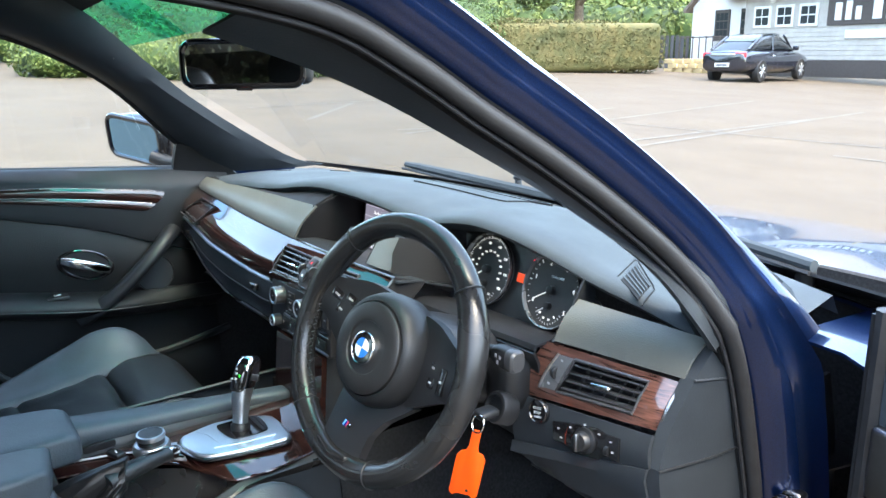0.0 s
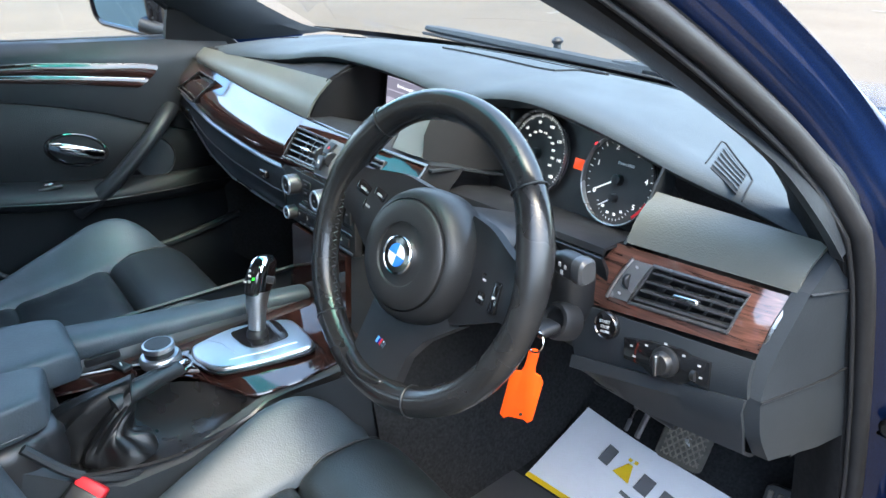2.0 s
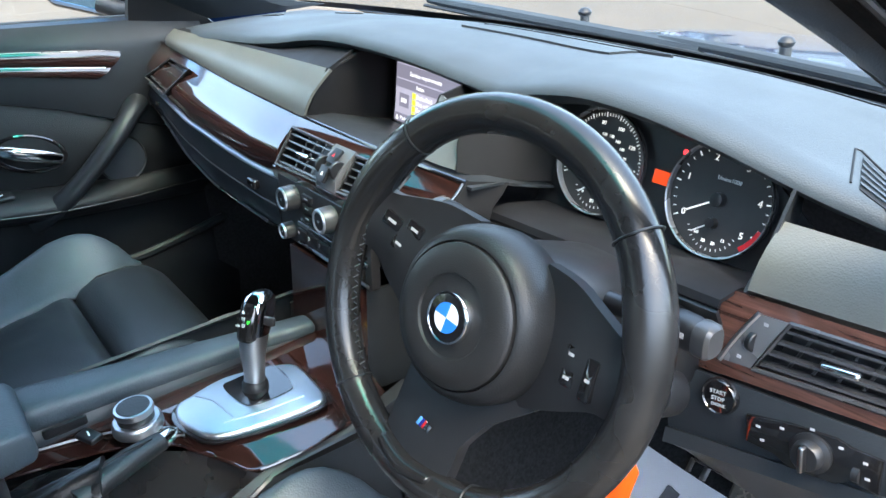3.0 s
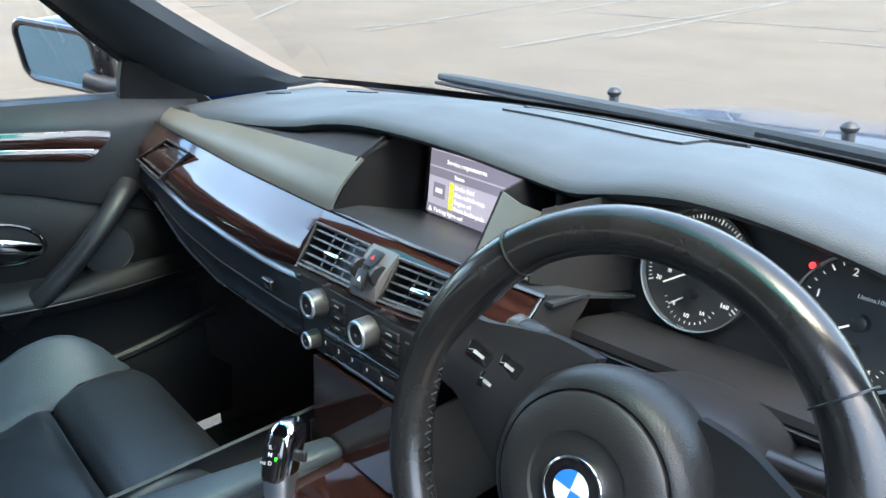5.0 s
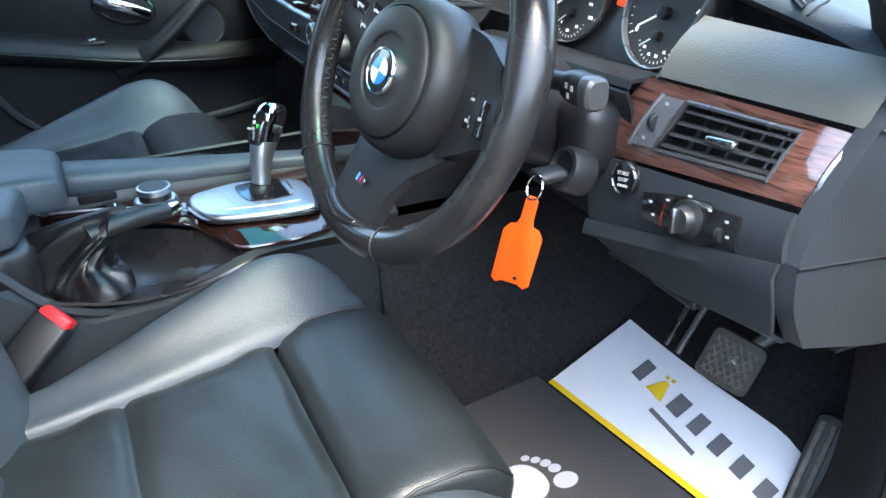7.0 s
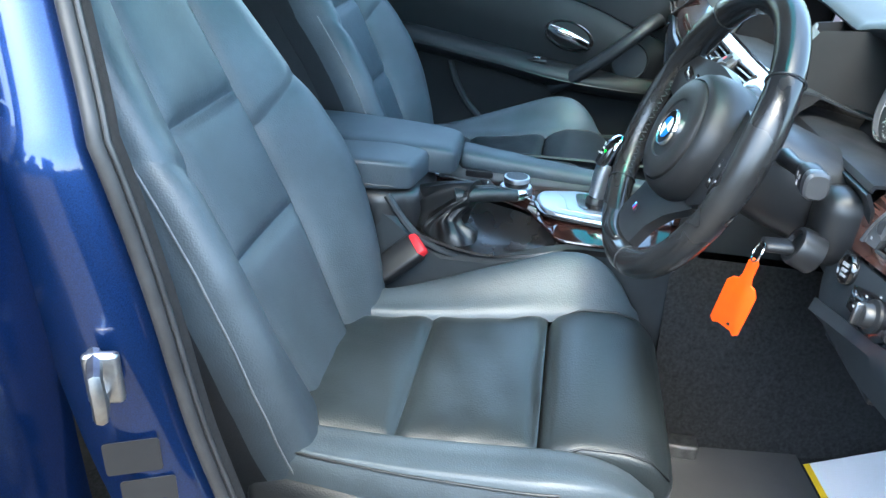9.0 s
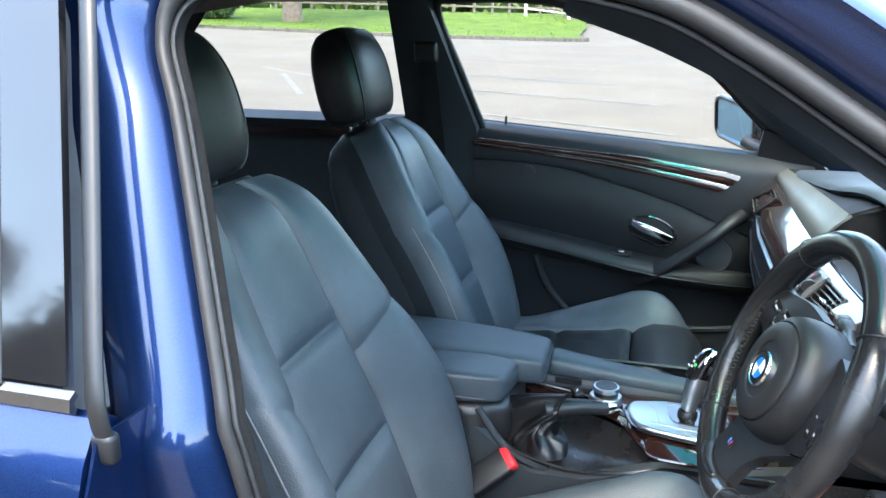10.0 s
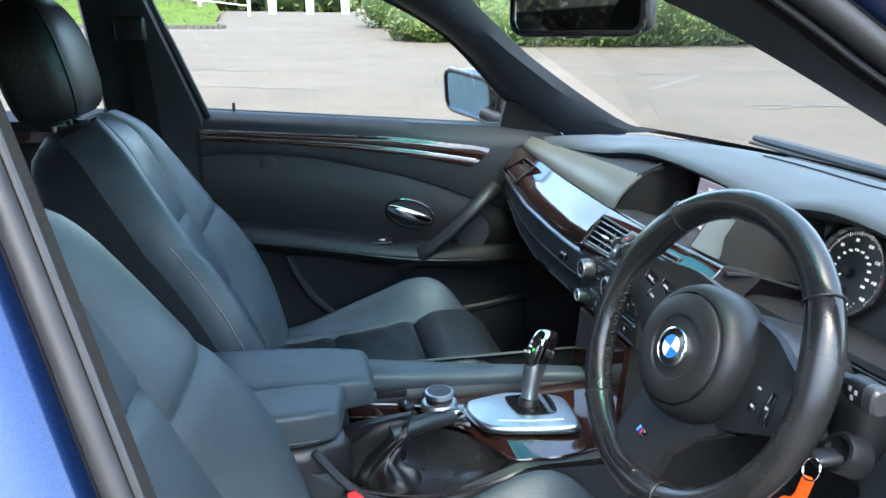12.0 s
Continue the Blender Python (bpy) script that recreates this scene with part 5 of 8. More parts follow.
tg, tgm = gauge(0.424, 0.914, 0.0545, "round black rev counter with a white needle at zero", ["0", "1", "2", "3", "4", "5"], 212, -40, 26, 212, ["60", "30", "20", "15"])
b = bmesh.new()
for k in range(7):
    a = radians(-22 - 4.2 * k)
    rbox(0.0045, 0.0045, 0.0004, 0, tgm @ pose(0, 0, 0, 0, 0, math.degrees(a)) @ at(0.0500, 0, 0.0007), bm=b)
part("red_sector", b, RED, tg, "red sector")
part("dial_caption", words("1/minx1000", 0.0055, tgm @ at(0.004, 0.020, 0.0008)), WHITE, tg, done=True)
part("warning_light", lathe([(0.0028, 0), (0.0028, 0.001), (0, 0.001)], basis((0.375, 0.300, 0.946), (1, 0, 0), (0, 0.3, 0.95)), 16), RED_LED, dash, "red warning light")
sg_, _ = gauge(0.276, 0.913, 0.0565, "round black speedometer with white figures", ["20", "40", "60", "80", "100", "120", "140", "160"], 205, -35, 57, 214, ["0", "1/2", "1/1"])
sgm = basis((0.276, 0.290, 0.913), (1, 0, 0), (0, 0.296, 0.955))
for k in range(12):
    a = radians(196 - 19.6 * k)
    part("dial_number", words(str(20 + 20 * k), 0.0046, sgm @ at(0.0295 * math.cos(a), 0.0295 * math.sin(a), 0.0008)), LITPRINT, sg_, done=True)
part("instrument_panel", grid([[(x, 0.2985 + 0.31 * (z - 0.9145), z) for z in (0.845, 0.91, 0.985 - 1.2 * max(0.0, x - 0.36) ** 1.5)] for x in (0.19, 0.27, 0.35, 0.42, 0.47, 0.515)], 0.004), PLASTIC, dash, "black instrument panel")
part("amber_display", rbox(0.020, 0.002, 0.014, 0.001, basis((0.354, 0.2925, 0.916), (1, 0, 0), (0, 0.955, -0.296))), AMBER, dash, "small amber trip display")
part("lower_display", rbox(0.036, 0.002, 0.020, 0.001, basis((0.350, 0.2935, 0.880), (1, 0, 0), (0, 0.955, -0.296))), GLOSSBLACK, dash)
rows = [[(x, 0.185 + 0.0 * x, 0.857 + 0.05 * (x - 0.20)), (x, 0.188, 0.864 + 0.05 * (x - 0.20)), (x, 0.215, 0.865 + 0.05 * (x - 0.20)), (x, 0.26, 0.854 + 0.04 * (x - 0.2)), (x, 0.298, 0.844 + 0.04 * (x - 0.2))] for x in np.linspace(0.205, 0.500, 12)]
part("instrument_shelf", grid(rows, 0.004), PLASTIC, dash, "dark ledge below the instruments")
rows = [[(x, 0.187, 0.855 + 0.05 * (x - 0.20)), (x, 0.196, 0.838 + 0.05 * (x - 0.20)), (x, 0.206, 0.80), (x, 0.215, 0.74), (x, 0.235, 0.70)] for x in np.linspace(0.19, 0.50, 12)]
part("column_surround", grid(rows, 0.004), PLASTIC, dash)
part("binnacle_wall", grid([[(0.507, 0.268, 0.955), (0.503, 0.285, 0.955), (0.500, 0.298, 0.955)], [(0.508, 0.240, 0.912), (0.503, 0.27, 0.905), (0.498, 0.298, 0.900)], [(0.508, 0.212, 0.880), (0.503, 0.25, 0.872), (0.498, 0.298, 0.858)]], 0.003), SOFT_D, dash)

# ---- driver's outer end: padded panel, walnut with vent, switches ----
pq = [V(0.508, 0.213, 0.882), V(0.690, 0.244, 0.884), V(0.696, 0.276, 0.927), V(0.506, 0.258, 0.930)]
rows = [[quad_point(pq, u, v) + V(0, -0.006 * math.sin(math.pi * v), 0.003 * math.sin(math.pi * v)) for v in np.linspace(0, 1, 6)] for u in np.linspace(0, 1, 12)]
part("padded_panel", grid(rows, 0.004), GREYPANEL, dash, "grey leatherette panel above the driver's vent")
DQ = [V(0.462, 0.190, 0.800), V(0.679, 0.209, 0.826), V(0.684, 0.240, 0.880), V(0.500, 0.208, 0.880)]


def dq(u, v, out=0.0):
    p = quad_point(DQ, u, v)
    k = 0.006 * math.sin(math.pi * min(1, max(0, v))) + out - 0.007 * max(0.0, (u - 0.84) / 0.16) ** 2
    return p + V(-0.1, -0.85, 0.4).normalized() * k


def dpiece(u0, u1, v0, v1, n=14, m_=None):
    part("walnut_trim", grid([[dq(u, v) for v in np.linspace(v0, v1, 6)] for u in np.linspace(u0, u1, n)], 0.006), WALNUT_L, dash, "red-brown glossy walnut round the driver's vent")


dpiece(0.0, 0.17, 0, 1, 6)
dpiece(0.845, 1.0, 0, 1, 6)
dpiece(0.17, 0.845, 0.0, 0.20)
dpiece(0.17, 0.845, 0.84, 1.0)
dv = [dq(0.30, 0.20), dq(0.845, 0.20), dq(0.845, 0.84), dq(0.30, 0.84)]
slat_vent("air_vent", dv, dash, 4, cross=5, depth=0.035)
vb = part("vent_slider_block", grid([[dq(u, v, 0.004) for v in np.linspace(0.20, 0.84, 5)] for u in np.linspace(0.17, 0.30, 4)], 0.012), GREYSATIN, dash, "satin grey vent adjuster")
part("thumb_wheel", lathe([(0.008, -0.003), (0.009, -0.002), (0.009, 0.002), (0.008, 0.003)], basis(dq(0.235, 0.52, 0.000), (0.2, 0.9, 0.1), (0, 0.4, 0.9)), 22), PLASTIC, vb)
for v in (0.30, 0.75):
    part("adjuster_mark", rbox(0.004, 0.0005, 0.003, 0, at(*dq(0.235, v, 0.0048))), PRINT, vb)
part("adjuster_edge", tube([dq(0.172, v, 0.0035) for v in np.linspace(0.19, 0.85, 6)], 0.0022, 8), SATIN, vb)
part("walnut_side_edge", tube([dq(1.006, v, -0.001) for v in np.linspace(0, 1, 6)], 0.003, 6), SATIN_D, dash)
# switch panel under it
SQ = [V(0.468, 0.181, 0.733), V(0.688, 0.192, 0.786), V(0.682, 0.202, 0.822), V(0.462, 0.186, 0.797)]
rows = [[quad_point(SQ, u, v) + V(0, -0.004 * math.sin(math.pi * v), 0) for v in np.linspace(-0.02, 1.02, 6)] for u in np.linspace(0, 1, 14)]
swp = part("switch_panel", grid(rows, 0.006), SOFT_D, dash, "black switch panel with start button and light switch")


def sqm(u, v, out=0.0):
    p = quad_point(SQ, u, v)
    return basis(p + V(0, -0.005 - out, 0.001), (0.225, 0.014, 0.042), (0, 0.15, 1))


sb_ = part("start_button", lathe([(0.0165, -0.002), (0.0165, 0.003), (0.0150, 0.005), (0.0140, 0.0035), (0, 0.0040)], sqm(0.235, 0.80), 36), GLOSSBLACK, swp, "round start button")
for t_, yy in (("START", 0.0045), ("STOP", -0.0015), ("ENGINE", -0.0070)):
    part("button_words", words(t_, 0.0052 if t_ != "ENGINE" else 0.0036, sqm(0.235, 0.80) @ at(0, yy, 0.0045)), PRINT, sb_, done=True)
lq = sqm(0.60, 0.42)
lp = part("light_switch_plate", prism([(-0.055, -0.010), (-0.030, -0.013), (-0.018, -0.020), (0.018, -0.020), (0.030, -0.013), (0.050, -0.016), (0.052, 0.012), (0.030, 0.014), (0.018, 0.018), (-0.018, 0.018), (-0.055, 0.014)], 0.003, lq, 0.001), GLOSSBLACK, swp)
kn = part("light_knob", lathe([(0.0165, 0), (0.0165, 0.004), (0.0125, 0.006), (0.0115, 0.013), (0.0105, 0.014), (0, 0.014)], lq @ at(0, 0, 0.002), 32), PLASTIC, lp, "round light switch")
part("knob_grip", rbox(0.0048, 0.022, 0.009, 0.002, lq @ at(0, 0, 0.018)), SATIN_D, kn)
for x, y in ((-0.044, 0.007), (-0.040, -0.004), (0.040, 0.006), (0.042, -0.006), (-0.024, 0.012), (0.0, 0.0195), (0.022, 0.012)):
    part("switch_mark", rbox(0.0036, 0.0020, 0.0004, 0, lq @ at(x, y, 0.0034)), PRINT, lp)
part("dimmer_wheel", lathe([(0.006, -0.0025), (0.006, 0.0025)], lq @ at(0.034, -0.006, 0.002) @ pose(0, 0, 0, 0, 90, 0), 16), PLASTIC, lp)
# knee panel below, swelling round to the outer end
rows = []
for u in np.linspace(0, 1, 18):
    a = quad_point(SQ, u, -0.02)
    zb = float(np.interp(a.x, [0.45, 0.47, 0.505, 0.577, 0.644, 0.70], [0.718, 0.704, 0.694, 0.696, 0.705, 0.712]))
    rows.append([a, a + V(0, -0.004, -0.012), (a.x, a.y + 0.004, a.z * 0.5 + zb * 0.5), (a.x, max(0.196, a.y + 0.010), zb + 0.009), (a.x, 0.214, zb), (a.x, 0.28, zb - 0.006), (a.x, 0.40, zb + 0.01)])
kp = part("knee_panel", grid(rows, 0.004), SOFT_D, dash, "charcoal knee panel with a small storage flap")
part("flap_seam", tube([Vector(r[2]) + V(0, 0.004, -0.014) for r in rows[2:13]], 0.0016, 6), PLASTIC, kp)
part("flap_pull", rbox(0.060, 0.012, 0.010, 0.004, at(0.575, 0.206, 0.697)), PLASTIC, kp)
# outer end cap facing the door, in three stacked pieces with seams
prof = [(0.715, 0.315, 0.916), (0.700, 0.284, 0.926), (0.697, 0.246, 0.886), (0.692, 0.212, 0.824), (0.694, 0.196, 0.786), (0.699, 0.197, 0.748), (0.702, 0.214, 0.712)]
far = [(0.716, 0.345, 0.930), (0.716, 0.338, 0.915), (0.714, 0.345, 0.875), (0.712, 0.365, 0.820), (0.710, 0.385, 0.775), (0.708, 0.41, 0.70), (0.706, 0.42, 0.665)]
for i0, i1 in ((1, 2), (2, 4), (4, 6)):
    pr, fa = spline(prof[i0 : i1 + 1] if i1 - i0 > 0 else prof, 8), spline(far[i0 : i1 + 1], 8)
    rows = []
    for a, c in zip(pr, fa):
        a, c = Vector(a), Vector(c)
        rows.append([a + V(-0.012, -0.001, 0), a + V(0.004, 0.002, 0), a * 0.6 + c * 0.4 + V(0.008, 0, 0), c])
    part("end_cap", grid(rows, 0.003), SOFT_D, dash, "charcoal end cap of the dashboard")
part("end_seam", tube([V(*prof[2]) + V(0.006, 0, 0), V(*prof[2]) * 0.5 + V(*far[2]) * 0.5 + V(0.009, 0, 0), V(*far[2])], 0.0014, 5), PLASTIC, dash)
part("end_seam", tube([V(*prof[4]) + V(0.006, 0, 0), V(*prof[4]) * 0.5 + V(*far[4]) * 0.5 + V(0.009, 0, 0), V(*far[4])], 0.0014, 5), PLASTIC, dash)
part("under_panel", grid([[(x, 0.27, 0.69), (x, 0.45, 0.675), (x, 0.74, 0.62)] for x in (0.15, 0.45, 0.70)], 0.004), PLASTIC, dash)

# ---- pedals ----
WORNRIB = mat("worn_rubber_ribs", (0.11, 0.095, 0.075), 0.6, var=0.4, scale=90)
ped = thing("brake_pedal", "worn black rubber brake pedal with a diamond pattern", "pedal", (0.42, 0.49, 0.42))
pm = basis((0, 0, 0), (0.9, 0.42, -0.22), (-0.15, 0.30, 0.94))
part("pedal_pad", prism(rounded(0.078, 0.078, 0.012), 0.012, pm @ at(0, 0, -0.006), 0.003), mat("dusty_pedal_rubber", (0.045, 0.040, 0.033), 0.7, var=0.35, scale=60), ped)
b = bmesh.new()
for k in range(-5, 6):
    for s_ in (1, -1):
        c = 0.011 * k
        ends = [t_ for t_ in np.linspace(-0.06, 0.06, 61) if abs(c + 0.577 * t_ * s_) < 0.031 and abs(0.816 * t_) < 0.031]
        if len(ends) > 4:
            tube([pm @ V(c + 0.577 * t_ * s_, 0.816 * t_, 0.0068) for t_ in (ends[0], ends[-1])], 0.0018, 4, bm=b)
part("pedal_ribs", b, WORNRIB, ped)
part("pedal_arm", tube([V(0, 0, 0), V(0.03, 0.08, 0.06), V(0.03, 0.17, 0.20)], 0.010, 8), STEEL, ped)
acc = thing("accelerator_pedal", "long ribbed black accelerator pedal on the floor", "pedal", (0.60, 0.47, 0.34))
am = basis((0, 0, 0), (0.93, 0.30, 0.0), (-0.12, 0.50, 0.80))
part("pedal_plate", prism(rounded(0.060, 0.20, 0.012), 0.014, am, 0.004), RUBBER, acc)
for k in range(4):
    part("pedal_rib", rbox(0.008, 0.18, 0.006, 0.002, am @ at(-0.021 + 0.014 * k, 0, 0.015)), WORNRIB, acc)
part("pedal_foot", rbox(0.05, 0.05, 0.05, 0.01, am @ at(0, -0.09, -0.02)), PLASTIC, acc)
rod = thing("pedal_linkage", "thin steel rods beside the brake pedal", "linkage", (0.36, 0.53, 0.5))
part("rod", tube([V(-0.03, -0.05, -0.12), V(0.0, 0.06, 0.14)], 0.005, 8), STEEL, rod)
part("rod", tube([V(-0.055, -0.05, -0.12), V(-0.03, 0.06, 0.14)], 0.004, 8), SATIN_D, rod)


# ---- centre console ----
con = thing("centre_console", "black centre console with walnut panel and padded armrest", "centre console")
# driver's side wall of the console down to the floor
rows = []
for u in np.linspace(0, 1, 20):
    y = -0.66 + 0.78 * u
    xt = float(np.interp(y, [-0.66, -0.40, -0.30, -0.20, -0.12, -0.08, 0.04, 0.12], [0.130, 0.130, 0.144, 0.150, 0.148, 0.144, 0.138, 0.118]))
    zt = float(np.interp(y, [-0.66, -0.40, -0.36, -0.30, -0.20, -0.10, 0.12], [0.640, 0.640, 0.600, 0.560, 0.565, 0.600, 0.610]))
    rows.append([(xt - 0.012, y, zt + 0.004), (xt, y, zt - 0.004), (xt + 0.006, y, zt - 0.06), (xt + 0.012, y, zt - 0.15), (xt + 0.03, y, 0.30), (xt + 0.06, y, 0.268)])
part("side_wall", grid(rows, 0.004), SOFT_D, con, "black console side")
rows = [[(-x - 0.012 if k else -x, y, z) for k, (x, y, z) in enumerate(((0.135, yy, 0.655), (0.142, yy, 0.640), (0.150, yy, 0.55), (0.155, yy, 0.40), (0.17, yy, 0.27)))] for yy in np.linspace(-0.66, 0.10, 12)]
part("side_wall", grid(rows, 0.004), SOFT_D, con)
# tunnel carpet ahead of the console, and the lower stack
rows = [[(0.125 + 0.02 * k, yy, zz) for k, zz in enumerate((0.60, 0.50, 0.38, 0.272))] for yy in np.linspace(0.08, 0.72, 7)]
part("tunnel_carpet", grid(rows, 0.004), CARPET, con, "black carpet on the tunnel side")
rows = [[(-0.13 - 0.02 * k, yy, zz) for k, zz in enumerate((0.64, 0.50, 0.38, 0.272))] for yy in np.linspace(0.08, 0.72, 7)]
part("tunnel_carpet", grid(rows, 0.004), CARPET, con)
# concave dark moulding right of the handbrake
rows = []
for u in np.linspace(0, 1, 16):
    y = -0.34 + 0.42 * u
    xl = float(np.interp(y, [-0.34, -0.298, -0.165, -0.12, -0.09, 0.08], [-0.02, -0.035, 0.028, 0.070, 0.126, 0.124]))
    xr = 0.148 if y < -0.10 else 0.142
    dz = 0.028 * math.sin(math.pi * min(1, max(0, (y + 0.34) / 0.26)))
    rows.append([(xl * (1 - v) + xr * v, y, 0.604 - dz * v - 0.018 * math.sin(math.pi * v)) for v in np.linspace(0, 1, 7)])
part("handbrake_tray", grid(rows, 0.004), mat("dark_satin_moulding", (0.012, 0.011, 0.011), 0.28, var=0.1), con, "dark satin moulding beside the handbrake")

# walnut panel
EDGE = spline([(-0.050, -0.345), (-0.036, -0.290), (-0.016, -0.223), (0.024, -0.160), (0.062, -0.139), (0.100, -0.118), (0.130, -0.102), (0.137, -0.060), (0.137, -0.024), (0.129, 0.032), (0.112, 0.088)], 34)
rows = []
for x1, y1 in EDGE:
    rows.append([(-0.098 * (1 - v) + x1 * v, y1, 0.6235 + 0.004 * (y1 + 0.3) - 0.014 * v**6) for v in np.linspace(0, 1, 9)])
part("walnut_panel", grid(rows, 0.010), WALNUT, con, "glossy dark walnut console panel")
part("panel_edge", tube([(x + 0.001, y, 0.6075 + 0.004 * (y + 0.3)) for x, y in EDGE], 0.0022, 6), WALNUT, con)
part("panel_bright_line", tube([(x - 0.012, y, 0.6245 + 0.004 * (y + 0.3)) for x, y in EDGE[:12]], 0.0016, 6), SATIN, con)

# padded rail along the passenger's side
part("side_rail", pillow([(-0.090, -0.285, 0.656, 0.034, 0.022), (-0.089, -0.20, 0.648, 0.030, 0.019), (-0.085, -0.10, 0.640, 0.026, 0.016), (-0.078, 0.0, 0.635, 0.021, 0.013), (-0.070, 0.075, 0.632, 0.018, 0.011)], (1, 0, 0), (0, 0, 1), 2.8), LEATHER, con, "padded black rail")
tr = part("rail_inner", grid([[(-0.066, y, 0.646 - 0.03 * (y + 0.29)), (-0.056, y, 0.636 - 0.03 * (y + 0.29)), (-0.054, y, 0.622)] for y in np.linspace(-0.33, 0.06, 8)], 0.003), SOFT_D, con)
part("pull_recess", prism(rounded(0.050, 0.014, 0.004), 0.004, basis((-0.0550, -0.255, 0.6370), (0, 1, 0), (0.2, 0, 1)), 0.001), PLASTIC, con)

# armrest in two pads and its base
part("armrest_lid", pillow([(-0.030, -0.66, 0.688, 0.082, 0.028), (-0.030, -0.52, 0.690, 0.078, 0.028), (-0.028, -0.40, 0.688, 0.074, 0.027), (-0.034, -0.325, 0.683, 0.066, 0.0255), (-0.036, -0.302, 0.680, 0.062, 0.0235)], (1, 0, 0), (0, 0, 1), 6.5), LEATHER, con, "padded black leather armrest")
part("armrest_seam", tube([(0.048, -0.66, 0.678), (0.047, -0.52, 0.680), (0.045, -0.40, 0.678), (0.030, -0.325, 0.673), (0.019, -0.298, 0.668)], 0.0016, 6), PLASTIC, con)
part("armrest_pad", pillow([(0.080, -0.66, 0.683, 0.058, 0.027), (0.080, -0.52, 0.684, 0.057, 0.027), (0.080, -0.42, 0.686, 0.055, 0.0265), (0.075, -0.378, 0.684, 0.052, 0.0255), (0.069, -0.352, 0.681, 0.047, 0.0235)], (0.985, -0.17, 0), (0, 0, 1), 8.0, 40), LEATHER, con, "smaller padded armrest half")
part("pad_seam", tube([(0.1385, -0.62, 0.672), (0.1375, -0.52, 0.672), (0.1335, -0.42, 0.671), (0.1235, -0.378, 0.667)], 0.0014, 6), PLASTIC, con)
part("armrest_base", pillow([(0.02, -0.66, 0.605, 0.118, 0.060), (0.03, -0.45, 0.606, 0.106, 0.058), (0.038, -0.390, 0.606, 0.094, 0.056), (0.034, -0.356, 0.606, 0.080, 0.052)], (1, 0, 0), (0, 0, 1), 5.0), PLASTIC, con)

# selector plate and lever
PL_ = [(-0.018, -0.118), (-0.009, -0.138), (0.016, -0.145), (0.046, -0.139), (0.068, -0.130), (0.082, -0.112), (0.095, -0.061), (0.103, -0.004), (0.094, 0.013), (0.060, 0.018), (0.024, 0.019), (0.004, 0.013), (-0.010, -0.010), (-0.027, -0.066)]
pc = closed_line(PL_, 66)
zc = 0.629
part("selector_surround", prism([tuple(p * 1.04 - np.array((0.001, -0.001))) for p in pc], 0.004, at(0, 0, zc - 0.005), 0.001), GLOSSBLACK, con)
pl = part("selector_plate", prism([tuple(p) for p in pc], 0.0080, at(0, 0, zc - 0.003), 0.0055, 4), SATIN, con, "brushed aluminium gear selector plate")
part("selector_well", prism([tuple(p) for p in closed_line([(-0.004, -0.078), (0.040, -0.074), (0.056, -0.060), (0.058, -0.02), (0.048, -0.008), (0.004, -0.006), (-0.008, -0.02), (-0.010, -0.06)], 40)], 0.0014, at(0, 0, zc + 0.0052)), GLOSSBLACK, pl)
part("plate_crease", tube([(0.060, -0.105, zc + 0.0042), (0.072, -0.06, zc + 0.0042), (0.078, -0.008, zc + 0.0042)], 0.0022, 8), SATIN, pl)
part("plate_crease", tube([(-0.012, -0.112, zc + 0.0042), (0.012, -0.098, zc + 0.0044), (0.060, -0.092, zc + 0.0042)], 0.0016, 8), SATIN, pl)
lev = thing("gear_lever", "chrome and gloss black electronic gear lever", "gear lever", (0.022, -0.046, 0.634))
part("boot", lathe([(0.017, 0), (0.016, 0.008), (0.012, 0.012), (0.012, 0.016)], None, 24), PLASTIC, lev)
A_ = V(-0.14, 0.25, 0.96).normalized()
R_ = V(0.86, 0.51, 0.0)
R_ = (R_ - A_ * R_.dot(A_)).normalized()
U_ = A_.cross(R_)
ax = spline([(0.002, 0.000, 0.012, 0.0115, 0.0125), (0.002, 0.002, 0.030, 0.0120, 0.0130), (-0.002, 0.006, 0.050, 0.0145, 0.0150), (-0.008, 0.014, 0.070, 0.0160, 0.0185)], 10)
part("stem", loft([ring(p[:3], R_, U_, p[3], p[4], 2.6, 24) for p in ax]), SATIN, lev, "satin metal stem")
ax = spline([(-0.008, 0.014, 0.070, 0.0160, 0.0185), (-0.013, 0.022, 0.086, 0.0172, 0.0215), (-0.017, 0.029, 0.100, 0.0172, 0.0215), (-0.019, 0.034, 0.110, 0.0150, 0.0185), (-0.020, 0.037, 0.1155, 0.0095, 0.0125)], 14)
hd = part("head", loft([ring(p[:3], R_, U_, p[3], p[4], 2.8, 28) for p in ax]), CHROME, lev, "chrome lever head")
hm = basis(V(-0.0125, 0.0205, 0.0885) , R_, A_)
part("display_face", pillow([(*(V(-0.008, 0.013, 0.070) + hm.to_3x3() @ V(0, 0, 0.0065)), 0.0135, 0.016), (*(V(-0.014, 0.023, 0.089) + hm.to_3x3() @ V(0, 0, 0.0065)), 0.0150, 0.0185), (*(V(-0.017, 0.029, 0.102) + hm.to_3x3() @ V(0, 0, 0.005)), 0.0130, 0.017)], R_, U_, 3.0), GLOSSBLACK, lev, "gloss black display face")
fm = basis(V(-0.0135, 0.0225, 0.088) + hm.to_3x3() @ V(0, 0, 0.0265), R_, A_)
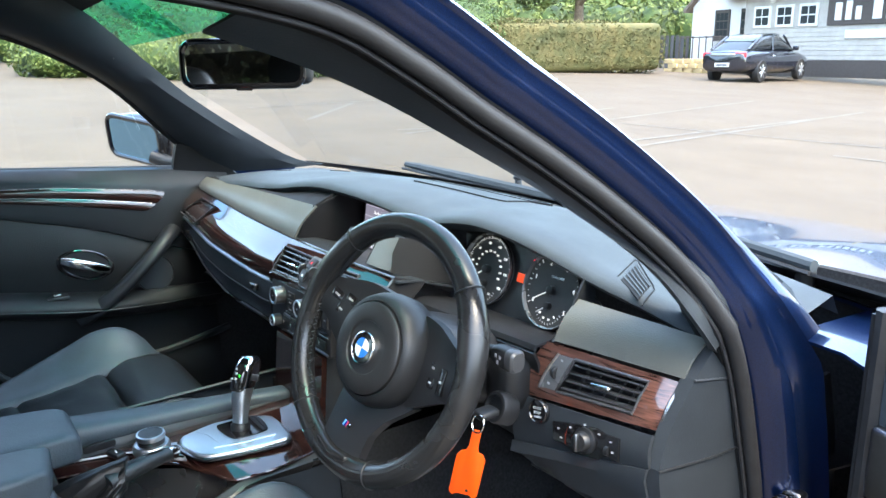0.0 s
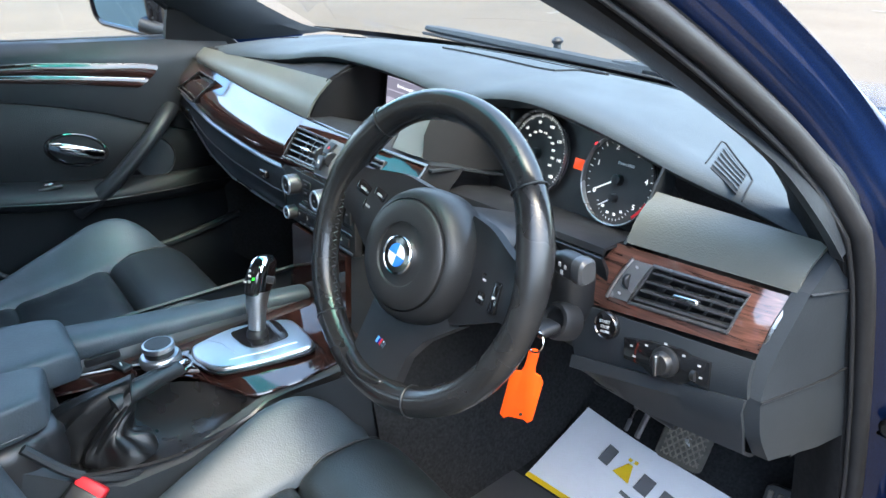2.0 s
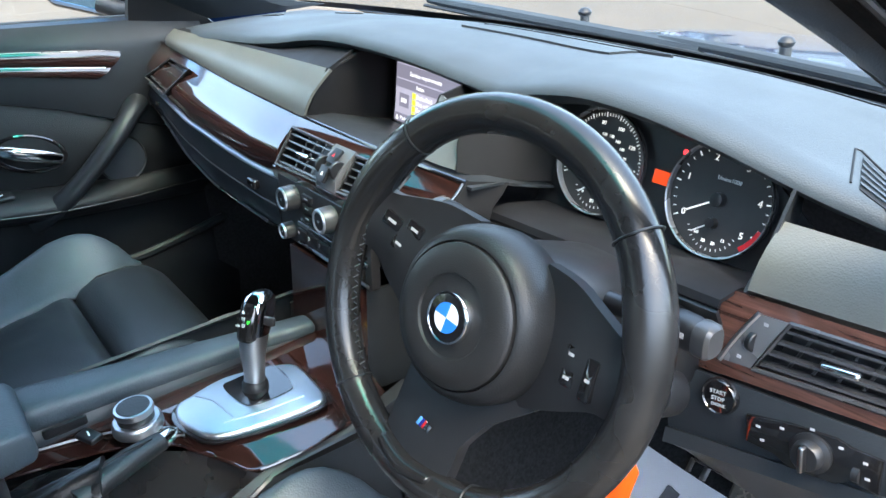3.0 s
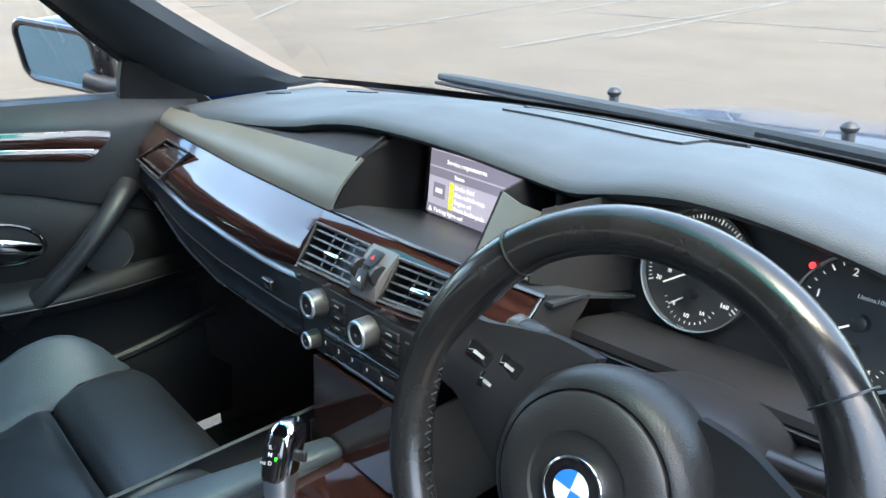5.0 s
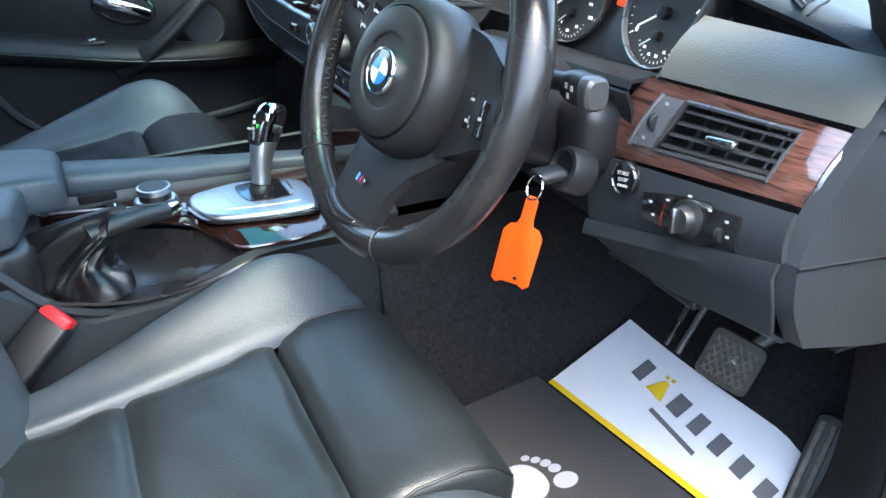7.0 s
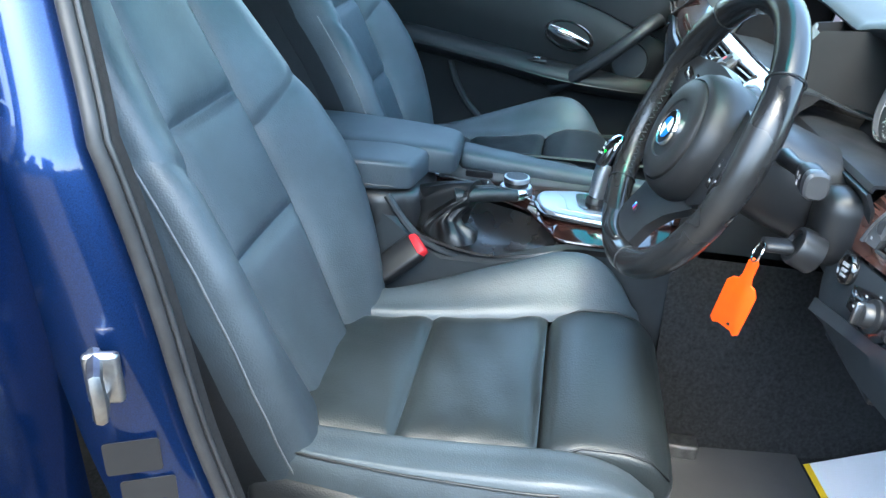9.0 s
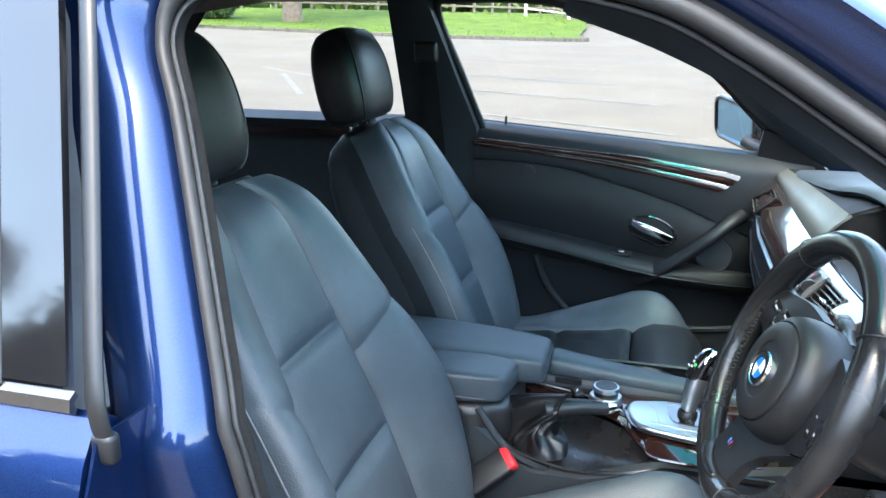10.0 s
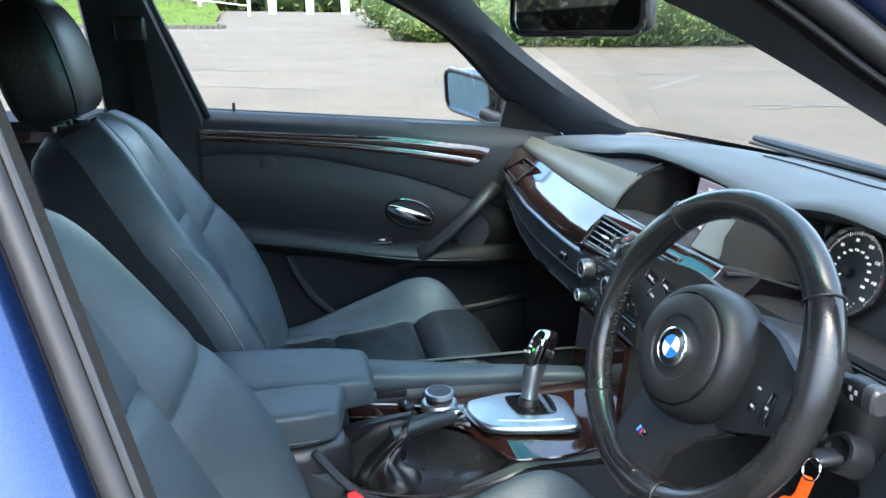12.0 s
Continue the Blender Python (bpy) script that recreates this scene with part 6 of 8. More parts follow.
for t_, x, y, mt in (("R", 0.0, 0.012, WHITE), ("N", 0.0, 0.004, WHITE), ("D", 0.0, -0.005, WHITE), ("P", 0.007, 0.0, GREEN_LED), ("M/S", -0.008, -0.006, WHITE)):
    part("lever_letter", words(t_, 0.0062 if t_ != "M/S" else 0.0042, fm @ at(x, y, 0)), mt, lev, done=True)
part("unlock_button", rbox(0.006, 0.012, 0.020, 0.003, basis(V(-0.012, 0.022, 0.086) + R_ * 0.0165, U_, A_)), PLASTIC, lev)

# rotary controller
ctl = thing("rotary_controller", "silver-ringed rotary controller with a black cap", "rotary knob", (-0.012, -0.184, 0.625))
part("base_ring", lathe([(0.0295, 0), (0.0300, 0.004), (0.0290, 0.010), (0.0265, 0.013), (0.0235, 0.0135)], None, 48), SATIN, ctl)
part("grip", lathe([(0.0215, 0.011), (0.0215, 0.021), (0.0225, 0.024)], None, 48), PLASTIC, ctl)
part("top_ring", lathe([(0.0225, 0.022), (0.0232, 0.026), (0.0222, 0.030), (0.0195, 0.0305)], None, 48), SATIN, ctl)
part("cap", lathe([(0.0195, 0.0300), (0.0190, 0.0312), (0, 0.0318)], None, 40), LEATHER_D, ctl)
mb = thing("menu_button", "small black menu button beside the rotary controller", "button", (-0.030, -0.236, 0.627))
part("button_cap", rbox(0.030, 0.018, 0.008, 0.003, pose(0, 0, 0, 0, 0, 25)), PLASTIC, mb)
part("button_mark", rbox(0.010, 0.002, 0.0006, 0, at(0, 0, 0.0043)), WHITE, mb)

# handbrake
hb = thing("handbrake", "black leather handbrake lever in a creased leather gaiter", "handbrake", (0.085, -0.27, 0.58))
bm = tube([(0.104, -0.278, 0.654), (0.096, -0.256, 0.656), (0.080, -0.215, 0.655), (0.066, -0.178, 0.651)], [0.0175, 0.0170, 0.0155, 0.0125], 16, flat=0.8)
bm.transform(at(-0.085, 0.27, -0.58))
part("grip", bm, LEATHER_D, hb)
bm = tube([(0.068, -0.184, 0.650), (0.060, -0.166, 0.650), (0.058, -0.160, 0.650)], [0.0105, 0.0095, 0.005], 14)
bm.transform(at(-0.085, 0.27, -0.58))
part("release_knob", bm, CHROME, hb, "chrome release button")
bm = tube([(0.102, -0.266, 0.6730), (0.084, -0.218, 0.6705), (0.072, -0.188, 0.6630)], 0.0012, 5)
bm.transform(at(-0.085, 0.27, -0.58))
part("seam", bm, PLASTIC, hb)
BASE = closed_line([(0.005, -0.375), (0.060, -0.368), (0.112, -0.330), (0.146, -0.288), (0.145, -0.254), (0.122, -0.236), (0.070, -0.246), (0.018, -0.282), (-0.018, -0.335)], 72)
rr = []
mid_ = BASE.mean(0)
for k in range(26):
    w_ = k / 25
    c0 = V(0.094, -0.246, 0.657).lerp(V(0.090, -0.300, 0.642), min(1.0, w_ * 2.0))
    row = []
    for q in BASE:
        a_ = math.atan2(q[1] - mid_[1], q[0] - mid_[0])
        tip = c0 + V(0.93, -0.36, 0) * (0.025 * math.cos(a_)) + V(0.0, 0.05, 1.0) * (-0.023 * math.sin(a_))
        foot_ = V(q[0], q[1], 0.584 + 0.026 * clamp((0.13 - q[0]) / 0.11))
        e_ = 0.8 * w_ + 0.2 * smooth(w_)
        p = tip.lerp(foot_, e_)
        out_ = V(q[0] - mid_[0], q[1] - mid_[1], 0.02).normalized()
        fold = 0.0085 * math.sin(4 * a_ + 1.0 + 2.2 * w_) + 0.0050 * math.sin(9 * a_ - 3.0 * w_ + 0.6) + 0.0028 * math.sin(17 * a_ + 5 * w_)
        row.append(p + out_ * (fold * math.sin(math.pi * min(1.0, w_ * 0.97)) ** 0.8 + 0.009 * math.sin(math.pi * w_)) + V(0, 0, 0.012 * math.sin(math.pi * w_) * math.sin(3 * a_)))
    rr.append(row)
bm = loft(rr)
bm.transform(at(-0.085, 0.27, -0.58))
part("gaiter", bm, GAITER, hb, "creased black leather gaiter")
bm = tube([tuple(q_) for q_ in spline([(0.132, -0.385, 0.655), (0.142, -0.350, 0.612), (0.143, -0.320, 0.586), (0.138, -0.282, 0.567), (0.124, -0.246, 0.556), (0.108, -0.232, 0.556)], 30)], 0.0065, 8)
bm.transform(at(-0.085, 0.27, -0.58))
part("gaiter_frame", bm, SOFT_D, hb)

# seat belt buckle
bk = thing("belt_buckle", "black seat belt buckle with a red release button", "belt buckle", (0.182, -0.426, 0.500))
m = basis((0, 0, 0), (0.62, 0.55, -0.45), (-0.23, 0.76, 0.62))
part("buckle_body", rbox(0.046, 0.082, 0.026, 0.006, m @ at(0.0, 0.088, 0)), PLASTIC, bk)
part("release_button", rbox(0.040, 0.017, 0.020, 0.004, m @ at(0.0, 0.131, 0.002)), RED, bk, "red release button")
for k in range(9):
    part("bellows_fold", lathe([(0.0125, -0.004), (0.0170, 0), (0.0125, 0.004)], m @ at(0.0, 0.046 - 0.0085 * k, 0) @ pose(0, 0, 0, -90, 0, 0), 16), PLASTIC, bk)


# ---- seats ----
BA, BF = V(0, -0.400, 0.9165), V(0, 0.9165, 0.400)  # up the backrest, out of its face


def back_at(s, out=0.0, x=0.0):
    """A point on the backrest's face, s up from the cushion, in the seat's own space."""
    p = V(x, -0.400, 0.480) + BA * s + BF * out
    return p


def curve(s, xs, vs):
    return float(np.interp(s, xs, vs))


def back_half(s):
    """Half width of the backrest at s."""
    return curve(s, [-0.04, 0.0, 0.06, 0.13, 0.20, 0.27, 0.34, 0.40, 0.44, 0.50, 0.56, 0.60, 0.63, 0.65], [0.185, 0.198, 0.214, 0.226, 0.231, 0.228, 0.217, 0.203, 0.195, 0.182, 0.164, 0.144, 0.118, 0.082])


def panel_half(s):
    """Half width of the middle panels."""
    return curve(s, [-0.04, 0.06, 0.16, 0.24, 0.34, 0.42, 0.52, 0.60, 0.65], [0.078, 0.088, 0.100, 0.106, 0.100, 0.094, 0.086, 0.072, 0.040])


def wing(s):
    """How far the bolster's crest stands out."""
    return curve(s, [-0.04, 0.02, 0.10, 0.20, 0.28, 0.35, 0.42, 0.50, 0.57, 0.65], [0.012, 0.022, 0.040, 0.054, 0.054, 0.044, 0.028, 0.016, 0.006, 0.0])


def soften(a, b, la, lb, deep):
    """A seam's dip near a patch's edges."""
    d = min(a * la, (1 - a) * la, b * lb, (1 - b) * lb)
    return -deep * math.exp(-((d / 0.009) ** 2)) + 0.004 * (1 - math.exp(-((d / 0.035) ** 2)))


def seam_dip(a, b, upper):
    """Dip of a bolster along the middle panel's seam and where the two bolsters meet."""
    a, b = smooth(a), (smooth(b) if upper else 1 - smooth(b))
    meet = math.exp(-((b * 0.22 / 0.009) ** 2)) * (1 - 0.75 * a)
    return -0.009 * math.exp(-((a * 0.17 / 0.008) ** 2)) - 0.007 * meet + 0.003 * (1 - math.exp(-((a * 0.17 / 0.03) ** 2))) * (1 - a)


def mid_patch(s0, s1, n=18):
    rows = []
    for j in range(n + 1):
        b_ = smooth(j / n)
        row = []
        for i in range(n + 1):
            a_ = smooth(i / n)
            s = s0 + (s1 - s0) * b_
            x = panel_half(s) * (2 * a_ - 1)
            row.append(back_at(s, soften(a_, b_, 0.19, s1 - s0, 0.010) - 0.030 * max(0.0, (s - 0.56) / 0.09) ** 2 + 0.004 * (x / 0.1) ** 2, x))
        rows.append(row)
    return grid(rows, tuple(BF * -0.02))


def seat_top(y):
    return curve(y, [-0.48, -0.36, -0.28, -0.18, -0.09, 0.02], [0.498, 0.504, 0.510, 0.522, 0.534, 0.536])


def seat_patch(y0, y1, n=18):
    rows = []
    for j in range(n + 1):
        b_ = smooth(j / n)
        row = []
        for i in range(n + 1):
            a_ = smooth(i / n)
            y = y0 + (y1 - y0) * b_
            hw = curve(y, [-0.48, -0.28, -0.09], [0.136, 0.150, 0.160])
            crease = 0.0020 * math.sin(30 * a_ + 9 * b_ + 2.0 * math.sin(7 * b_ + 3 * a_)) * math.exp(-((b_ - 0.55) / 0.3) ** 2) + 0.0012 * math.sin(17 * b_ - 11 * a_)
            row.append(V(hw * (2 * a_ - 1), y, seat_top(y) + soften(a_, b_, 0.28, abs(y1 - y0), 0.010) + crease))
        rows.append(row)
    return grid(rows, (0, 0, -0.02))


def bolster_patch(sg, h0, n=26):
    """The cushion's side wing: a slope from the middle panel up to its crest, then down outside."""
    rows = []
    for j in range(n + 1):
        b_ = j / n
        y = -0.480 + 0.490 * b_
        hw = curve(y, [-0.48, -0.28, -0.09, 0.02], [0.134, 0.148, 0.158, 0.168])
        end = max(0.0, (y + 0.085) / 0.095)
        h = h0 * (1 - 0.62 * end * end) * curve(y, [-0.48, -0.36, -0.24, -0.12], [0.05, 0.20, 0.62, 1.0])
        w = curve(y, [-0.48, -0.36, -0.24, -0.12], [0.182, 0.203, 0.226, 0.246]) - 0.034 * end * end
        zc = seat_top(y) - 0.030 * end ** 3
        k = w - hw
        q = spline([(hw - 0.006, zc - 0.014), (hw + 0.02 * k, zc + 0.002), (hw + 0.30 * k, zc + 0.36 * h), (hw + 0.62 * k, zc + 0.82 * h), (hw + 0.84 * k, zc + h), (w - 0.003, zc + 0.74 * h), (w + 0.003, zc + 0.2 * h - 0.02), (w - 0.002, zc - 0.07)], 25)
        rows.append([V(sg * p[0], y, p[1]) for p in q])
    last = rows[-1]
    for d, dz in ((0.010, 0.010), (0.016, 0.030), (0.016, 0.065)):
        rows.append([V(p.x * 0.985, p.y + d, p.z - dz * 0.9) for p in last])
    return grid(rows)


def side_patch(sg, lo, hi, a0=0.0, a1=0.82, n=22, wide=0.0):
    """lo, hi: heights of the patch's lower and upper edges at its inner and outer side."""
    rows = []
    for j in range(n + 1):
        b_ = smooth(j / n)
        row = []
        for i in range(n + 1):
            a_ = a0 + (a1 - a0) * smooth(i / n)
            s = (lo[0] + (lo[1] - lo[0]) * min(1, a_ * 1.25)) * (1 - b_) + (hi[0] + (hi[1] - hi[0]) * min(1, a_ * 1.25)) * b_
            c, w, h = panel_half(s), back_half(s) + wide, wing(s)
            k = w - c
            top = -0.030 * max(0.0, (s - 0.56) / 0.09) ** 2
            q = spline([(c, 0.002 + top), (c + 0.30 * k, 0.42 * h + 0.005 + top), (c + 0.62 * k, 0.90 * h + 0.006 + top), (c + 0.86 * k, h + top), (w - 0.002, h - 0.028 + top), (w, h - 0.062 + top), (w - 0.004, h - 0.098 + top)], 61)[int(round(60 * a_))]
            row.append(back_at(s, q[1] + (seam_dip(i / n, j / n, lo[0] > 0) if a0 == 0.0 else 0.0), sg * q[0]))
        rows.append(row)
    return grid(rows)


def make_seat(label, side, driver, lift, wide=0.0):
    """side: +1 where the door is at +x. wide: extra width of the back's bolster at the car's middle. Own space: x from the seat's middle, y and z as in the car."""
    st_ = thing("car_seat", label, "car seat", (0.372 * side, 0.0, 0.28), group="front seats")
    o = at(0, 0, -0.28)

    def put(name, bm, mt, lab="", parent=st_):
        bm.transform(o)
        return part(name, bm, mt, parent, lab, sharp=70)

    shell = []
    for s in np.linspace(-0.03, 0.652, 30):
        d = curve(s, [-0.03, 0.3, 0.55, 0.62, 0.652], [0.066, 0.070, 0.072, 0.062, 0.036])
        shell.append(ring(back_at(s, -0.018 - d + min(0.0, 0.58 - s) * 0.3, -side * wide / 2), (1, 0, 0), BF, back_half(s) + wide / 2 - 0.006, d, 5.5, 44))
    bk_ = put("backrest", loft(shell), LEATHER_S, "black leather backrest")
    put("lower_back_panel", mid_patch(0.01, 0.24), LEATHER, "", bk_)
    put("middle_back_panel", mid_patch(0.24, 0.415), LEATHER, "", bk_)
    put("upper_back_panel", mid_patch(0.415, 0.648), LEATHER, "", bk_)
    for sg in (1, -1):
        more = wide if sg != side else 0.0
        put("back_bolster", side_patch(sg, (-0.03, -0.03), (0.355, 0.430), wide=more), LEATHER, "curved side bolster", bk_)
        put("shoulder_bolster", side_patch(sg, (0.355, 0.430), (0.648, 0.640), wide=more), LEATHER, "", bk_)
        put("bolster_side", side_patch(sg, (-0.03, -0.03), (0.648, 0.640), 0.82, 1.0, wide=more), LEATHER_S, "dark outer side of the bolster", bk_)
        pts = []
        for s in np.linspace(-0.02, 0.42, 24):
            w, h = back_half(s) + more, wing(s)
            pts.append(tuple(back_at(s, h - 0.020, sg * (w - 0.001))))
        put("piping", tube(pts, 0.0013, 6), STITCH, "pale grey stitched seam", bk_)
    # headrest and posts
    hs = spline([(-0.742, 1.058, 0.086, 0.042), (-0.744, 1.073, 0.105, 0.055), (-0.750, 1.106, 0.116, 0.062), (-0.760, 1.152, 0.118, 0.063), (-0.770, 1.193, 0.113, 0.060), (-0.780, 1.228, 0.099, 0.051), (-0.785, 1.247, 0.079, 0.039), (-0.787, 1.256, 0.054, 0.022)], 30)
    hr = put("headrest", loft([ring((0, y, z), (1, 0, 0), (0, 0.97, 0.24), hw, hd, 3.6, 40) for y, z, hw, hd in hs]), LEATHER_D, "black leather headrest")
    for sg in (1, -1):
        put("headrest_post", tube([(sg * 0.055, -0.742, 1.02), (sg * 0.055, -0.748, 1.10)], 0.0075, 12), CHROME, "chrome post", hr)
        put("post_collar", lathe([(0.016, 0), (0.015, 0.006), (0.009, 0.008)], at(sg * 0.055, -0.744, 1.052), 16), PLASTIC, "", hr)
        pts = [(sg * hw * 0.83, y + hd * 0.83 * 0.97, z + hd * 0.83 * 0.24) for y, z, hw, hd in hs[2:-3]]
        put("headrest_seam", tube(pts, 0.0022, 6), LEATHER_D, "", hr)
    low_side = 1 if driver else 0

    def put_up(name, bm, mt, lab="", parent=st_):
        bm.transform(at(0, 0, lift))
        return put(name, bm, mt, lab, parent)

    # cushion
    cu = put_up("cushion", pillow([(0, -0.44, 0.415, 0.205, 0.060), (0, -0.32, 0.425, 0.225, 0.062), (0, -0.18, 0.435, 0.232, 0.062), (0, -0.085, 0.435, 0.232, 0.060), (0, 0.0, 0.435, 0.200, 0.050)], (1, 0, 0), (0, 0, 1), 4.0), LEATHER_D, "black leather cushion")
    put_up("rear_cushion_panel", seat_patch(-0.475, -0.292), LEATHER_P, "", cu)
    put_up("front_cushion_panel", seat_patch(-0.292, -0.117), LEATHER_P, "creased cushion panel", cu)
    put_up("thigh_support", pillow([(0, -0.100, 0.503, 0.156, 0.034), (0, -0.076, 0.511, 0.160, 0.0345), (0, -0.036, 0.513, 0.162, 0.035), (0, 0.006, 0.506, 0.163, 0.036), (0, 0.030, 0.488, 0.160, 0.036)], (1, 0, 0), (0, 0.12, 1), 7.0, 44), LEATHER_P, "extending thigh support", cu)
    put_up("thigh_seam", tube([(-0.158, y, z) for y, z in ((-0.104, 0.520), (-0.066, 0.541), (-0.016, 0.543), (0.014, 0.535), (0.037, 0.512))] + [(0.158, y, z) for y, z in ((0.037, 0.512), (0.014, 0.535), (-0.016, 0.543), (-0.066, 0.541), (-0.104, 0.520))], 0.0016, 6), LEATHER_D, "", cu)
    for sg in (1, -1):
        put_up("cushion_bolster", bolster_patch(sg, 0.025 if sg == low_side else 0.066), LEATHER, "raised side bolster", cu)
        crest = 0.025 if sg == low_side else 0.066
        put_up("piping", tube([(sg * (curve(y, [-0.48, -0.36, -0.24, -0.12], [0.182, 0.203, 0.226, 0.246]) - 0.0005), y, seat_top(y) + 0.52 * crest * curve(y, [-0.48, -0.36, -0.24, -0.12], [0.05, 0.20, 0.62, 1.0])) for y in np.linspace(-0.46, -0.09, 18)], 0.0018, 6), LEATHER_D, "", cu)
    # plinth and controls
    put("seat_plinth", rbox(0.44, 0.46, 0.10, 0.02, at(0, -0.22, 0.345)), PLASTIC, "black plastic seat base")
    sd = put("side_cover", prism([(-0.44, -0.03), (-0.40, 0.035), (-0.28, 0.055), (-0.10, 0.058), (0.02, 0.05), (0.03, 0.01), (0.0, -0.04), (-0.15, -0.055), (-0.34, -0.055)], 0.02, basis((0.236 * side, 0, 0.40), (0, 1, 0), (0, 0, 1)) if side > 0 else basis((-0.256, 0, 0.40), (0, 1, 0), (0, 0, 1)), 0.005), SOFT_D, "charcoal side cover with seat switches")
    if driver:
        for y, w, h in ((-0.17, 0.05, 0.018), (-0.10, 0.022, 0.04), (-0.235, 0.02, 0.03)):
            put("seat_switch", rbox(0.016, w, h, 0.005, at(0.262, y, 0.405)), PLASTIC, "", sd)
        put("switch_bezel", rbox(0.006, 0.20, 0.060, 0.003, at(0.2555, -0.16, 0.402)), PLASTIC, "", sd)
        put("memory_plate", rbox(0.008, 0.10, 0.045, 0.004, at(0.258, -0.02, 0.395)), SOFT_D, "", sd)
    for sg in (1, -1):
        put("seat_rail", rbox(0.035, 0.62, 0.035, 0.006, at(sg * 0.18, -0.16, 0.296)), STEEL, "steel seat rail")
    put("rail_end", rbox(0.045, 0.05, 0.05, 0.012, at(0.18 * side, 0.155, 0.305)), PLASTIC)
    return st_


ds = make_seat("black leather driver's sports seat with worn side bolsters", 1, True, 0.008, 0.030)
ps = make_seat("black leather passenger sports seat, clean and empty", -1, False, 0.042)
ps.location = (-0.372, -0.035, 0.285)
ds.location = (0.396, 0.012, 0.278)
# rear bench
rb = thing("rear_bench", "black leather rear bench seat behind the front seats", "bench seat", (0, -1.2, 0.3))
part("bench_cushion", pillow([(-0.62, 0.0, 0.20, 0.26, 0.09), (0, 0.0, 0.205, 0.27, 0.09), (0.62, 0.0, 0.20, 0.26, 0.09)], (0, 1, 0), (0, 0, 1), 3.5), LEATHER_D, rb)
part("bench_back", pillow([(-0.62, -0.30, 0.46, 0.26, 0.07), (0, -0.31, 0.46, 0.27, 0.07), (0.62, -0.30, 0.46, 0.26, 0.07)], (0, -0.3, 0.95), (0, 0.95, 0.3), 3.5), LEATHER_D, rb)
for x in (-0.38, 0.38):
    part("bench_headrest", pillow([(x - 0.08, -0.38, 0.78, 0.06, 0.045), (x, -0.38, 0.785, 0.065, 0.05), (x + 0.08, -0.38, 0.78, 0.06, 0.045)], (0, -0.2, 0.98), (0, 0.98, 0.2), 3.0), LEATHER_D, rb)

# ---- passenger's door ----
pd = thing("passenger_door", "closed passenger door with black panel, walnut strip and grab handle", "car door")
ys = np.linspace(-0.60, 0.25, 30)
sill = lambda y: 0.968 - 0.057 * (y - 0.13) / 0.72
strip_t = lambda y: float(np.interp(y, [-0.60, -0.375, -0.16, 0.046, 0.091], [0.990, 0.972, 0.957, 0.929, 0.918]))
strip_b = lambda y: float(np.interp(y, [-0.60, -0.556, -0.374, -0.257, -0.087, 0.037, 0.091], [0.965, 0.961, 0.944, 0.931, 0.902, 0.876, 0.866]))
strip_c = lambda y: (strip_t(y) + strip_b(y)) / 2
strip_h = lambda y: (strip_t(y) - strip_b(y)) / 2
ins_t = lambda y: float(np.interp(y, [-0.60, -0.55, -0.45, -0.34, -0.15, -0.05, 0.03, 0.12, 0.2], [0.925, 0.930, 0.926, 0.912, 0.864, 0.832, 0.798, 0.765, 0.74]))
arm_t = lambda y: float(np.interp(y, [-0.60, -0.53, -0.29, -0.12, 0.05, 0.2], [0.765, 0.762, 0.722, 0.690, 0.670, 0.66]))
rows = []
for y in ys:
    c, h = strip_c(y), max(0.012, strip_h(y))
    rows.append([(-0.805, y, sill(y) - 0.004), (-0.790, y, sill(y) + 0.004), (-0.770, y, sill(y)), (-0.752, y, (sill(y) + c) / 2 + 0.008), (-0.745, y, c + h + 0.002), (-0.745, y, c - h - 0.002), (-0.742, y, (c - h + ins_t(y)) / 2), (-0.744, y, ins_t(y) + 0.003), (-0.752, y, ins_t(y))])
part("door_top_pad", grid(rows, 0.006), DOORTRIM, pd, "dark padded door top")


def strip_pt(u, v, out=0.0):
    y = -0.60 + u * (0.688 - 0.050 * v - 0.010 * (2 * v - 1) ** 4)
    step = 0.006 * math.sin(math.pi * min(1.0, v / 0.62)) ** 0.6 if v < 0.62 else 0.0035 * math.sin(math.pi * (v - 0.62) / 0.38) ** 0.6
    return (-0.7425 + step + out, y, strip_t(y) * (1 - v) + strip_b(y) * v)


part("walnut_strip", grid([[strip_pt(u, v) for v in (0, 0.06, 0.15, 0.3, 0.45, 0.56, 0.62, 0.66, 0.74, 0.85, 0.94, 1.0)] for u in np.linspace(0, 1, 40)], 0.004), WALNUT, pd, "glossy dark walnut strip")
part("strip_line", tube([strip_pt(u, 0.62, 0.001) for u in np.linspace(0, 0.985, 40)], 0.0010, 5), SATIN, pd)
part("strip_line", tube([strip_pt(u, 0.03, 0.0005) for u in np.linspace(0, 1, 40)], 0.0010, 5), SATIN_D, pd)
rows = [[(-0.756 + 0.010 * math.sin(math.pi * v), y, ins_t(y) * (1 - v) + (arm_t(y) + 0.004) * v) for v in np.linspace(0, 1, 9)] for y in ys]
part("insert_panel", grid(rows, 0.004), DOORHIDE, pd, "black leather door insert")
part("tweeter", lathe([(0.020, 0), (0.020, 0.003), (0.015, 0.004), (0, 0.002)], basis((-0.750, -0.452, 0.900), (0, 1, 0), (0, 0, 1)), 24), PLASTIC, pd, "small oval door button")
part("insert_seam", tube([(-0.7475, y, z) for y, z in spline([(-0.60, 0.842), (-0.502, 0.842), (-0.40, 0.846), (-0.30, 0.832), (-0.222, 0.807), (-0.16, 0.785)], 24)], 0.0016, 5), PLASTIC, pd)
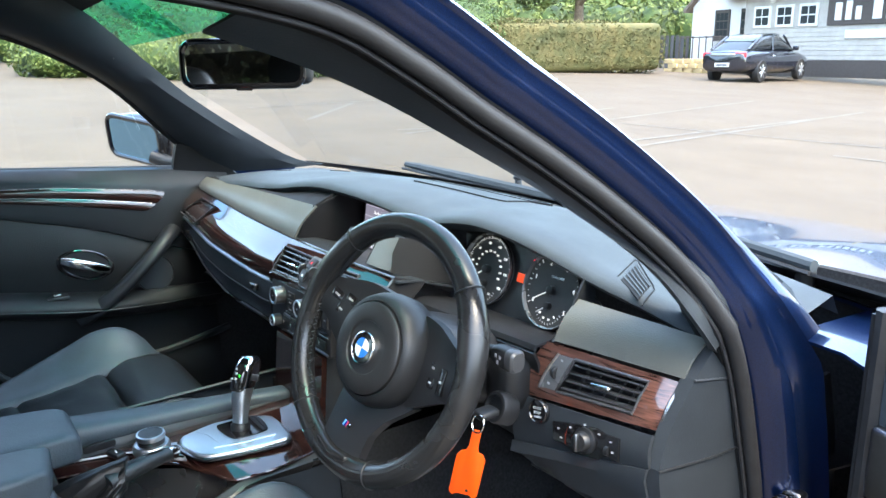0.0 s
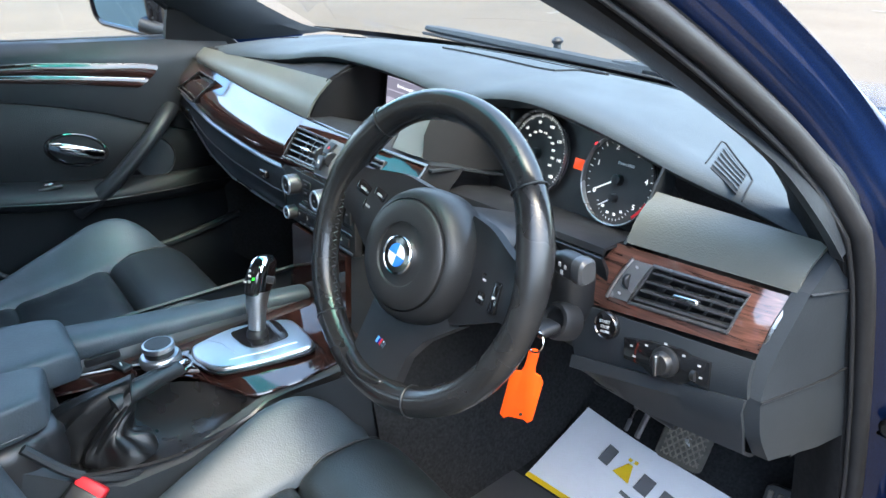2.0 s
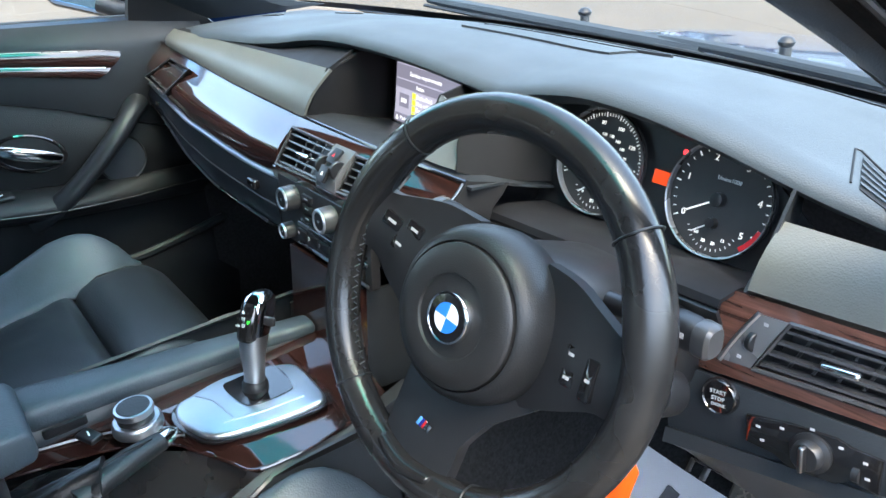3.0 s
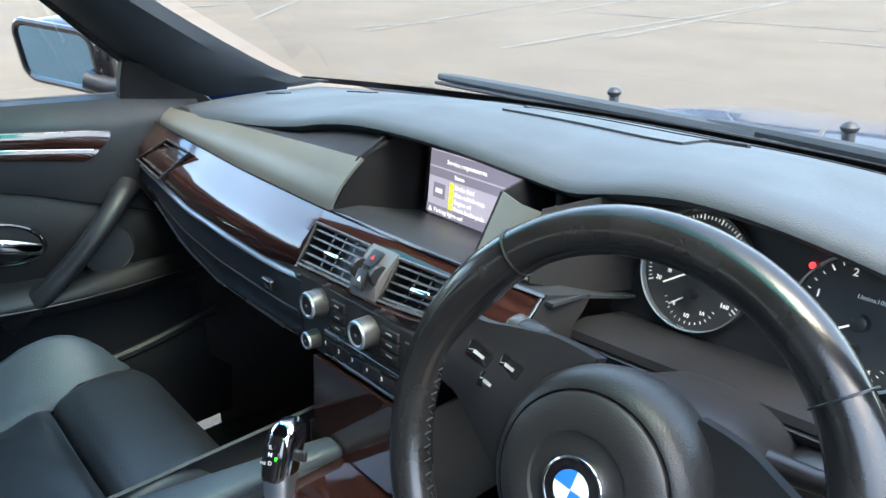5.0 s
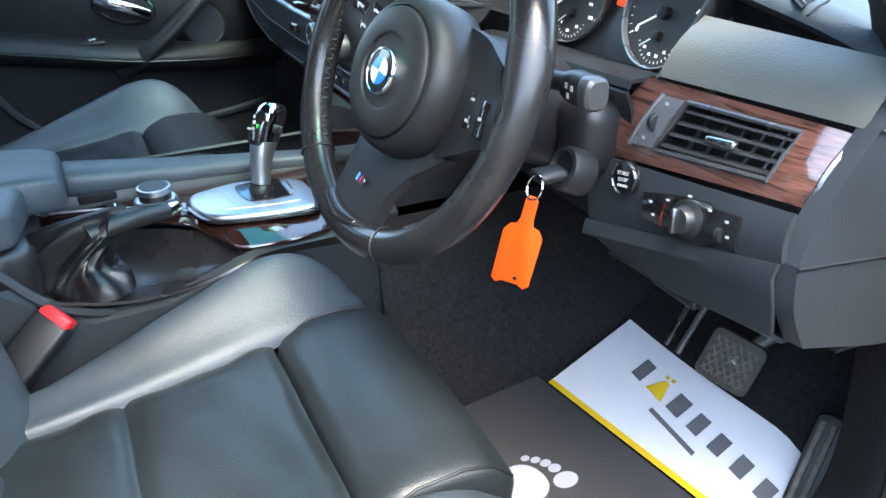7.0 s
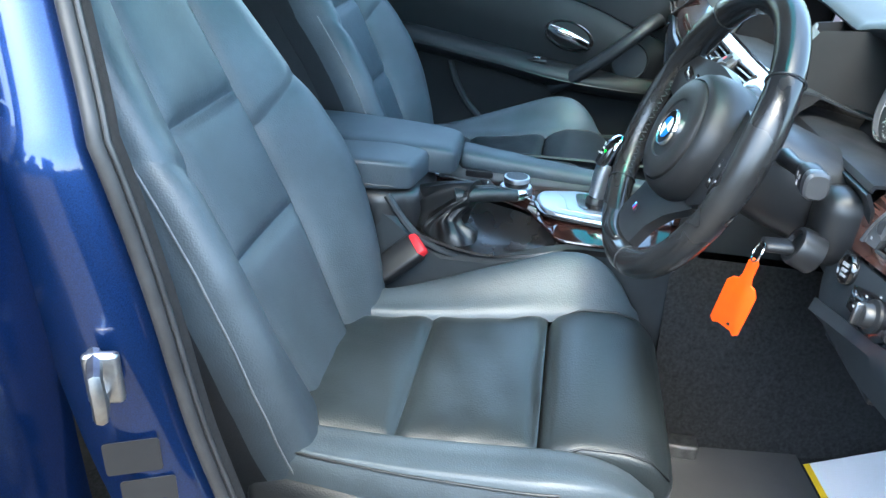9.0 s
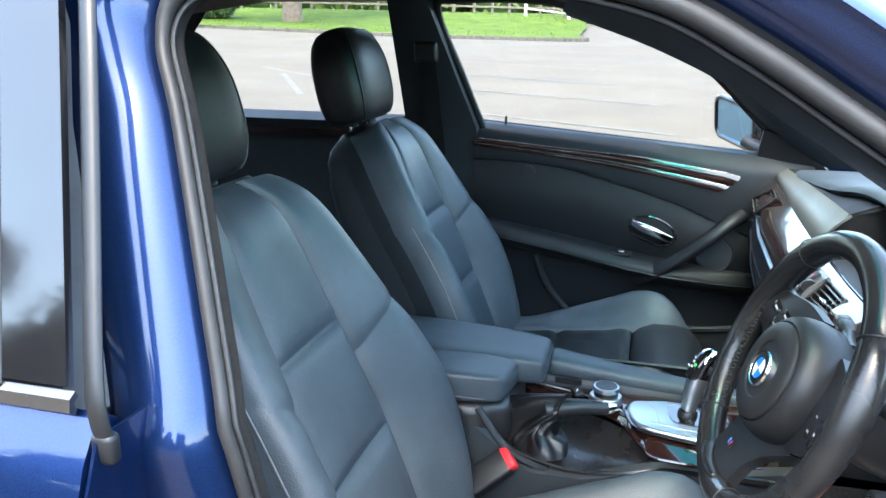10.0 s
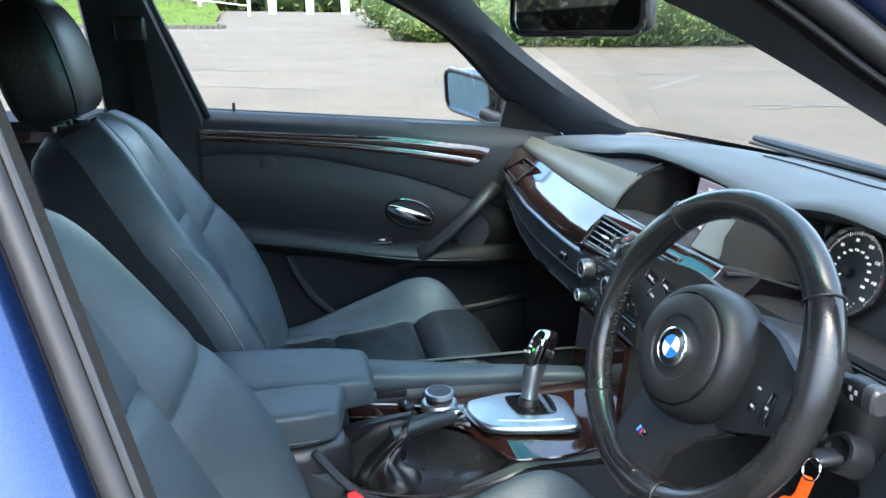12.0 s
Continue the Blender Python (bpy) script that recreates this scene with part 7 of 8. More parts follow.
# armrest
rows = []
for y in ys:
    z = arm_t(y)
    d = float(np.interp(y, [-0.60, -0.50, -0.2, -0.05, 0.12, 0.2], [0.034, 0.060, 0.068, 0.055, 0.020, 0.010]))
    rows.append([V(a_, y, b_) for a_, b_ in spline([(-0.756, z - 0.004), (-0.752, z + 0.005), (-0.750 + d * 0.5, z + 0.003), (-0.754 + d, z - 0.010), (-0.748 + d, z - 0.028), (-0.754 + d * 0.7, z - 0.050), (-0.760, z - 0.062)], 19)])
part("armrest", grid(rows, 0.004), DOORHIDE, pd, "padded black armrest")
part("armrest_seam", tube([(-0.747 + float(np.interp(y, [-0.60, -0.50, -0.2, -0.05, 0.12, 0.2], [0.034, 0.060, 0.068, 0.055, 0.020, 0.010])), y, arm_t(y) - 0.026) for y in ys], 0.0016, 5), PLASTIC, pd)
rows = [[(-0.765, y, arm_t(y) - 0.055), (-0.770, y, arm_t(y) - 0.15), (-0.765, y, 0.47), (-0.735, y, 0.40), (-0.74, y, 0.30)] for y in ys]
part("lower_panel", grid(rows, 0.004), DOORTRIM, pd, "dark lower door panel")
part("pocket_edge", tube([tuple(p) for p in spline([(-0.735, -0.42, 0.68), (-0.725, -0.395, 0.62), (-0.715, -0.35, 0.56), (-0.705, -0.27, 0.515), (-0.70, 0.0, 0.52), (-0.705, 0.2, 0.55)], 24)], 0.010, 8), DOORTRIM, pd)
# pull handle and release
part("grab_handle", tube([tuple(p) for p in spline([(-0.748, 0.088, 0.818), (-0.722, 0.066, 0.806), (-0.702, 0.020, 0.768), (-0.699, -0.04, 0.716), (-0.704, -0.100, 0.672), (-0.728, -0.150, 0.640)], 20)], [0.026, 0.024, 0.022, 0.021, 0.020, 0.0195, 0.019, 0.019, 0.019, 0.019, 0.019, 0.019, 0.019, 0.0195, 0.020, 0.021, 0.022, 0.023, 0.024, 0.025], 14, flat=0.8), DOORTRIM, pd, "slanting black grab handle")
rcm = basis((-0.7465, -0.121, 0.766), (0, 0.955, -0.295), (0, 0.295, 0.955)) @ Matrix.Diagonal((1, 0.56, 1, 1))
part("handle_recess", lathe([(0.066, -0.004), (0.065, 0.005), (0.061, 0.007), (0.056, 0.005), (0.050, 0.001), (0, 0.001)], rcm, 44), GLOSSBLACK, pd, "oval gloss black handle recess")
part("door_handle", pillow([(-0.738, -0.172, 0.785, 0.009, 0.007), (-0.729, -0.150, 0.778, 0.0125, 0.008), (-0.727, -0.110, 0.764, 0.0125, 0.008), (-0.732, -0.072, 0.748, 0.010, 0.006)], (0, 0.3, 0.95), (1, 0, 0), 2.6), CHROME, pd, "chrome inner door handle")
sp_ = part("door_speaker", lathe([(0.047, -0.004), (0.0465, 0.003), (0.040, 0.0042), (0.022, 0.0056), (0.006, 0.0062), (0, 0.0062)], basis((-0.7435, 0.036, 0.716), (0, 1, 0), (0, 0, 1)), 40), PILLAR, pd, "round black speaker grille")
part("speaker_rim", lathe([(0.0475, 0.002), (0.0465, 0.0055), (0.044, 0.0045), (0.043, 0.002)], basis((-0.7435, 0.036, 0.716), (0, 1, 0), (0, 0, 1)), 40), PLASTIC, sp_)
wsn = part("window_switch", rbox(0.030, 0.050, 0.008, 0.003, at(-0.715, -0.195, 0.706)), PLASTIC, pd)
part("switch_key", rbox(0.012, 0.018, 0.008, 0.003, at(-0.712, -0.195, 0.712)), SATIN_D, wsn)
part("lock_pin", lathe([(0.0038, 0), (0.0038, 0.026), (0.003, 0.030), (0, 0.031)], at(-0.785, -0.522, 1.013), 12), PLASTIC, pd, "black lock pin")
part("window_seal", tube([(-0.800, y, sill(y) + 0.002) for y in ys], 0.005, 8), RUBBER, pd)
part("mirror_corner", grid([[(-0.785, 0.30, 0.925), (-0.788, 0.20, 0.945), (-0.792, 0.115, 0.960)], [(-0.772, 0.225, 1.00), (-0.776, 0.17, 1.005), (-0.780, 0.12, 1.005)], [(-0.752, 0.135, 1.045), (-0.752, 0.13, 1.045), (-0.754, 0.122, 1.045)]], 0.02), PLASTIC, pd, "black mirror corner")
fr_ = spline([(px(1.005) + 0.004, -0.580, 1.005), (px(1.15) + 0.004, -0.625, 1.15), (px(1.31) + 0.004, -0.672, 1.315), (px(1.335) + 0.004, -0.60, 1.335), (px(1.33) + 0.004, -0.42, 1.332), (px(1.30) + 0.004, -0.26, 1.302), (px(1.25) + 0.004, -0.138, 1.253), (px(1.18) + 0.004, -0.025, 1.183), (px(1.057) + 0.004, 0.105, 1.060), (px(0.97) + 0.004, 0.20, 0.975)], 60)
part("window_frame", tube([tuple(p) for p in fr_], 0.011, 8), DOORTRIM, pd, "black window frame")

# exterior mirror on the passenger's side
om = thing("door_mirror", "blue-tinted passenger door mirror in a dark housing", "door mirror", (-0.94, 0.075, 1.033))
mm_ = basis((0, 0, 0), (0.865, 0.42, -0.12), (0.05, -0.16, 1.0))
part("mirror_glass", prism(closed_outline := rounded(0.180, 0.102, 0.026), 0.004, mm_ @ at(0, 0, 0.002)), MIRROR, om, "blue-tinted mirror glass")
part("mirror_rim", tube([mm_ @ V(x * 1.06, y * 1.09, 0.004) for x, y in closed_outline], 0.0075, 8, closed=True), GLOSSBLACK, om)
part("mirror_shell", pillow([(*(mm_ @ V(-0.088, 0, -0.022)), 0.046, 0.020), (*(mm_ @ V(-0.04, 0, -0.036)), 0.056, 0.034), (*(mm_ @ V(0.04, 0, -0.036)), 0.056, 0.034), (*(mm_ @ V(0.090, 0, -0.022)), 0.048, 0.022)], mm_.to_3x3() @ V(0, 1, 0), mm_.to_3x3() @ V(0, 0, 1), 3.0), GLOSSBLACK, om, "gloss black mirror shell")
part("mirror_arm", tube([V(0.07, 0.02, -0.04), V(0.10, 0.05, -0.055), V(0.145, 0.09, -0.06)], 0.018, 10), PLASTIC, om)

# interior mirror
im = thing("rear_view_mirror", "black rear-view mirror on the windscreen, turned to the driver", "rear-view mirror", (0.015, 0.012, 1.236))
m2 = basis((0, 0, 0), (0.60, 0.80, 0.0), (-0.02, 0.015, 1)) @ Matrix.Diagonal((0.86, 0.95, 1, 1))
io = rounded(0.222, 0.075, 0.020)
part("mirror_housing", pillow([(*(m2 @ V(-0.108, 0, -0.020)), 0.036, 0.020), (*(m2 @ V(-0.05, 0, -0.022)), 0.041, 0.024), (*(m2 @ V(0.05, 0, -0.022)), 0.040, 0.024), (*(m2 @ V(0.108, 0, -0.020)), 0.034, 0.020)], m2.to_3x3() @ V(0, 1, 0), m2.to_3x3() @ V(0, 0, 1), 3.6), PLASTIC, im)
part("mirror_glass", prism([(x * 0.93, y * 0.86) for x, y in io], 0.003, m2 @ at(0.0, 0, 0.002)), MIRROR_N, im, "clear mirror glass")
part("mirror_frame", tube([m2 @ V(x * 0.97, y * 0.95, 0.003) for x, y in io], 0.005, 8, closed=True), GLOSSBLACK, im)
part("mirror_button", rbox(0.030, 0.010, 0.008, 0.003, m2 @ at(-0.0, -0.038, 0.003)), PLASTIC, im)
part("mirror_stem", tube([m2 @ V(0, 0.01, -0.03), V(0.03, 0.075, 0.06), V(0.02, 0.10, 0.09)], 0.012, 8), PLASTIC, im)
part("sensor_cover", lathe([(0.040, 0), (0.038, 0.012), (0.024, 0.026), (0, 0.030)], basis((0.02, 0.125, 0.082), (1, 0, 0), (0, -0.62, 0.78)) @ pose(0, 0, 0, 180, 0, 0), 24), PLASTIC, im)

# ---- driver's door, swung open ----
dd = thing("driver_door", "open driver's door, its black inner trim facing the seat", "car door", (0.822, 0.372, 0.0))
DM = pose(0, 0, 0, 0, 0, 68)


def dpt(l, x, z):
    """l back along the door, x out from its inner face, z up."""
    return DM @ V(x, -l, z)


rows = [[dpt(l, 0.012 + (o - 0.012) * min(1.0, l / 0.16), z) for z, o in ((0.36, 0.02), (0.42, -0.005), (0.56, -0.012), (0.62, -0.03), (0.66, -0.055), (0.70, -0.050), (0.715, -0.02), (0.84, -0.006), (0.94, -0.012), (0.97, 0.01))] for l in np.linspace(0.0, 1.02, 24)]
part("inner_trim", grid(rows, 0.03), SOFT, dd, "black inner door trim")
rows = [[dpt(l, 0.105 + 0.03 * math.sin(math.pi * (z - 0.3) / 0.7), z) for z in np.linspace(0.30, 0.975, 10)] for l in np.linspace(0.0, 1.04, 10)]
part("outer_skin", grid(rows, 0.004), PAINT, dd, "blue outer skin")
rows = [[dpt(0.01, x, z) for x in (0.0, 0.04, 0.09, 0.12)] for z in np.linspace(0.32, 0.975, 8)]
part("hinge_edge", grid(rows, 0.004), PLASTIC, dd, "black door edge")
part("edge_seal", tube([dpt(0.015, 0.012, z) for z in np.linspace(0.34, 0.98, 10)], 0.012, 8), RUBBER, dd)
part("hinge", rbox(0.05, 0.030, 0.075, 0.008, at(-0.014, 0.018, 0.645)), STEEL, dd)
part("hinge", rbox(0.05, 0.035, 0.09, 0.008, at(-0.014, 0.018, 0.46)), PAINT, dd)
part("latch_rod_cover", rbox(0.03, 0.05, 0.11, 0.008, DM @ at(0.012, -0.05, 0.80)), SATIN_D, dd)
part("window_glass", grid([[dpt(l, 0.05 - 0.3 * (z - 0.97), z) for z in (0.97, 1.0)] for l in (0.3, 1.0)]), GLASS, dd)

# ---- floor mat, paper cover ----
pmat = thing("paper_floor_mat", "white and dark grey printed paper mat with footprints", "paper mat")


def floor_z(y):
    return float(np.interp(y, [-0.7, 0.0, 0.30, 0.44, 0.58, 0.70], [0.27, 0.272, 0.275, 0.300, 0.385, 0.50]))


PO = V(0.211, 0.333, 0)  # left end of the printed line
PX = V(0.995, 0.100, 0)
PY = V(-0.100, 0.995, 0)


def mat_pt(u, v, rise=0.0):
    """u along the printed line, v towards the pedals."""
    p = PO + PX * u + PY * v
    z = 0.287 + (0.35 * (p.y - 0.33) if p.y > 0.33 else 0.0)
    z += 0.9 * max(0.0, u - 0.36) ** 2 * max(0.0, v + 0.05) * 20 + 0.004 * math.sin(14 * u + 3) * max(0, v) * 6
    return V(p.x, p.y, max(z, floor_z(p.y) + 0.004) + rise)


def mat_top(u):
    return 0.175 - 0.09 * u - 3.2 * max(0.0, u - 0.30) ** 2 - 90.0 * max(0.0, u - 0.36) ** 2.2


part("white_half", grid([[mat_pt(u - 0.02 * (1 - w) * (u > 0.3) * (u - 0.3) / 0.09, 0.012 + (mat_top(u) - 0.012) * w) for w in np.linspace(0, 1, 11)] for u in [*np.linspace(-0.004, 0.35, 16), 0.36, 0.368, 0.376, 0.383, 0.388]], 0.0008), PAPER, pmat, "white printed half, curling at the edge")
part("grey_half", grid([[mat_pt(u, v) for v in np.linspace(-0.36, 0.0, 12)] for u in np.linspace(-0.03, 0.43, 18)], 0.0008), PAPER_G, pmat, "dark grey printed half")
part("yellow_line", grid([[mat_pt(u, v, 0.0006) for v in (0.003, 0.007, 0.012)] for u in np.linspace(-0.004, 0.375, 18)], 0.0006), YELLOW, pmat, "yellow dividing line")


def mat_shape(pts, mt, nm, u0, v0, s=1.0, rise=0.0035):
    """A flat printed shape lying on the mat."""
    out = [mat_pt(u0 + x * s, v0 + y * s, rise) for x, y in pts]
    b_ = bmesh.new()
    f_ = b_.faces.new([b_.verts.new(p) for p in out])
    bmesh.ops.triangulate(b_, faces=[f_])
    bmesh.ops.recalc_face_normals(b_, faces=b_.faces)
    if b_.faces[:][0].normal.z < 0:
        bmesh.ops.reverse_faces(b_, faces=b_.faces)
    part(nm, b_, mt, pmat, done=True)


# the printed name, as plain blocks of its letters' sizes
for k in range(7):
    u0 = 0.094 + 0.0440 * k
    v0, sl = 0.112 - 0.19 * (u0 - 0.094), -0.19
    w, h = (0.0115 if k not in (2,) else 0.014), 0.0175 - 0.0007 * k
    box_ = [(-w, -h - sl * w), (w, -h + sl * w), (w, h + sl * w), (-w, h - sl * w)]
    if k == 1:
        mat_shape([(-0.019, -h - sl * 0.019), (0.019, -h + sl * 0.019), (0.005, 0.012), (-0.005, 0.013)], YELLOW, "yellow_shape", u0, v0)
        for x in (-0.006, 0.006):
            mat_shape([(x - 0.0035, 0.017), (x + 0.0035, 0.0165), (x + 0.0035, 0.0225), (x - 0.0035, 0.023)], YELLOW, "yellow_dot", u0, v0)
    else:
        mat_shape(box_, INK, "printed_bar", u0, v0)
mat_shape([(-0.050, 0.0135), (0.050, -0.0055), (0.050, 0.0015), (-0.050, 0.0205)], INK, "small_printed_bar", 0.205, 0.048)
FOOT = [(0.000, 0.062), (0.016, 0.058), (0.027, 0.046), (0.030, 0.030), (0.025, 0.008), (0.018, -0.015), (0.018, -0.045), (0.022, -0.075), (0.014, -0.100), (0.0, -0.108), (-0.014, -0.100), (-0.022, -0.075), (-0.024, -0.045), (-0.027, -0.010), (-0.031, 0.020), (-0.030, 0.044), (-0.018, 0.058)]
TOES = [(0.021, 0.079, 0.0125, 0.0165), (-0.001, 0.080, 0.0070, 0.0085), (-0.0135, 0.076, 0.0060, 0.0075), (-0.0245, 0.069, 0.0052, 0.0068), (-0.0335, 0.060, 0.0046, 0.0060)]
for u0, v0, sg in ((0.153, -0.205, 1), (0.269, -0.208, -1)):
    mat_shape([(sg * x, y) for x, y in spline(FOOT + FOOT[:1], 49)[:-1]], PRINTPALE, "footprint", u0, v0, 1.15)
    for cx_, cy_, rx_, ry_ in TOES:
        mat_shape([(sg * cx_ + rx_ * math.cos(t), cy_ + ry_ * math.sin(t)) for t in np.linspace(0, 2 * math.pi, 17)[:-1]], PRINTPALE, "toe_print", u0, v0, 1.15)
pm2 = thing("paper_floor_mat", "paper mat in the passenger's footwell with a yellow line", "paper mat")
part("white_half", grid([[(x, y, floor_z(y) + 0.012) for y in np.linspace(0.31, 0.42, 4)] for x in (-0.50, -0.38, -0.2)], 0.0008), PAPER, pm2)
part("yellow_line", grid([[(x, y, floor_z(y) + 0.012) for y in (0.296, 0.308)] for x in (-0.50, -0.2)], 0.0008), YELLOW, pm2)
part("grey_half", grid([[(x, y, floor_z(y) + 0.012) for y in (0.0, 0.294)] for x in (-0.50, -0.2)], 0.0008), PAPER_G, pm2)


# ---- outside ----
def ground_z(x, y):
    """The car park falls gently; it levels out far off."""
    r = math.hypot(x, y)
    k = 1.0 if r < 45 else 45 / r + (1 - 45 / r) * 0.35
    return (-0.0395 * x - 0.0237 * y) * k - 0.005


ASPHALT = mat("worn_pale_tarmac", (0.0770, 0.0590, 0.0395), 0.9, var=0.06, scale=0.9, bump=0.5, bscale=60.0, col2=(0.0950, 0.0735, 0.0500))
GRASS = mat("mown_grass", (0.052, 0.085, 0.0065), 0.9, var=0.2, scale=1.2, bump=0.8, bscale=40.0, col2=(0.078, 0.115, 0.0105), spec=0.15)
PAINTLINE = mat("worn_white_line_paint", (0.100, 0.088, 0.070), 0.8, var=0.25, scale=6.0)
KERB = mat("concrete_kerb", (0.085, 0.075, 0.062), 0.9, var=0.2, scale=4.0, bump=0.3, bscale=60.0)
HEDGE = mat("hedge_leaves", (0.0680, 0.0800, 0.0200), 0.7, var=0.3, scale=2.0, col2=(0.1200, 0.1000, 0.0320))
BUSH = mat("shrub_leaves", (0.0520, 0.0840, 0.0160), 0.65, var=0.3, scale=0.8, col2=(0.1320, 0.1720, 0.0360))
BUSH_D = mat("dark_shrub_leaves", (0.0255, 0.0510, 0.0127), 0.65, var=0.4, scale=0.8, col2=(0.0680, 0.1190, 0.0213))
LEAF_B = mat("brown_green_leaves", (0.040, 0.036, 0.014), 0.7, var=0.4, scale=0.8, col2=(0.085, 0.070, 0.026))
# dark brown that paints the shade inside the dense crowns
CROWN_SHADE = mat("painted_crown_shade", (0.030, 0.023, 0.015), 0.9, var=0.3, scale=3.0)
BARK = mat("tree_bark", (0.14, 0.10, 0.07), 0.9, var=0.35, scale=6.0, bump=0.8, bscale=14.0)
RAILWOOD = mat("weathered_fence_wood", (0.13, 0.11, 0.085), 0.85, var=0.25, scale=6.0)
WHITEPAINT = mat("white_painted_render", (0.6240, 0.6160, 0.6000), 0.7, var=0.05, scale=2.0)
WHITEPOST = mat("white_painted_post", (0.5920, 0.5920, 0.5600), 0.6, var=0.06)
BOARD = mat("grey_weatherboard", (0.36, 0.335, 0.30), 0.75, var=0.1, scale=3.0)
BOARD_D = mat("dark_plinth_paint", (0.06, 0.05, 0.045), 0.8, var=0.15)
ROOFT = mat("brown_roof_tiles", (0.20, 0.16, 0.14), 0.85, var=0.25, scale=3.0, bump=0.5, bscale=10.0)
WINGLASS = mat("dark_window_glass", (0.03, 0.035, 0.04), 0.08, var=0.1)
BRICKY = mat("yellow_stone_wall", (0.42, 0.32, 0.17), 0.85, var=0.2, scale=2.0)
FENCE = mat("dark_board_fence", (0.075, 0.075, 0.08), 0.85, var=0.2)

ring_r = [0.0, 1, 2, 3.5, 5, 7, 10, 14, 19, 25, 33, 45, 65, 100, 180, 400, 900, 2500]
bm = bmesh.new()
prev = None
for r in ring_r[1:]:
    cur = [bm.verts.new((r * math.cos(a), r * math.sin(a), ground_z(r * math.cos(a), r * math.sin(a)))) for a in np.linspace(0, 2 * math.pi, 73)[:-1]]
    if prev is None:
        bm.faces.new(cur)
    else:
        for i in range(72):
            bm.faces.new((prev[i], prev[(i + 1) % 72], cur[(i + 1) % 72], cur[i]))
    prev = cur
tagged(part("ground", bm, ASPHALT), "pale worn tarmac of a wide car park", "ground", kind="structure")


def strip(a, b, w, rise=0.006, n=10):
    """A flat band on the ground from a to b."""
    a, b = V(*a, 0), V(*b, 0)
    d = (b - a).normalized()
    s_ = V(-d.y, d.x, 0) * w / 2
    rows = []
    for u in np.linspace(0, 1, n):
        p = a.lerp(b, u)
        rows.append([(q.x, q.y, ground_z(q.x, q.y) + rise) for q in (p - s_, p + s_)])
    return grid(rows)


for a, b in (((-5.2, 7.1), (-6.6, 15.6)), ((-7.4, 8.4), (-9.2, 15.8)), ((-7.2, 9.0), (-2.5, 10.6)), ((-7.4, 5.1), (-9.1, 11.0)), ((-5.4, 5.5), (-6.3, 13.6)), ((-9.3, 4.6), (-11.5, 6.6)), ((-11.3, 4.5), (-12.4, 10.0)), ((-17.0, 9.2), (-14.6, 9.0)), ((-7.8, 5.2), (-7.6, 6.6)), ((-7.76, -2.3), (-7.0, 0.1)), ((-10.2, -3.4), (-9.4, 0.0)), ((-12.6, -4.6), (-11.8, -0.6)), ((-11.0, -6.3), (-8.5, -4.8)), ((-12.0, -7.2), (-9.6, -4.0)), ((-15.5, -6.0), (-14.5, -1.0)), ((-3.6, 8.8), (-0.5, 9.4))):
    tagged(part("parking_line", strip(a, b, 0.09), PAINTLINE), "worn white painted parking line on the tarmac", "road marking", "parking lines", "structure")

# grass bank with its kerb on the passenger's side
kerb_line = [(-26.0, -40.0), (-25.9, -22.0), (-25.3, -14.2), (-24.3, -9.0), (-24.6, -5.2), (-25.2, -2.6), (-27.2, -2.9), (-36, -3.4), (-60, -6)]


def bank_z(x, y):
    """The grass climbs a low bank towards the fence."""
    return ground_z(x, y) + 0.42 * smooth(clamp((-30.5 - x) / 7.5)) * smooth(clamp((-2.4 - y) / 3.0))


rows = []
for back in (0.0, 0.6, 1.5, 3, 4.5, 6, 7, 8, 9, 10, 11, 12, 13, 14, 16, 20, 30, 60):
    row = []
    for y0 in np.linspace(-40.0, -2.6, 60):
        x = float(np.interp(y0, [p[1] for p in kerb_line[:6]], [p[0] for p in kerb_line[:6]])) - back
        y = min(y0, float(np.interp(-x, [25.2, 27.2, 36, 60], [-2.6, -2.9, -3.4, -6.0])))
        row.append((x, y, bank_z(x, y) + 0.11))
    rows.append(row)
tagged(part("lawn", grid(rows), GRASS), "bright green mown grass bank", "lawn", kind="structure")
kb = thing("kerb", "weathered concrete kerb along the grass", "kerb", kind="structure")
kl = spline(kerb_line[:7], 70)
for a, c in zip(kl, kl[1:]):
    d = Vector((*(c - a), 0))
    m = basis((*(a + c) / 2, ground_z(*((a + c) / 2)) + 0.05), d, (-d.y, d.x, 0))
    part("kerb_stone", rbox(d.length - 0.02, 0.15, 0.14, 0.015, m, 1), KERB, kb)
rng = random.Random(4)
tufts = []
for k in range(5200):
    x, y = rng.uniform(-42, -24.4), rng.uniform(-30, -3.2)
    z = bank_z(x, y) + 0.10
    h, w = rng.uniform(0.02, 0.05), rng.uniform(0.02, 0.06)
    a = rng.uniform(0, math.pi)
    tufts.append((x, y, z, h, w, a))
vs, fs = [], []
for x, y, z, h, w, a in tufts:
    i = len(vs)
    c, s_ = math.cos(a) * w, math.sin(a) * w
    vs += [(x - c, y - s_, z), (x + c, y + s_, z), (x + 0.3 * c, y + 0.2 * s_, z + h)]
    fs.append((i, i + 1, i + 2))
me = bpy.data.meshes.new("grass")
me.from_pydata(vs, [], fs)
me.materials.append(GRASS)
tagged(new("grass", me), "tufts of short green grass", "grass", kind="stuff")


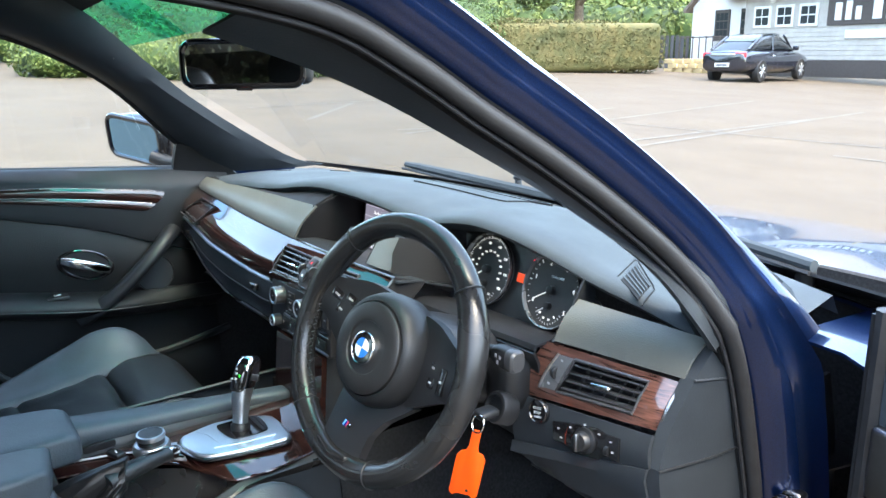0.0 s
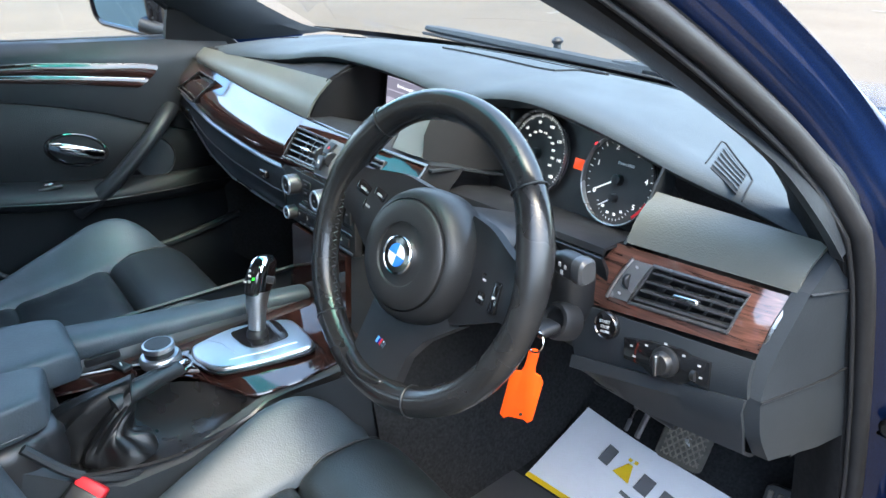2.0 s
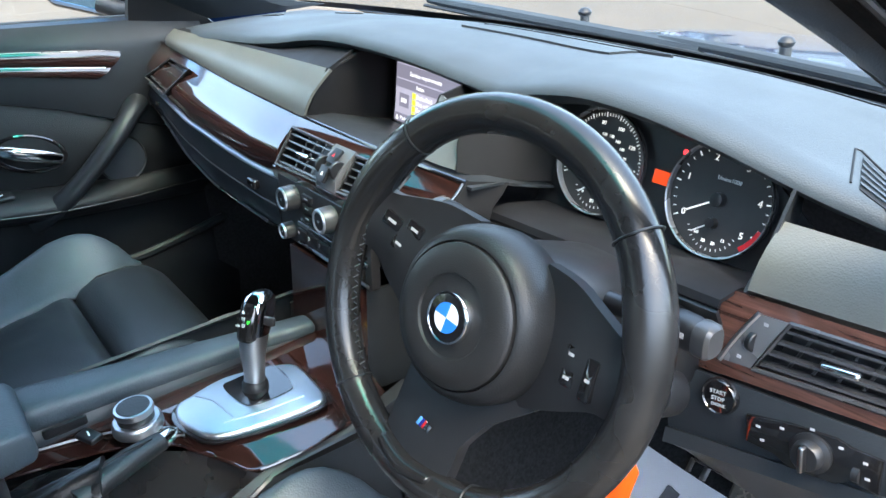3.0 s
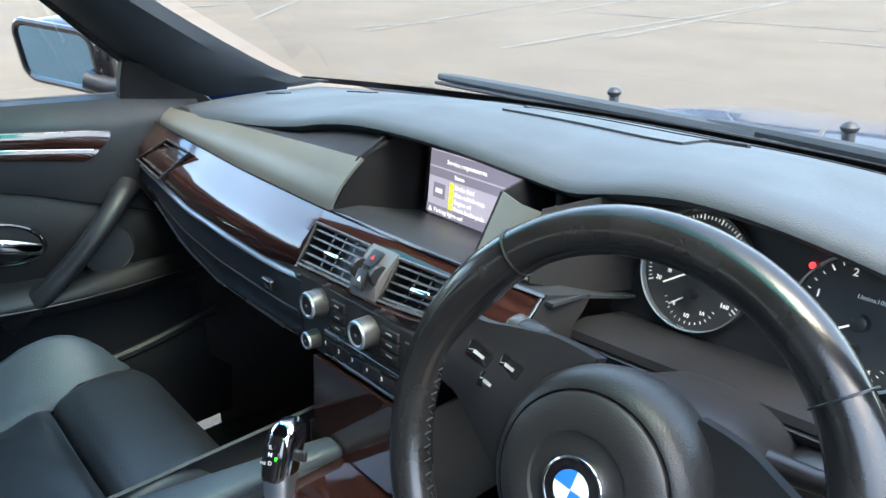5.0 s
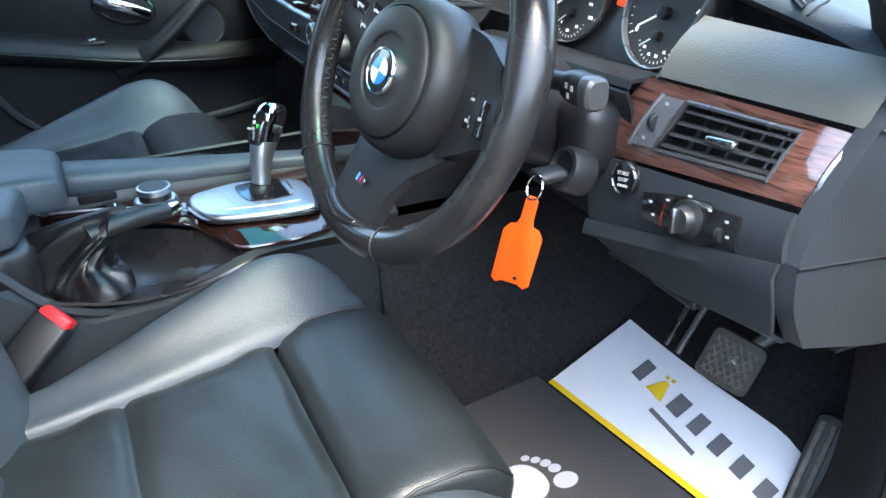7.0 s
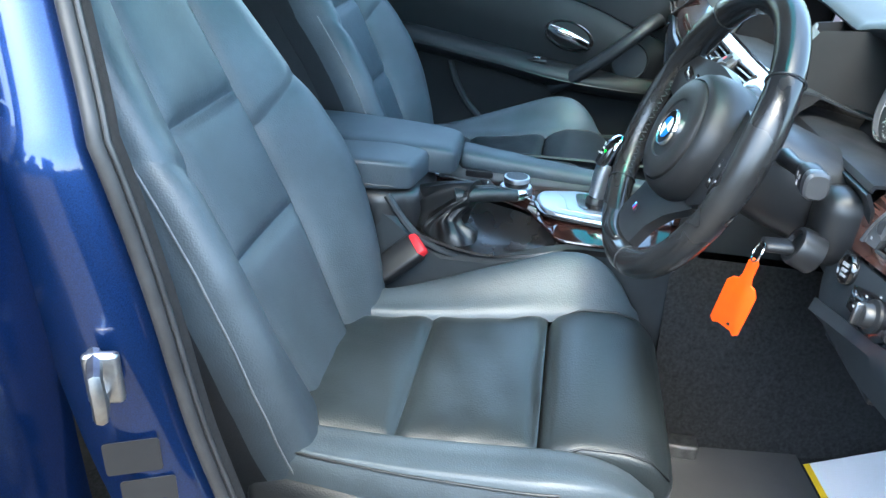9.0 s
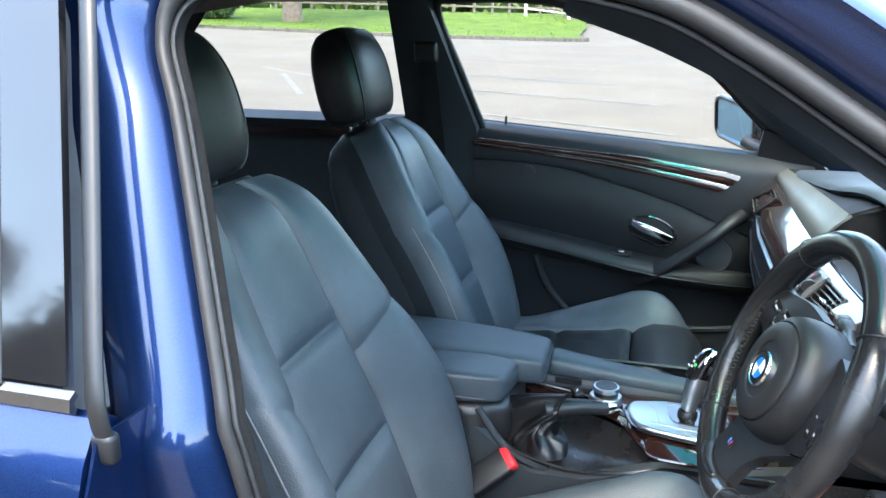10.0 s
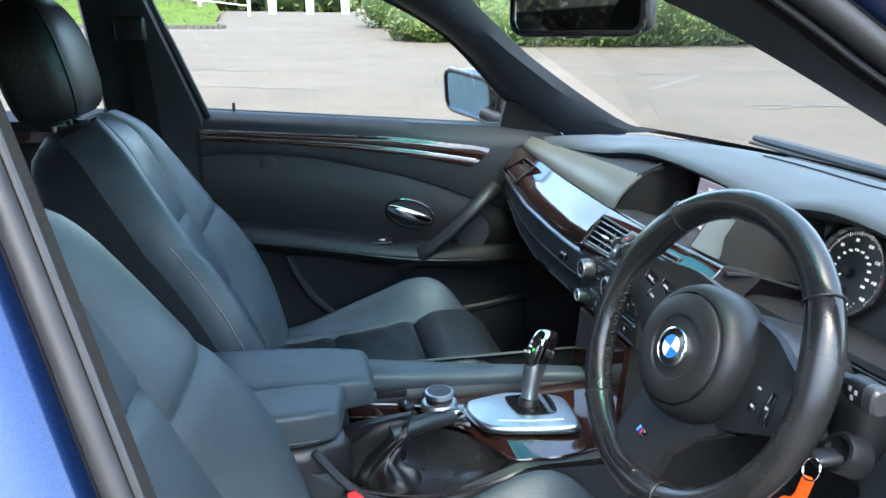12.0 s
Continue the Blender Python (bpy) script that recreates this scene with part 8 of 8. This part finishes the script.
def leaf_cloud(boxes, count, size, seed, surface=0.75):
    """Many small leaves filling rounded volumes (cx, cy, cz, rx, ry, rz), thicker near their skin."""
    r_ = random.Random(seed)
    vs, fs = [], []
    vol = [b_[3] * b_[4] * b_[5] for b_ in boxes]
    for b_, v_ in zip(boxes, vol):
        for _ in range(int(count * v_ / sum(vol)) + 1):
            d = V(r_.gauss(0, 1), r_.gauss(0, 1), r_.gauss(0, 1)).normalized()
            q = r_.random() ** (0.33 if r_.random() > surface else 0.08)
            lump = 1 + 0.16 * noise.noise(V(d.x * 2.5 + b_[0], d.y * 2.5 + b_[1], d.z * 2.5))
            p = V(b_[0] + d.x * b_[3] * q * lump, b_[1] + d.y * b_[4] * q * lump, b_[2] + d.z * b_[5] * q * lump)
            n = (d + V(r_.gauss(0, 0.6), r_.gauss(0, 0.6), r_.gauss(0, 0.6))).normalized()
            t = n.orthogonal().normalized()
            t.rotate(Matrix.Rotation(r_.uniform(0, 6.28), 3, n))
            u = n.cross(t)
            s_ = size * r_.uniform(0.6, 1.5)
            i = len(vs)
            vs += [p - t * s_, p + u * s_ * 0.5 + n * s_ * 0.2, p + t * s_, p - u * s_ * 0.5 + n * s_ * 0.2]
            fs.append((i, i + 1, i + 2, i + 3))
    me = bpy.data.meshes.new("leaves")
    me.from_pydata([tuple(v) for v in vs], [], fs)
    return me


def leafy(name, me, mt, parent=None, label=""):
    me.materials.append(mt)
    o_ = new(name, me)
    if parent:
        o_.parent = parent
    if label:
        tagged(o_, label)
    return o_


def shrub(name, label, category, boxes, count, size, seed, mt, core=True, group=""):
    t_ = thing(name, label, category, group=group)
    leafy("leaves", leaf_cloud(boxes, count, size, seed), mt, t_)
    # solid dark green cores: the shade behind the leaves, put into colour
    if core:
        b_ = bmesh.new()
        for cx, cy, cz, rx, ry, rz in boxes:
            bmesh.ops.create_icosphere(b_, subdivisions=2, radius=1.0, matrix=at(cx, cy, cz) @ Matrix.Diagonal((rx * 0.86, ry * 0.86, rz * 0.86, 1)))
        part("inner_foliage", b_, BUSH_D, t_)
    return t_


def tree(x, y, h, r_trunk, crown, label, seed, mt, spread=2.2, dense=False):
    z0 = ground_z(x, y)
    t_ = thing("tree", label, "tree", (x, y, z0))
    r_ = random.Random(seed)
    part("trunk", tube([(0, 0, -0.1), (0.02, 0, 0.15), (0.05, 0.03, h * 0.25), (0.02, 0.1, h * 0.5), (0.1, 0.05, h * 0.8)], [r_trunk * 1.5, r_trunk * 1.1, r_trunk * 0.9, r_trunk * 0.65, r_trunk * 0.25], 12), BARK, t_)
    for k in range(7):
        a = 6.28 * k / 7 + r_.uniform(-0.4, 0.4)
        zz = h * r_.uniform(0.32, 0.6)
        L = spread * r_.uniform(0.6, 1.0)
        part("limb", tube([(0.03, 0.03, zz), (L * 0.5 * math.cos(a), L * 0.5 * math.sin(a), zz + L * 0.35), (L * math.cos(a), L * math.sin(a), zz + L * 0.75)], [r_trunk * 0.4, r_trunk * 0.25, r_trunk * 0.08], 7), BARK, t_)
    bx = [(r_.uniform(-1, 1) * spread * 0.9, r_.uniform(-1, 1) * spread * 0.9, h * r_.uniform(0.55, 1.0), spread * r_.uniform(0.4, 0.7), spread * r_.uniform(0.4, 0.7), spread * r_.uniform(0.3, 0.5)) for _ in range(9)]
    if dense:
        bx += [(spread * 0.9 * math.cos(a), spread * 0.9 * math.sin(a), h * 0.38, spread * 0.75, spread * 0.75, h * 0.26) for a in (0.4, 1.7, 3.0, 4.2, 5.5)]
    leafy("crown", leaf_cloud(bx, crown, 0.16, seed, 0.5), mt, t_)
    # solid dark cores stand in for the crown's inner shade
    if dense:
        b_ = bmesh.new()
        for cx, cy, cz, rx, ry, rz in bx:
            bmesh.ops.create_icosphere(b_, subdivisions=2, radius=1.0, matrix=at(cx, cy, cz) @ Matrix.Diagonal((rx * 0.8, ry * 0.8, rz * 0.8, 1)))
        part("inner_foliage", b_, CROWN_SHADE, t_)
    return t_


# tree and rail fence on the grass
tree(-31.9, -16.2, 7.5, 0.42, 5000, "old broad-leaved tree with a thick bare trunk on the grass", 5, BUSH, 3.4)
shrub("shrub", "dark rounded evergreen shrub on the grass", "shrub", [(-31.8, -20.6, bank_z(-31.8, -20.6) + 0.75, 1.3, 1.5, 0.8)], 3500, 0.10, 6, BUSH_D)
fence = thing("rail_fence", "weathered wooden post and rail fence behind the grass", "fence")
fp = spline([(-38, -34), (-38.5, -24), (-39.5, -14), (-40, -8), (-37.5, -4.2)], 22)
for a in fp:
    part("post", rbox(0.13, 0.13, 1.3, 0.01, at(a[0], a[1], bank_z(*a) + 0.65), 1), RAILWOOD, fence)
for a, c in zip(fp, fp[1:]):
    for hz_ in (0.45, 0.80, 1.15):
        p0, p1 = V(a[0], a[1], bank_z(*a) + hz_), V(c[0], c[1], bank_z(*c) + hz_)
        part("rail", rbox((p1 - p0).length, 0.04, 0.10, 0.006, basis((p0 + p1) / 2 + V(0.08, 0, 0), p1 - p0, (0, 1, 0) if abs((p1 - p0).normalized().y) < 0.5 else (-1, 0, 0)), 1), RAILWOOD, fence)
gate = thing("gate_rails", "white painted metal gate rails at the entrance", "gate")
for hz_ in (0.45, 0.8, 1.1):
    p0, p1 = V(-37.3, -6.5, bank_z(-37.3, -6.5) + hz_), V(-37.6, -2.2, bank_z(-37.6, -2.2) + hz_)
    part("gate_bar", tube([p0, p1], 0.035, 8), WHITEPOST, gate)
for yy in (-6.5, -4.4, -2.2):
    part("gate_post", rbox(0.14, 0.14, 1.25, 0.01, at(-37.4, yy, bank_z(-37.4, yy) + 0.62), 1), WHITEPOST, gate)
post = None
for x, y in ((-40.6, -1.2), (-41.6, 0.7), (-42.6, 2.6), (-43.8, 4.6)):
    if post is None:
        post = tagged(part("bollard", rbox(0.42, 0.42, 1.25, 0.03, at(0, 0, 0.60), 1), WHITEPOST), "square white post at the car park entrance", "bollard", "entrance posts")
        post.location = (x, y, ground_z(x, y))
    else:
        copy_thing(post, at(x, y, ground_z(x, y)))
# shrubs along the far left edge, seen through the windscreen and side windows
for k, (x, y, r_, h, mt) in enumerate(((-20.6, 4.3, 1.5, 1.3, BUSH), (-19.4, 6.4, 1.7, 1.7, BUSH), (-19.6, 8.8, 1.9, 2.1, BUSH), (-20.4, 11.4, 2.0, 2.2, BUSH), (-21.4, 14.2, 2.1, 2.3, BUSH), (-22.4, 17.0, 2.1, 2.4, BUSH_D), (-24.5, 6.0, 2.5, 2.6, BUSH_D), (-28.0, 4.8, 2.4, 2.4, BUSH), (-25.5, 10.5, 3.0, 3.4, BUSH_D))):
    z0 = ground_z(x, y)
    shrub("shrub", "dense fresh green shrubs along the car park edge", "shrub", [(x, y, z0 + h * 0.5, r_, r_ * 1.1, h * 0.62), (x + 0.5, y - 1.0, z0 + h * 0.35, r_ * 0.7, r_ * 0.8, h * 0.5), (x - 0.6, y + 0.9, z0 + h * 0.6, r_ * 0.7, r_ * 0.7, h * 0.5)], 13000, 0.055, 20 + k, mt, group="edge shrubs")
# far woods all round
wood = thing("far_woods", "distant line of green trees", "woods", kind="stuff")
r_ = random.Random(9)
bx = []
for k in range(210):
    a = radians(r_.uniform(60, 430))
    d = r_.uniform(62, 85)
    h = r_.uniform(3.0, 7.0)
    bx.append((d * math.cos(a), d * math.sin(a), ground_z(d * math.cos(a), d * math.sin(a)) + h * 0.5, r_.uniform(3, 5), r_.uniform(3, 5), h * 0.6))
leafy("leaves", leaf_cloud(bx, 84000, 0.42, 10), BUSH, wood)
# dark cores carry the woods' inner shade in their colour
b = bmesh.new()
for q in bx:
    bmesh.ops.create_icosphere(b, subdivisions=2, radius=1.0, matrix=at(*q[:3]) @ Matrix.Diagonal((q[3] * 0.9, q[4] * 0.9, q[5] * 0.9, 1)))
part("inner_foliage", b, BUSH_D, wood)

# trees on the driver's side of the car park, mirrored in the paint and glass
for k, (x, y, h) in enumerate(((17, -24, 9.8), (22, -17, 9.4), (25, -9, 9.0), (27, 0, 7.0), (25, 10, 7.0), (10, -29, 10.2), (1, -31, 9.5))):
    tree(x, y, h, 0.30, 7000, "tall brown-green tree at the edge of the car park", 60 + k, LEAF_B, 3.6, True)
# clipped hedge, trees and fence beside the building
hg = thing("hedge", "clipped brown-green hedge along the car park", "hedge")
ha, hb_ = V(-21.8, 15.8, 0), V(-19.5, 24.3, 0)
bx = []
for k in range(34):
    p = ha.lerp(hb_, k / 33)
    for hh in (0.45, 1.0, 1.45):
        bx.append((p.x, p.y, ground_z(p.x, p.y) + hh, 0.75, 0.75, 0.48))
leafy("leaves", leaf_cloud(bx, 40000, 0.05, 31, 0.9), HEDGE, hg)
d = hb_ - ha
part("inner_foliage", rbox(d.length + 0.6, 1.15, 1.75, 0.2, basis(((ha + hb_) / 2).to_tuple()[:2] + (ground_z(-20.6, 20.0) + 0.88,), d, (-d.y, d.x, 0))), HEDGE, hg)
tree(-26.0, 27.0, 7.0, 0.28, 9000, "spring-green tree behind the hedge", 41, BUSH, 3.0)
tree(-31.0, 24.5, 8.0, 0.30, 9000, "spring-green tree behind the hedge", 42, BUSH, 3.4)
tree(-35.0, 20.5, 8.5, 0.30, 8000, "tall green tree behind the hedge", 43, BUSH, 3.6)
bf = thing("board_fence", "dark close-boarded fence beside the hedge", "fence")
fa, fb = V(-29.0, 25.5, 0), V(-21.8, 30.6, 0)
for k in range(40):
    p = fa.lerp(fb, k / 39)
    part("board", rbox(0.19, 0.03, 1.5 + 0.02 * (k % 3), 0.004, at(p.x, p.y, ground_z(p.x, p.y) + 0.75), 1), FENCE, bf)
shrub("far_hedge", "bright far hedge beyond the fence", "hedge", [(x, 36 + 0.45 * (x + 30), ground_z(x, 36) + 1.6, 2.2, 1.2, 1.9) for x in np.linspace(-46, -20, 15)], 16000, 0.14, 51, BUSH)
sw_ = thing("stone_wall", "low yellow stone wall beside the building", "wall")
for k in range(9):
    for j in range(3):
        part("stone", rbox(0.44, 0.28, 0.19, 0.02, at(-20.6 + 0.40 * k + 0.2 * (j % 2), 27.2 + 0.12 * k, ground_z(-19, 27.5) + 0.1 + 0.2 * j), 1), BRICKY, sw_)
rl = thing("iron_railing", "black iron railing by the building's steps", "railing")
for k in range(8):
    part("bar", tube([(-21.4 + 0.34 * k, 28.8, ground_z(-20.5, 28.8)), (-21.4 + 0.34 * k, 28.8, ground_z(-20.5, 28.8) + 1.5)], 0.025, 6), BOARD_D, rl)
part("top_bar", tube([(-21.4, 28.8, ground_z(-20.5, 28.8) + 1.45), (-19.0, 28.8, ground_z(-20.5, 28.8) + 1.45)], 0.03, 6), BOARD_D, rl)

# the boarded building
bd = thing("building", "low grey weatherboarded inn with white gable and a name board", "building")
BX = V(0.985, -0.17, 0).normalized()
BO = V(-21.5, 30.2, 0)
BZ = ground_z(-18, 29.5)
bmx = basis((BO.x, BO.y, BZ), BX, (0, 0, 1))  # x along the front, y up, z towards the car park
part("gable_wall", prism([(-0.2, 0), (3.1, 0), (3.1, 3.2), (1.8, 4.5), (-0.2, 2.9)], 0.2, bmx), WHITEPAINT, bd, "white rendered gable end")
part("front_wall", prism([(3.1, 0), (24, 0), (24, 3.15), (3.1, 3.15)], 0.25, bmx @ at(0, 0, 0.2)), BOARD, bd)
for k in range(15):
    part("board", rbox(20.6, 0.175, 0.03, 0.004, bmx @ at(13.7, 0.72 + 0.17 * k, 0.46) @ pose(0, 0, 0, -6, 0, 0), 1), BOARD, bd)
part("plinth", rbox(20.6, 0.62, 0.10, 0.01, bmx @ at(13.7, 0.31, 0.50), 1), BOARD_D, bd)
part("roof", grid([[bmx @ V(x, 3.1, 0.9), bmx @ V(x, 4.1, -0.8), bmx @ V(x, 5.2, -2.8)] for x in (2.0, 8, 14, 24.5)], 0.12), ROOFT, bd, "brown tiled roof")
part("roof", grid([[bmx @ V(-0.6, 2.75, 0.45 - 6 * v), bmx @ V(1.8, 4.75, 0.45 - 6 * v), bmx @ V(3.6, 3.3, 0.45 - 6 * v)] for v in (0, 0.5, 1)], 0.12), ROOFT, bd)


def window(x, y, w, h, nx, ny, z, fr_m):
    wn_ = part("window", rbox(w, h, 0.06, 0.01, bmx @ at(x, y, z), 1), fr_m, bd)
    for i in range(nx):
        for j in range(ny):
            pw, ph = w * 0.80 / nx, h * 0.82 / ny
            part("pane", rbox(pw * 0.86, ph * 0.86, 0.02, 0, bmx @ at(x + (i - (nx - 1) / 2) * pw, y + (j - (ny - 1) / 2) * ph, z + 0.031)), WINGLASS, wn_)


window(4.05, 2.30, 0.86, 0.84, 2, 2, 0.50, WHITEPOST)
window(5.15, 2.30, 0.86, 0.84, 2, 2, 0.50, WHITEPOST)
window(6.25, 2.30, 0.86, 0.84, 2, 2, 0.50, WHITEPOST)
window(1.65, 2.05, 0.85, 1.3, 3, 3, 0.24, BOARD_D)
window(2.85, 2.05, 0.32, 1.3, 1, 3, 0.24, BOARD_D)
nb = part("name_board", rbox(6.2, 0.95, 0.05, 0.01, bmx @ at(10.2, 2.35, 0.52), 1), BOARD_D, bd, "dark board with a white name")
xx = 7.4
for k, (w, h) in enumerate(((0.34, 0.62), (0.30, 0.66), (0.28, 0.46), (0.0, 0), (0.42, 0.62), (0.30, 0.66), (0.28, 0.46), (0.30, 0.46), (0.30, 0.46), (0.28, 0.46), (0.26, 0.46))):
    if w:
        part("white_bar", rbox(w * 0.8, h, 0.03, 0.006, bmx @ at(xx + w / 2, 2.05 + h / 2, 0.56), 1), WHITEPOST, nb)
    xx += w + 0.10 if w else 0.28
part("small_sign", rbox(1.6, 0.30, 0.04, 0.01, bmx @ at(8.7, 1.55, 0.52), 1), WHITEPOST, bd)
part("wall_lamp", lathe([(0.12, 0), (0.16, 0.1), (0.05, 0.2), (0, 0.2)], bmx @ at(4.6, 2.95, 0.5), 12), WHITEPOST, bd)
part("corner_post", rbox(0.18, 1.3, 0.12, 0.01, bmx @ at(10.4, 0.65, 0.85), 1), BRICKY, bd)

# the parked saloon across the car park
fc = thing("parked_car", "black saloon parked across the car park", "car", (-15.0, 24.9, ground_z(-15.0, 24.9)))
fc.rotation_euler = (0, 0, radians(95))
fc.scale = (1.0, 1.0, 1.08)
CARP = mat("black_car_paint", (0.010, 0.011, 0.018), 0.2, var=0.1, coat=1.0)
xs_ = [(-2.38, 0.60, 0.86, 0.42, 0.92), (-2.30, 0.78, 0.90, 0.34, 0.95), (-1.9, 0.86, 0.92, 0.28, 1.00), (-1.2, 0.90, 0.92, 0.24, 1.00), (0.0, 0.91, 0.92, 0.22, 0.98), (1.0, 0.90, 0.92, 0.22, 0.96), (1.7, 0.86, 0.90, 0.24, 0.88), (2.2, 0.74, 0.86, 0.32, 0.76), (2.4, 0.55, 0.80, 0.40, 0.66)]
rows = []
for x, hw, _, z0, z1 in [tuple(p) for p in spline(xs_, 30)]:
    rows.append(ring((x, 0, (z0 + z1) / 2), (0, 1, 0), (0, 0, 1), hw, (z1 - z0) / 2, 4.0, 28))
part("body", loft(rows), CARP, fc, "glossy black body")
rows = [ring((x, 0, 0.92 + (h - 0.92) / 2), (0, 1, 0), (0, 0, 1), hw, max(0.03, (h - 0.90) / 2), 3.4, 24) for x, hw, h in [tuple(p) for p in spline([(-2.05, 0.62, 0.98), (-1.5, 0.66, 1.22), (-0.9, 0.66, 1.42), (-0.2, 0.66, 1.48), (0.35, 0.65, 1.42), (0.85, 0.66, 1.18), (1.25, 0.66, 0.98)], 22)]]
part("cabin_glass", loft(rows), WINGLASS, fc, "dark glass cabin")
rows = [[(x, hw * 0.9 * s_, h + 0.012) for s_ in np.linspace(-1, 1, 9)] for x, hw, h in [tuple(p) for p in spline([(-1.45, 0.60, 1.25), (-0.9, 0.62, 1.425), (-0.2, 0.62, 1.485), (0.32, 0.60, 1.43)], 12)]]
part("roof", grid(rows, 0.03), CARP, fc)
for s_ in (1, -1):
    for x0, z0, x1, z1 in ((-1.95, 1.0, -1.1, 1.40), (0.33, 1.42, 1.12, 1.0), (-0.35, 0.95, -0.30, 1.46)):
        part("roof_pillar", tube([(x0, 0.69 * s_, z0), (x1, 0.62 * s_, z1)], 0.04, 8), CARP, fc)
    for x in (-1.40, 1.38):
        wl = part("wheel", lathe([(0.22, -0.10), (0.32, -0.10), (0.335, -0.05), (0.335, 0.05), (0.32, 0.10), (0.22, 0.10)], at(x, 0.82 * s_, 0.335) @ pose(0, 0, 0, 90, 0, 0), 28), RUBBER, fc, "black tyre")
        part("hub_disc", lathe([(0.22, -0.105), (0.22, 0.105)], at(x, 0.82 * s_, 0.335) @ pose(0, 0, 0, 90, 0, 0), 24), PLASTIC, wl)
        for k in range(7):
            part("rim_spoke", rbox(0.05, 0.20, 0.03, 0.01, at(x, 0.925 * s_, 0.335) @ pose(0, 0, 0, 90, 0, 0) @ pose(0, 0, 0, 0, 0, 360 * k / 7) @ at(0, 0.11, 0), 1), SATIN, wl)
    part("tail_light", rbox(0.10, 0.36, 0.16, 0.03, at(-2.30, 0.60 * s_, 0.84) @ pose(0, 0, 0, 0, 0, -12 * s_)), RED, fc, "red tail light")
    part("door_mirror", rbox(0.12, 0.20, 0.14, 0.04, at(0.72, 0.98 * s_, 1.02)), CARP, fc)
    part("door_handle", rbox(0.16, 0.03, 0.03, 0.01, at(-0.65, 0.915 * s_, 0.80)), SATIN, fc)
part("tail_bar", rbox(0.05, 0.86, 0.07, 0.02, at(-2.385, 0, 0.86)), SATIN, fc)
part("number_plate", rbox(0.02, 0.52, 0.12, 0.006, at(-2.405, 0, 0.55)), WHITEPOST, fc, "pale plate")
part("plate_bar", rbox(0.006, 0.40, 0.06, 0, at(-2.417, 0, 0.55)), INK, fc)
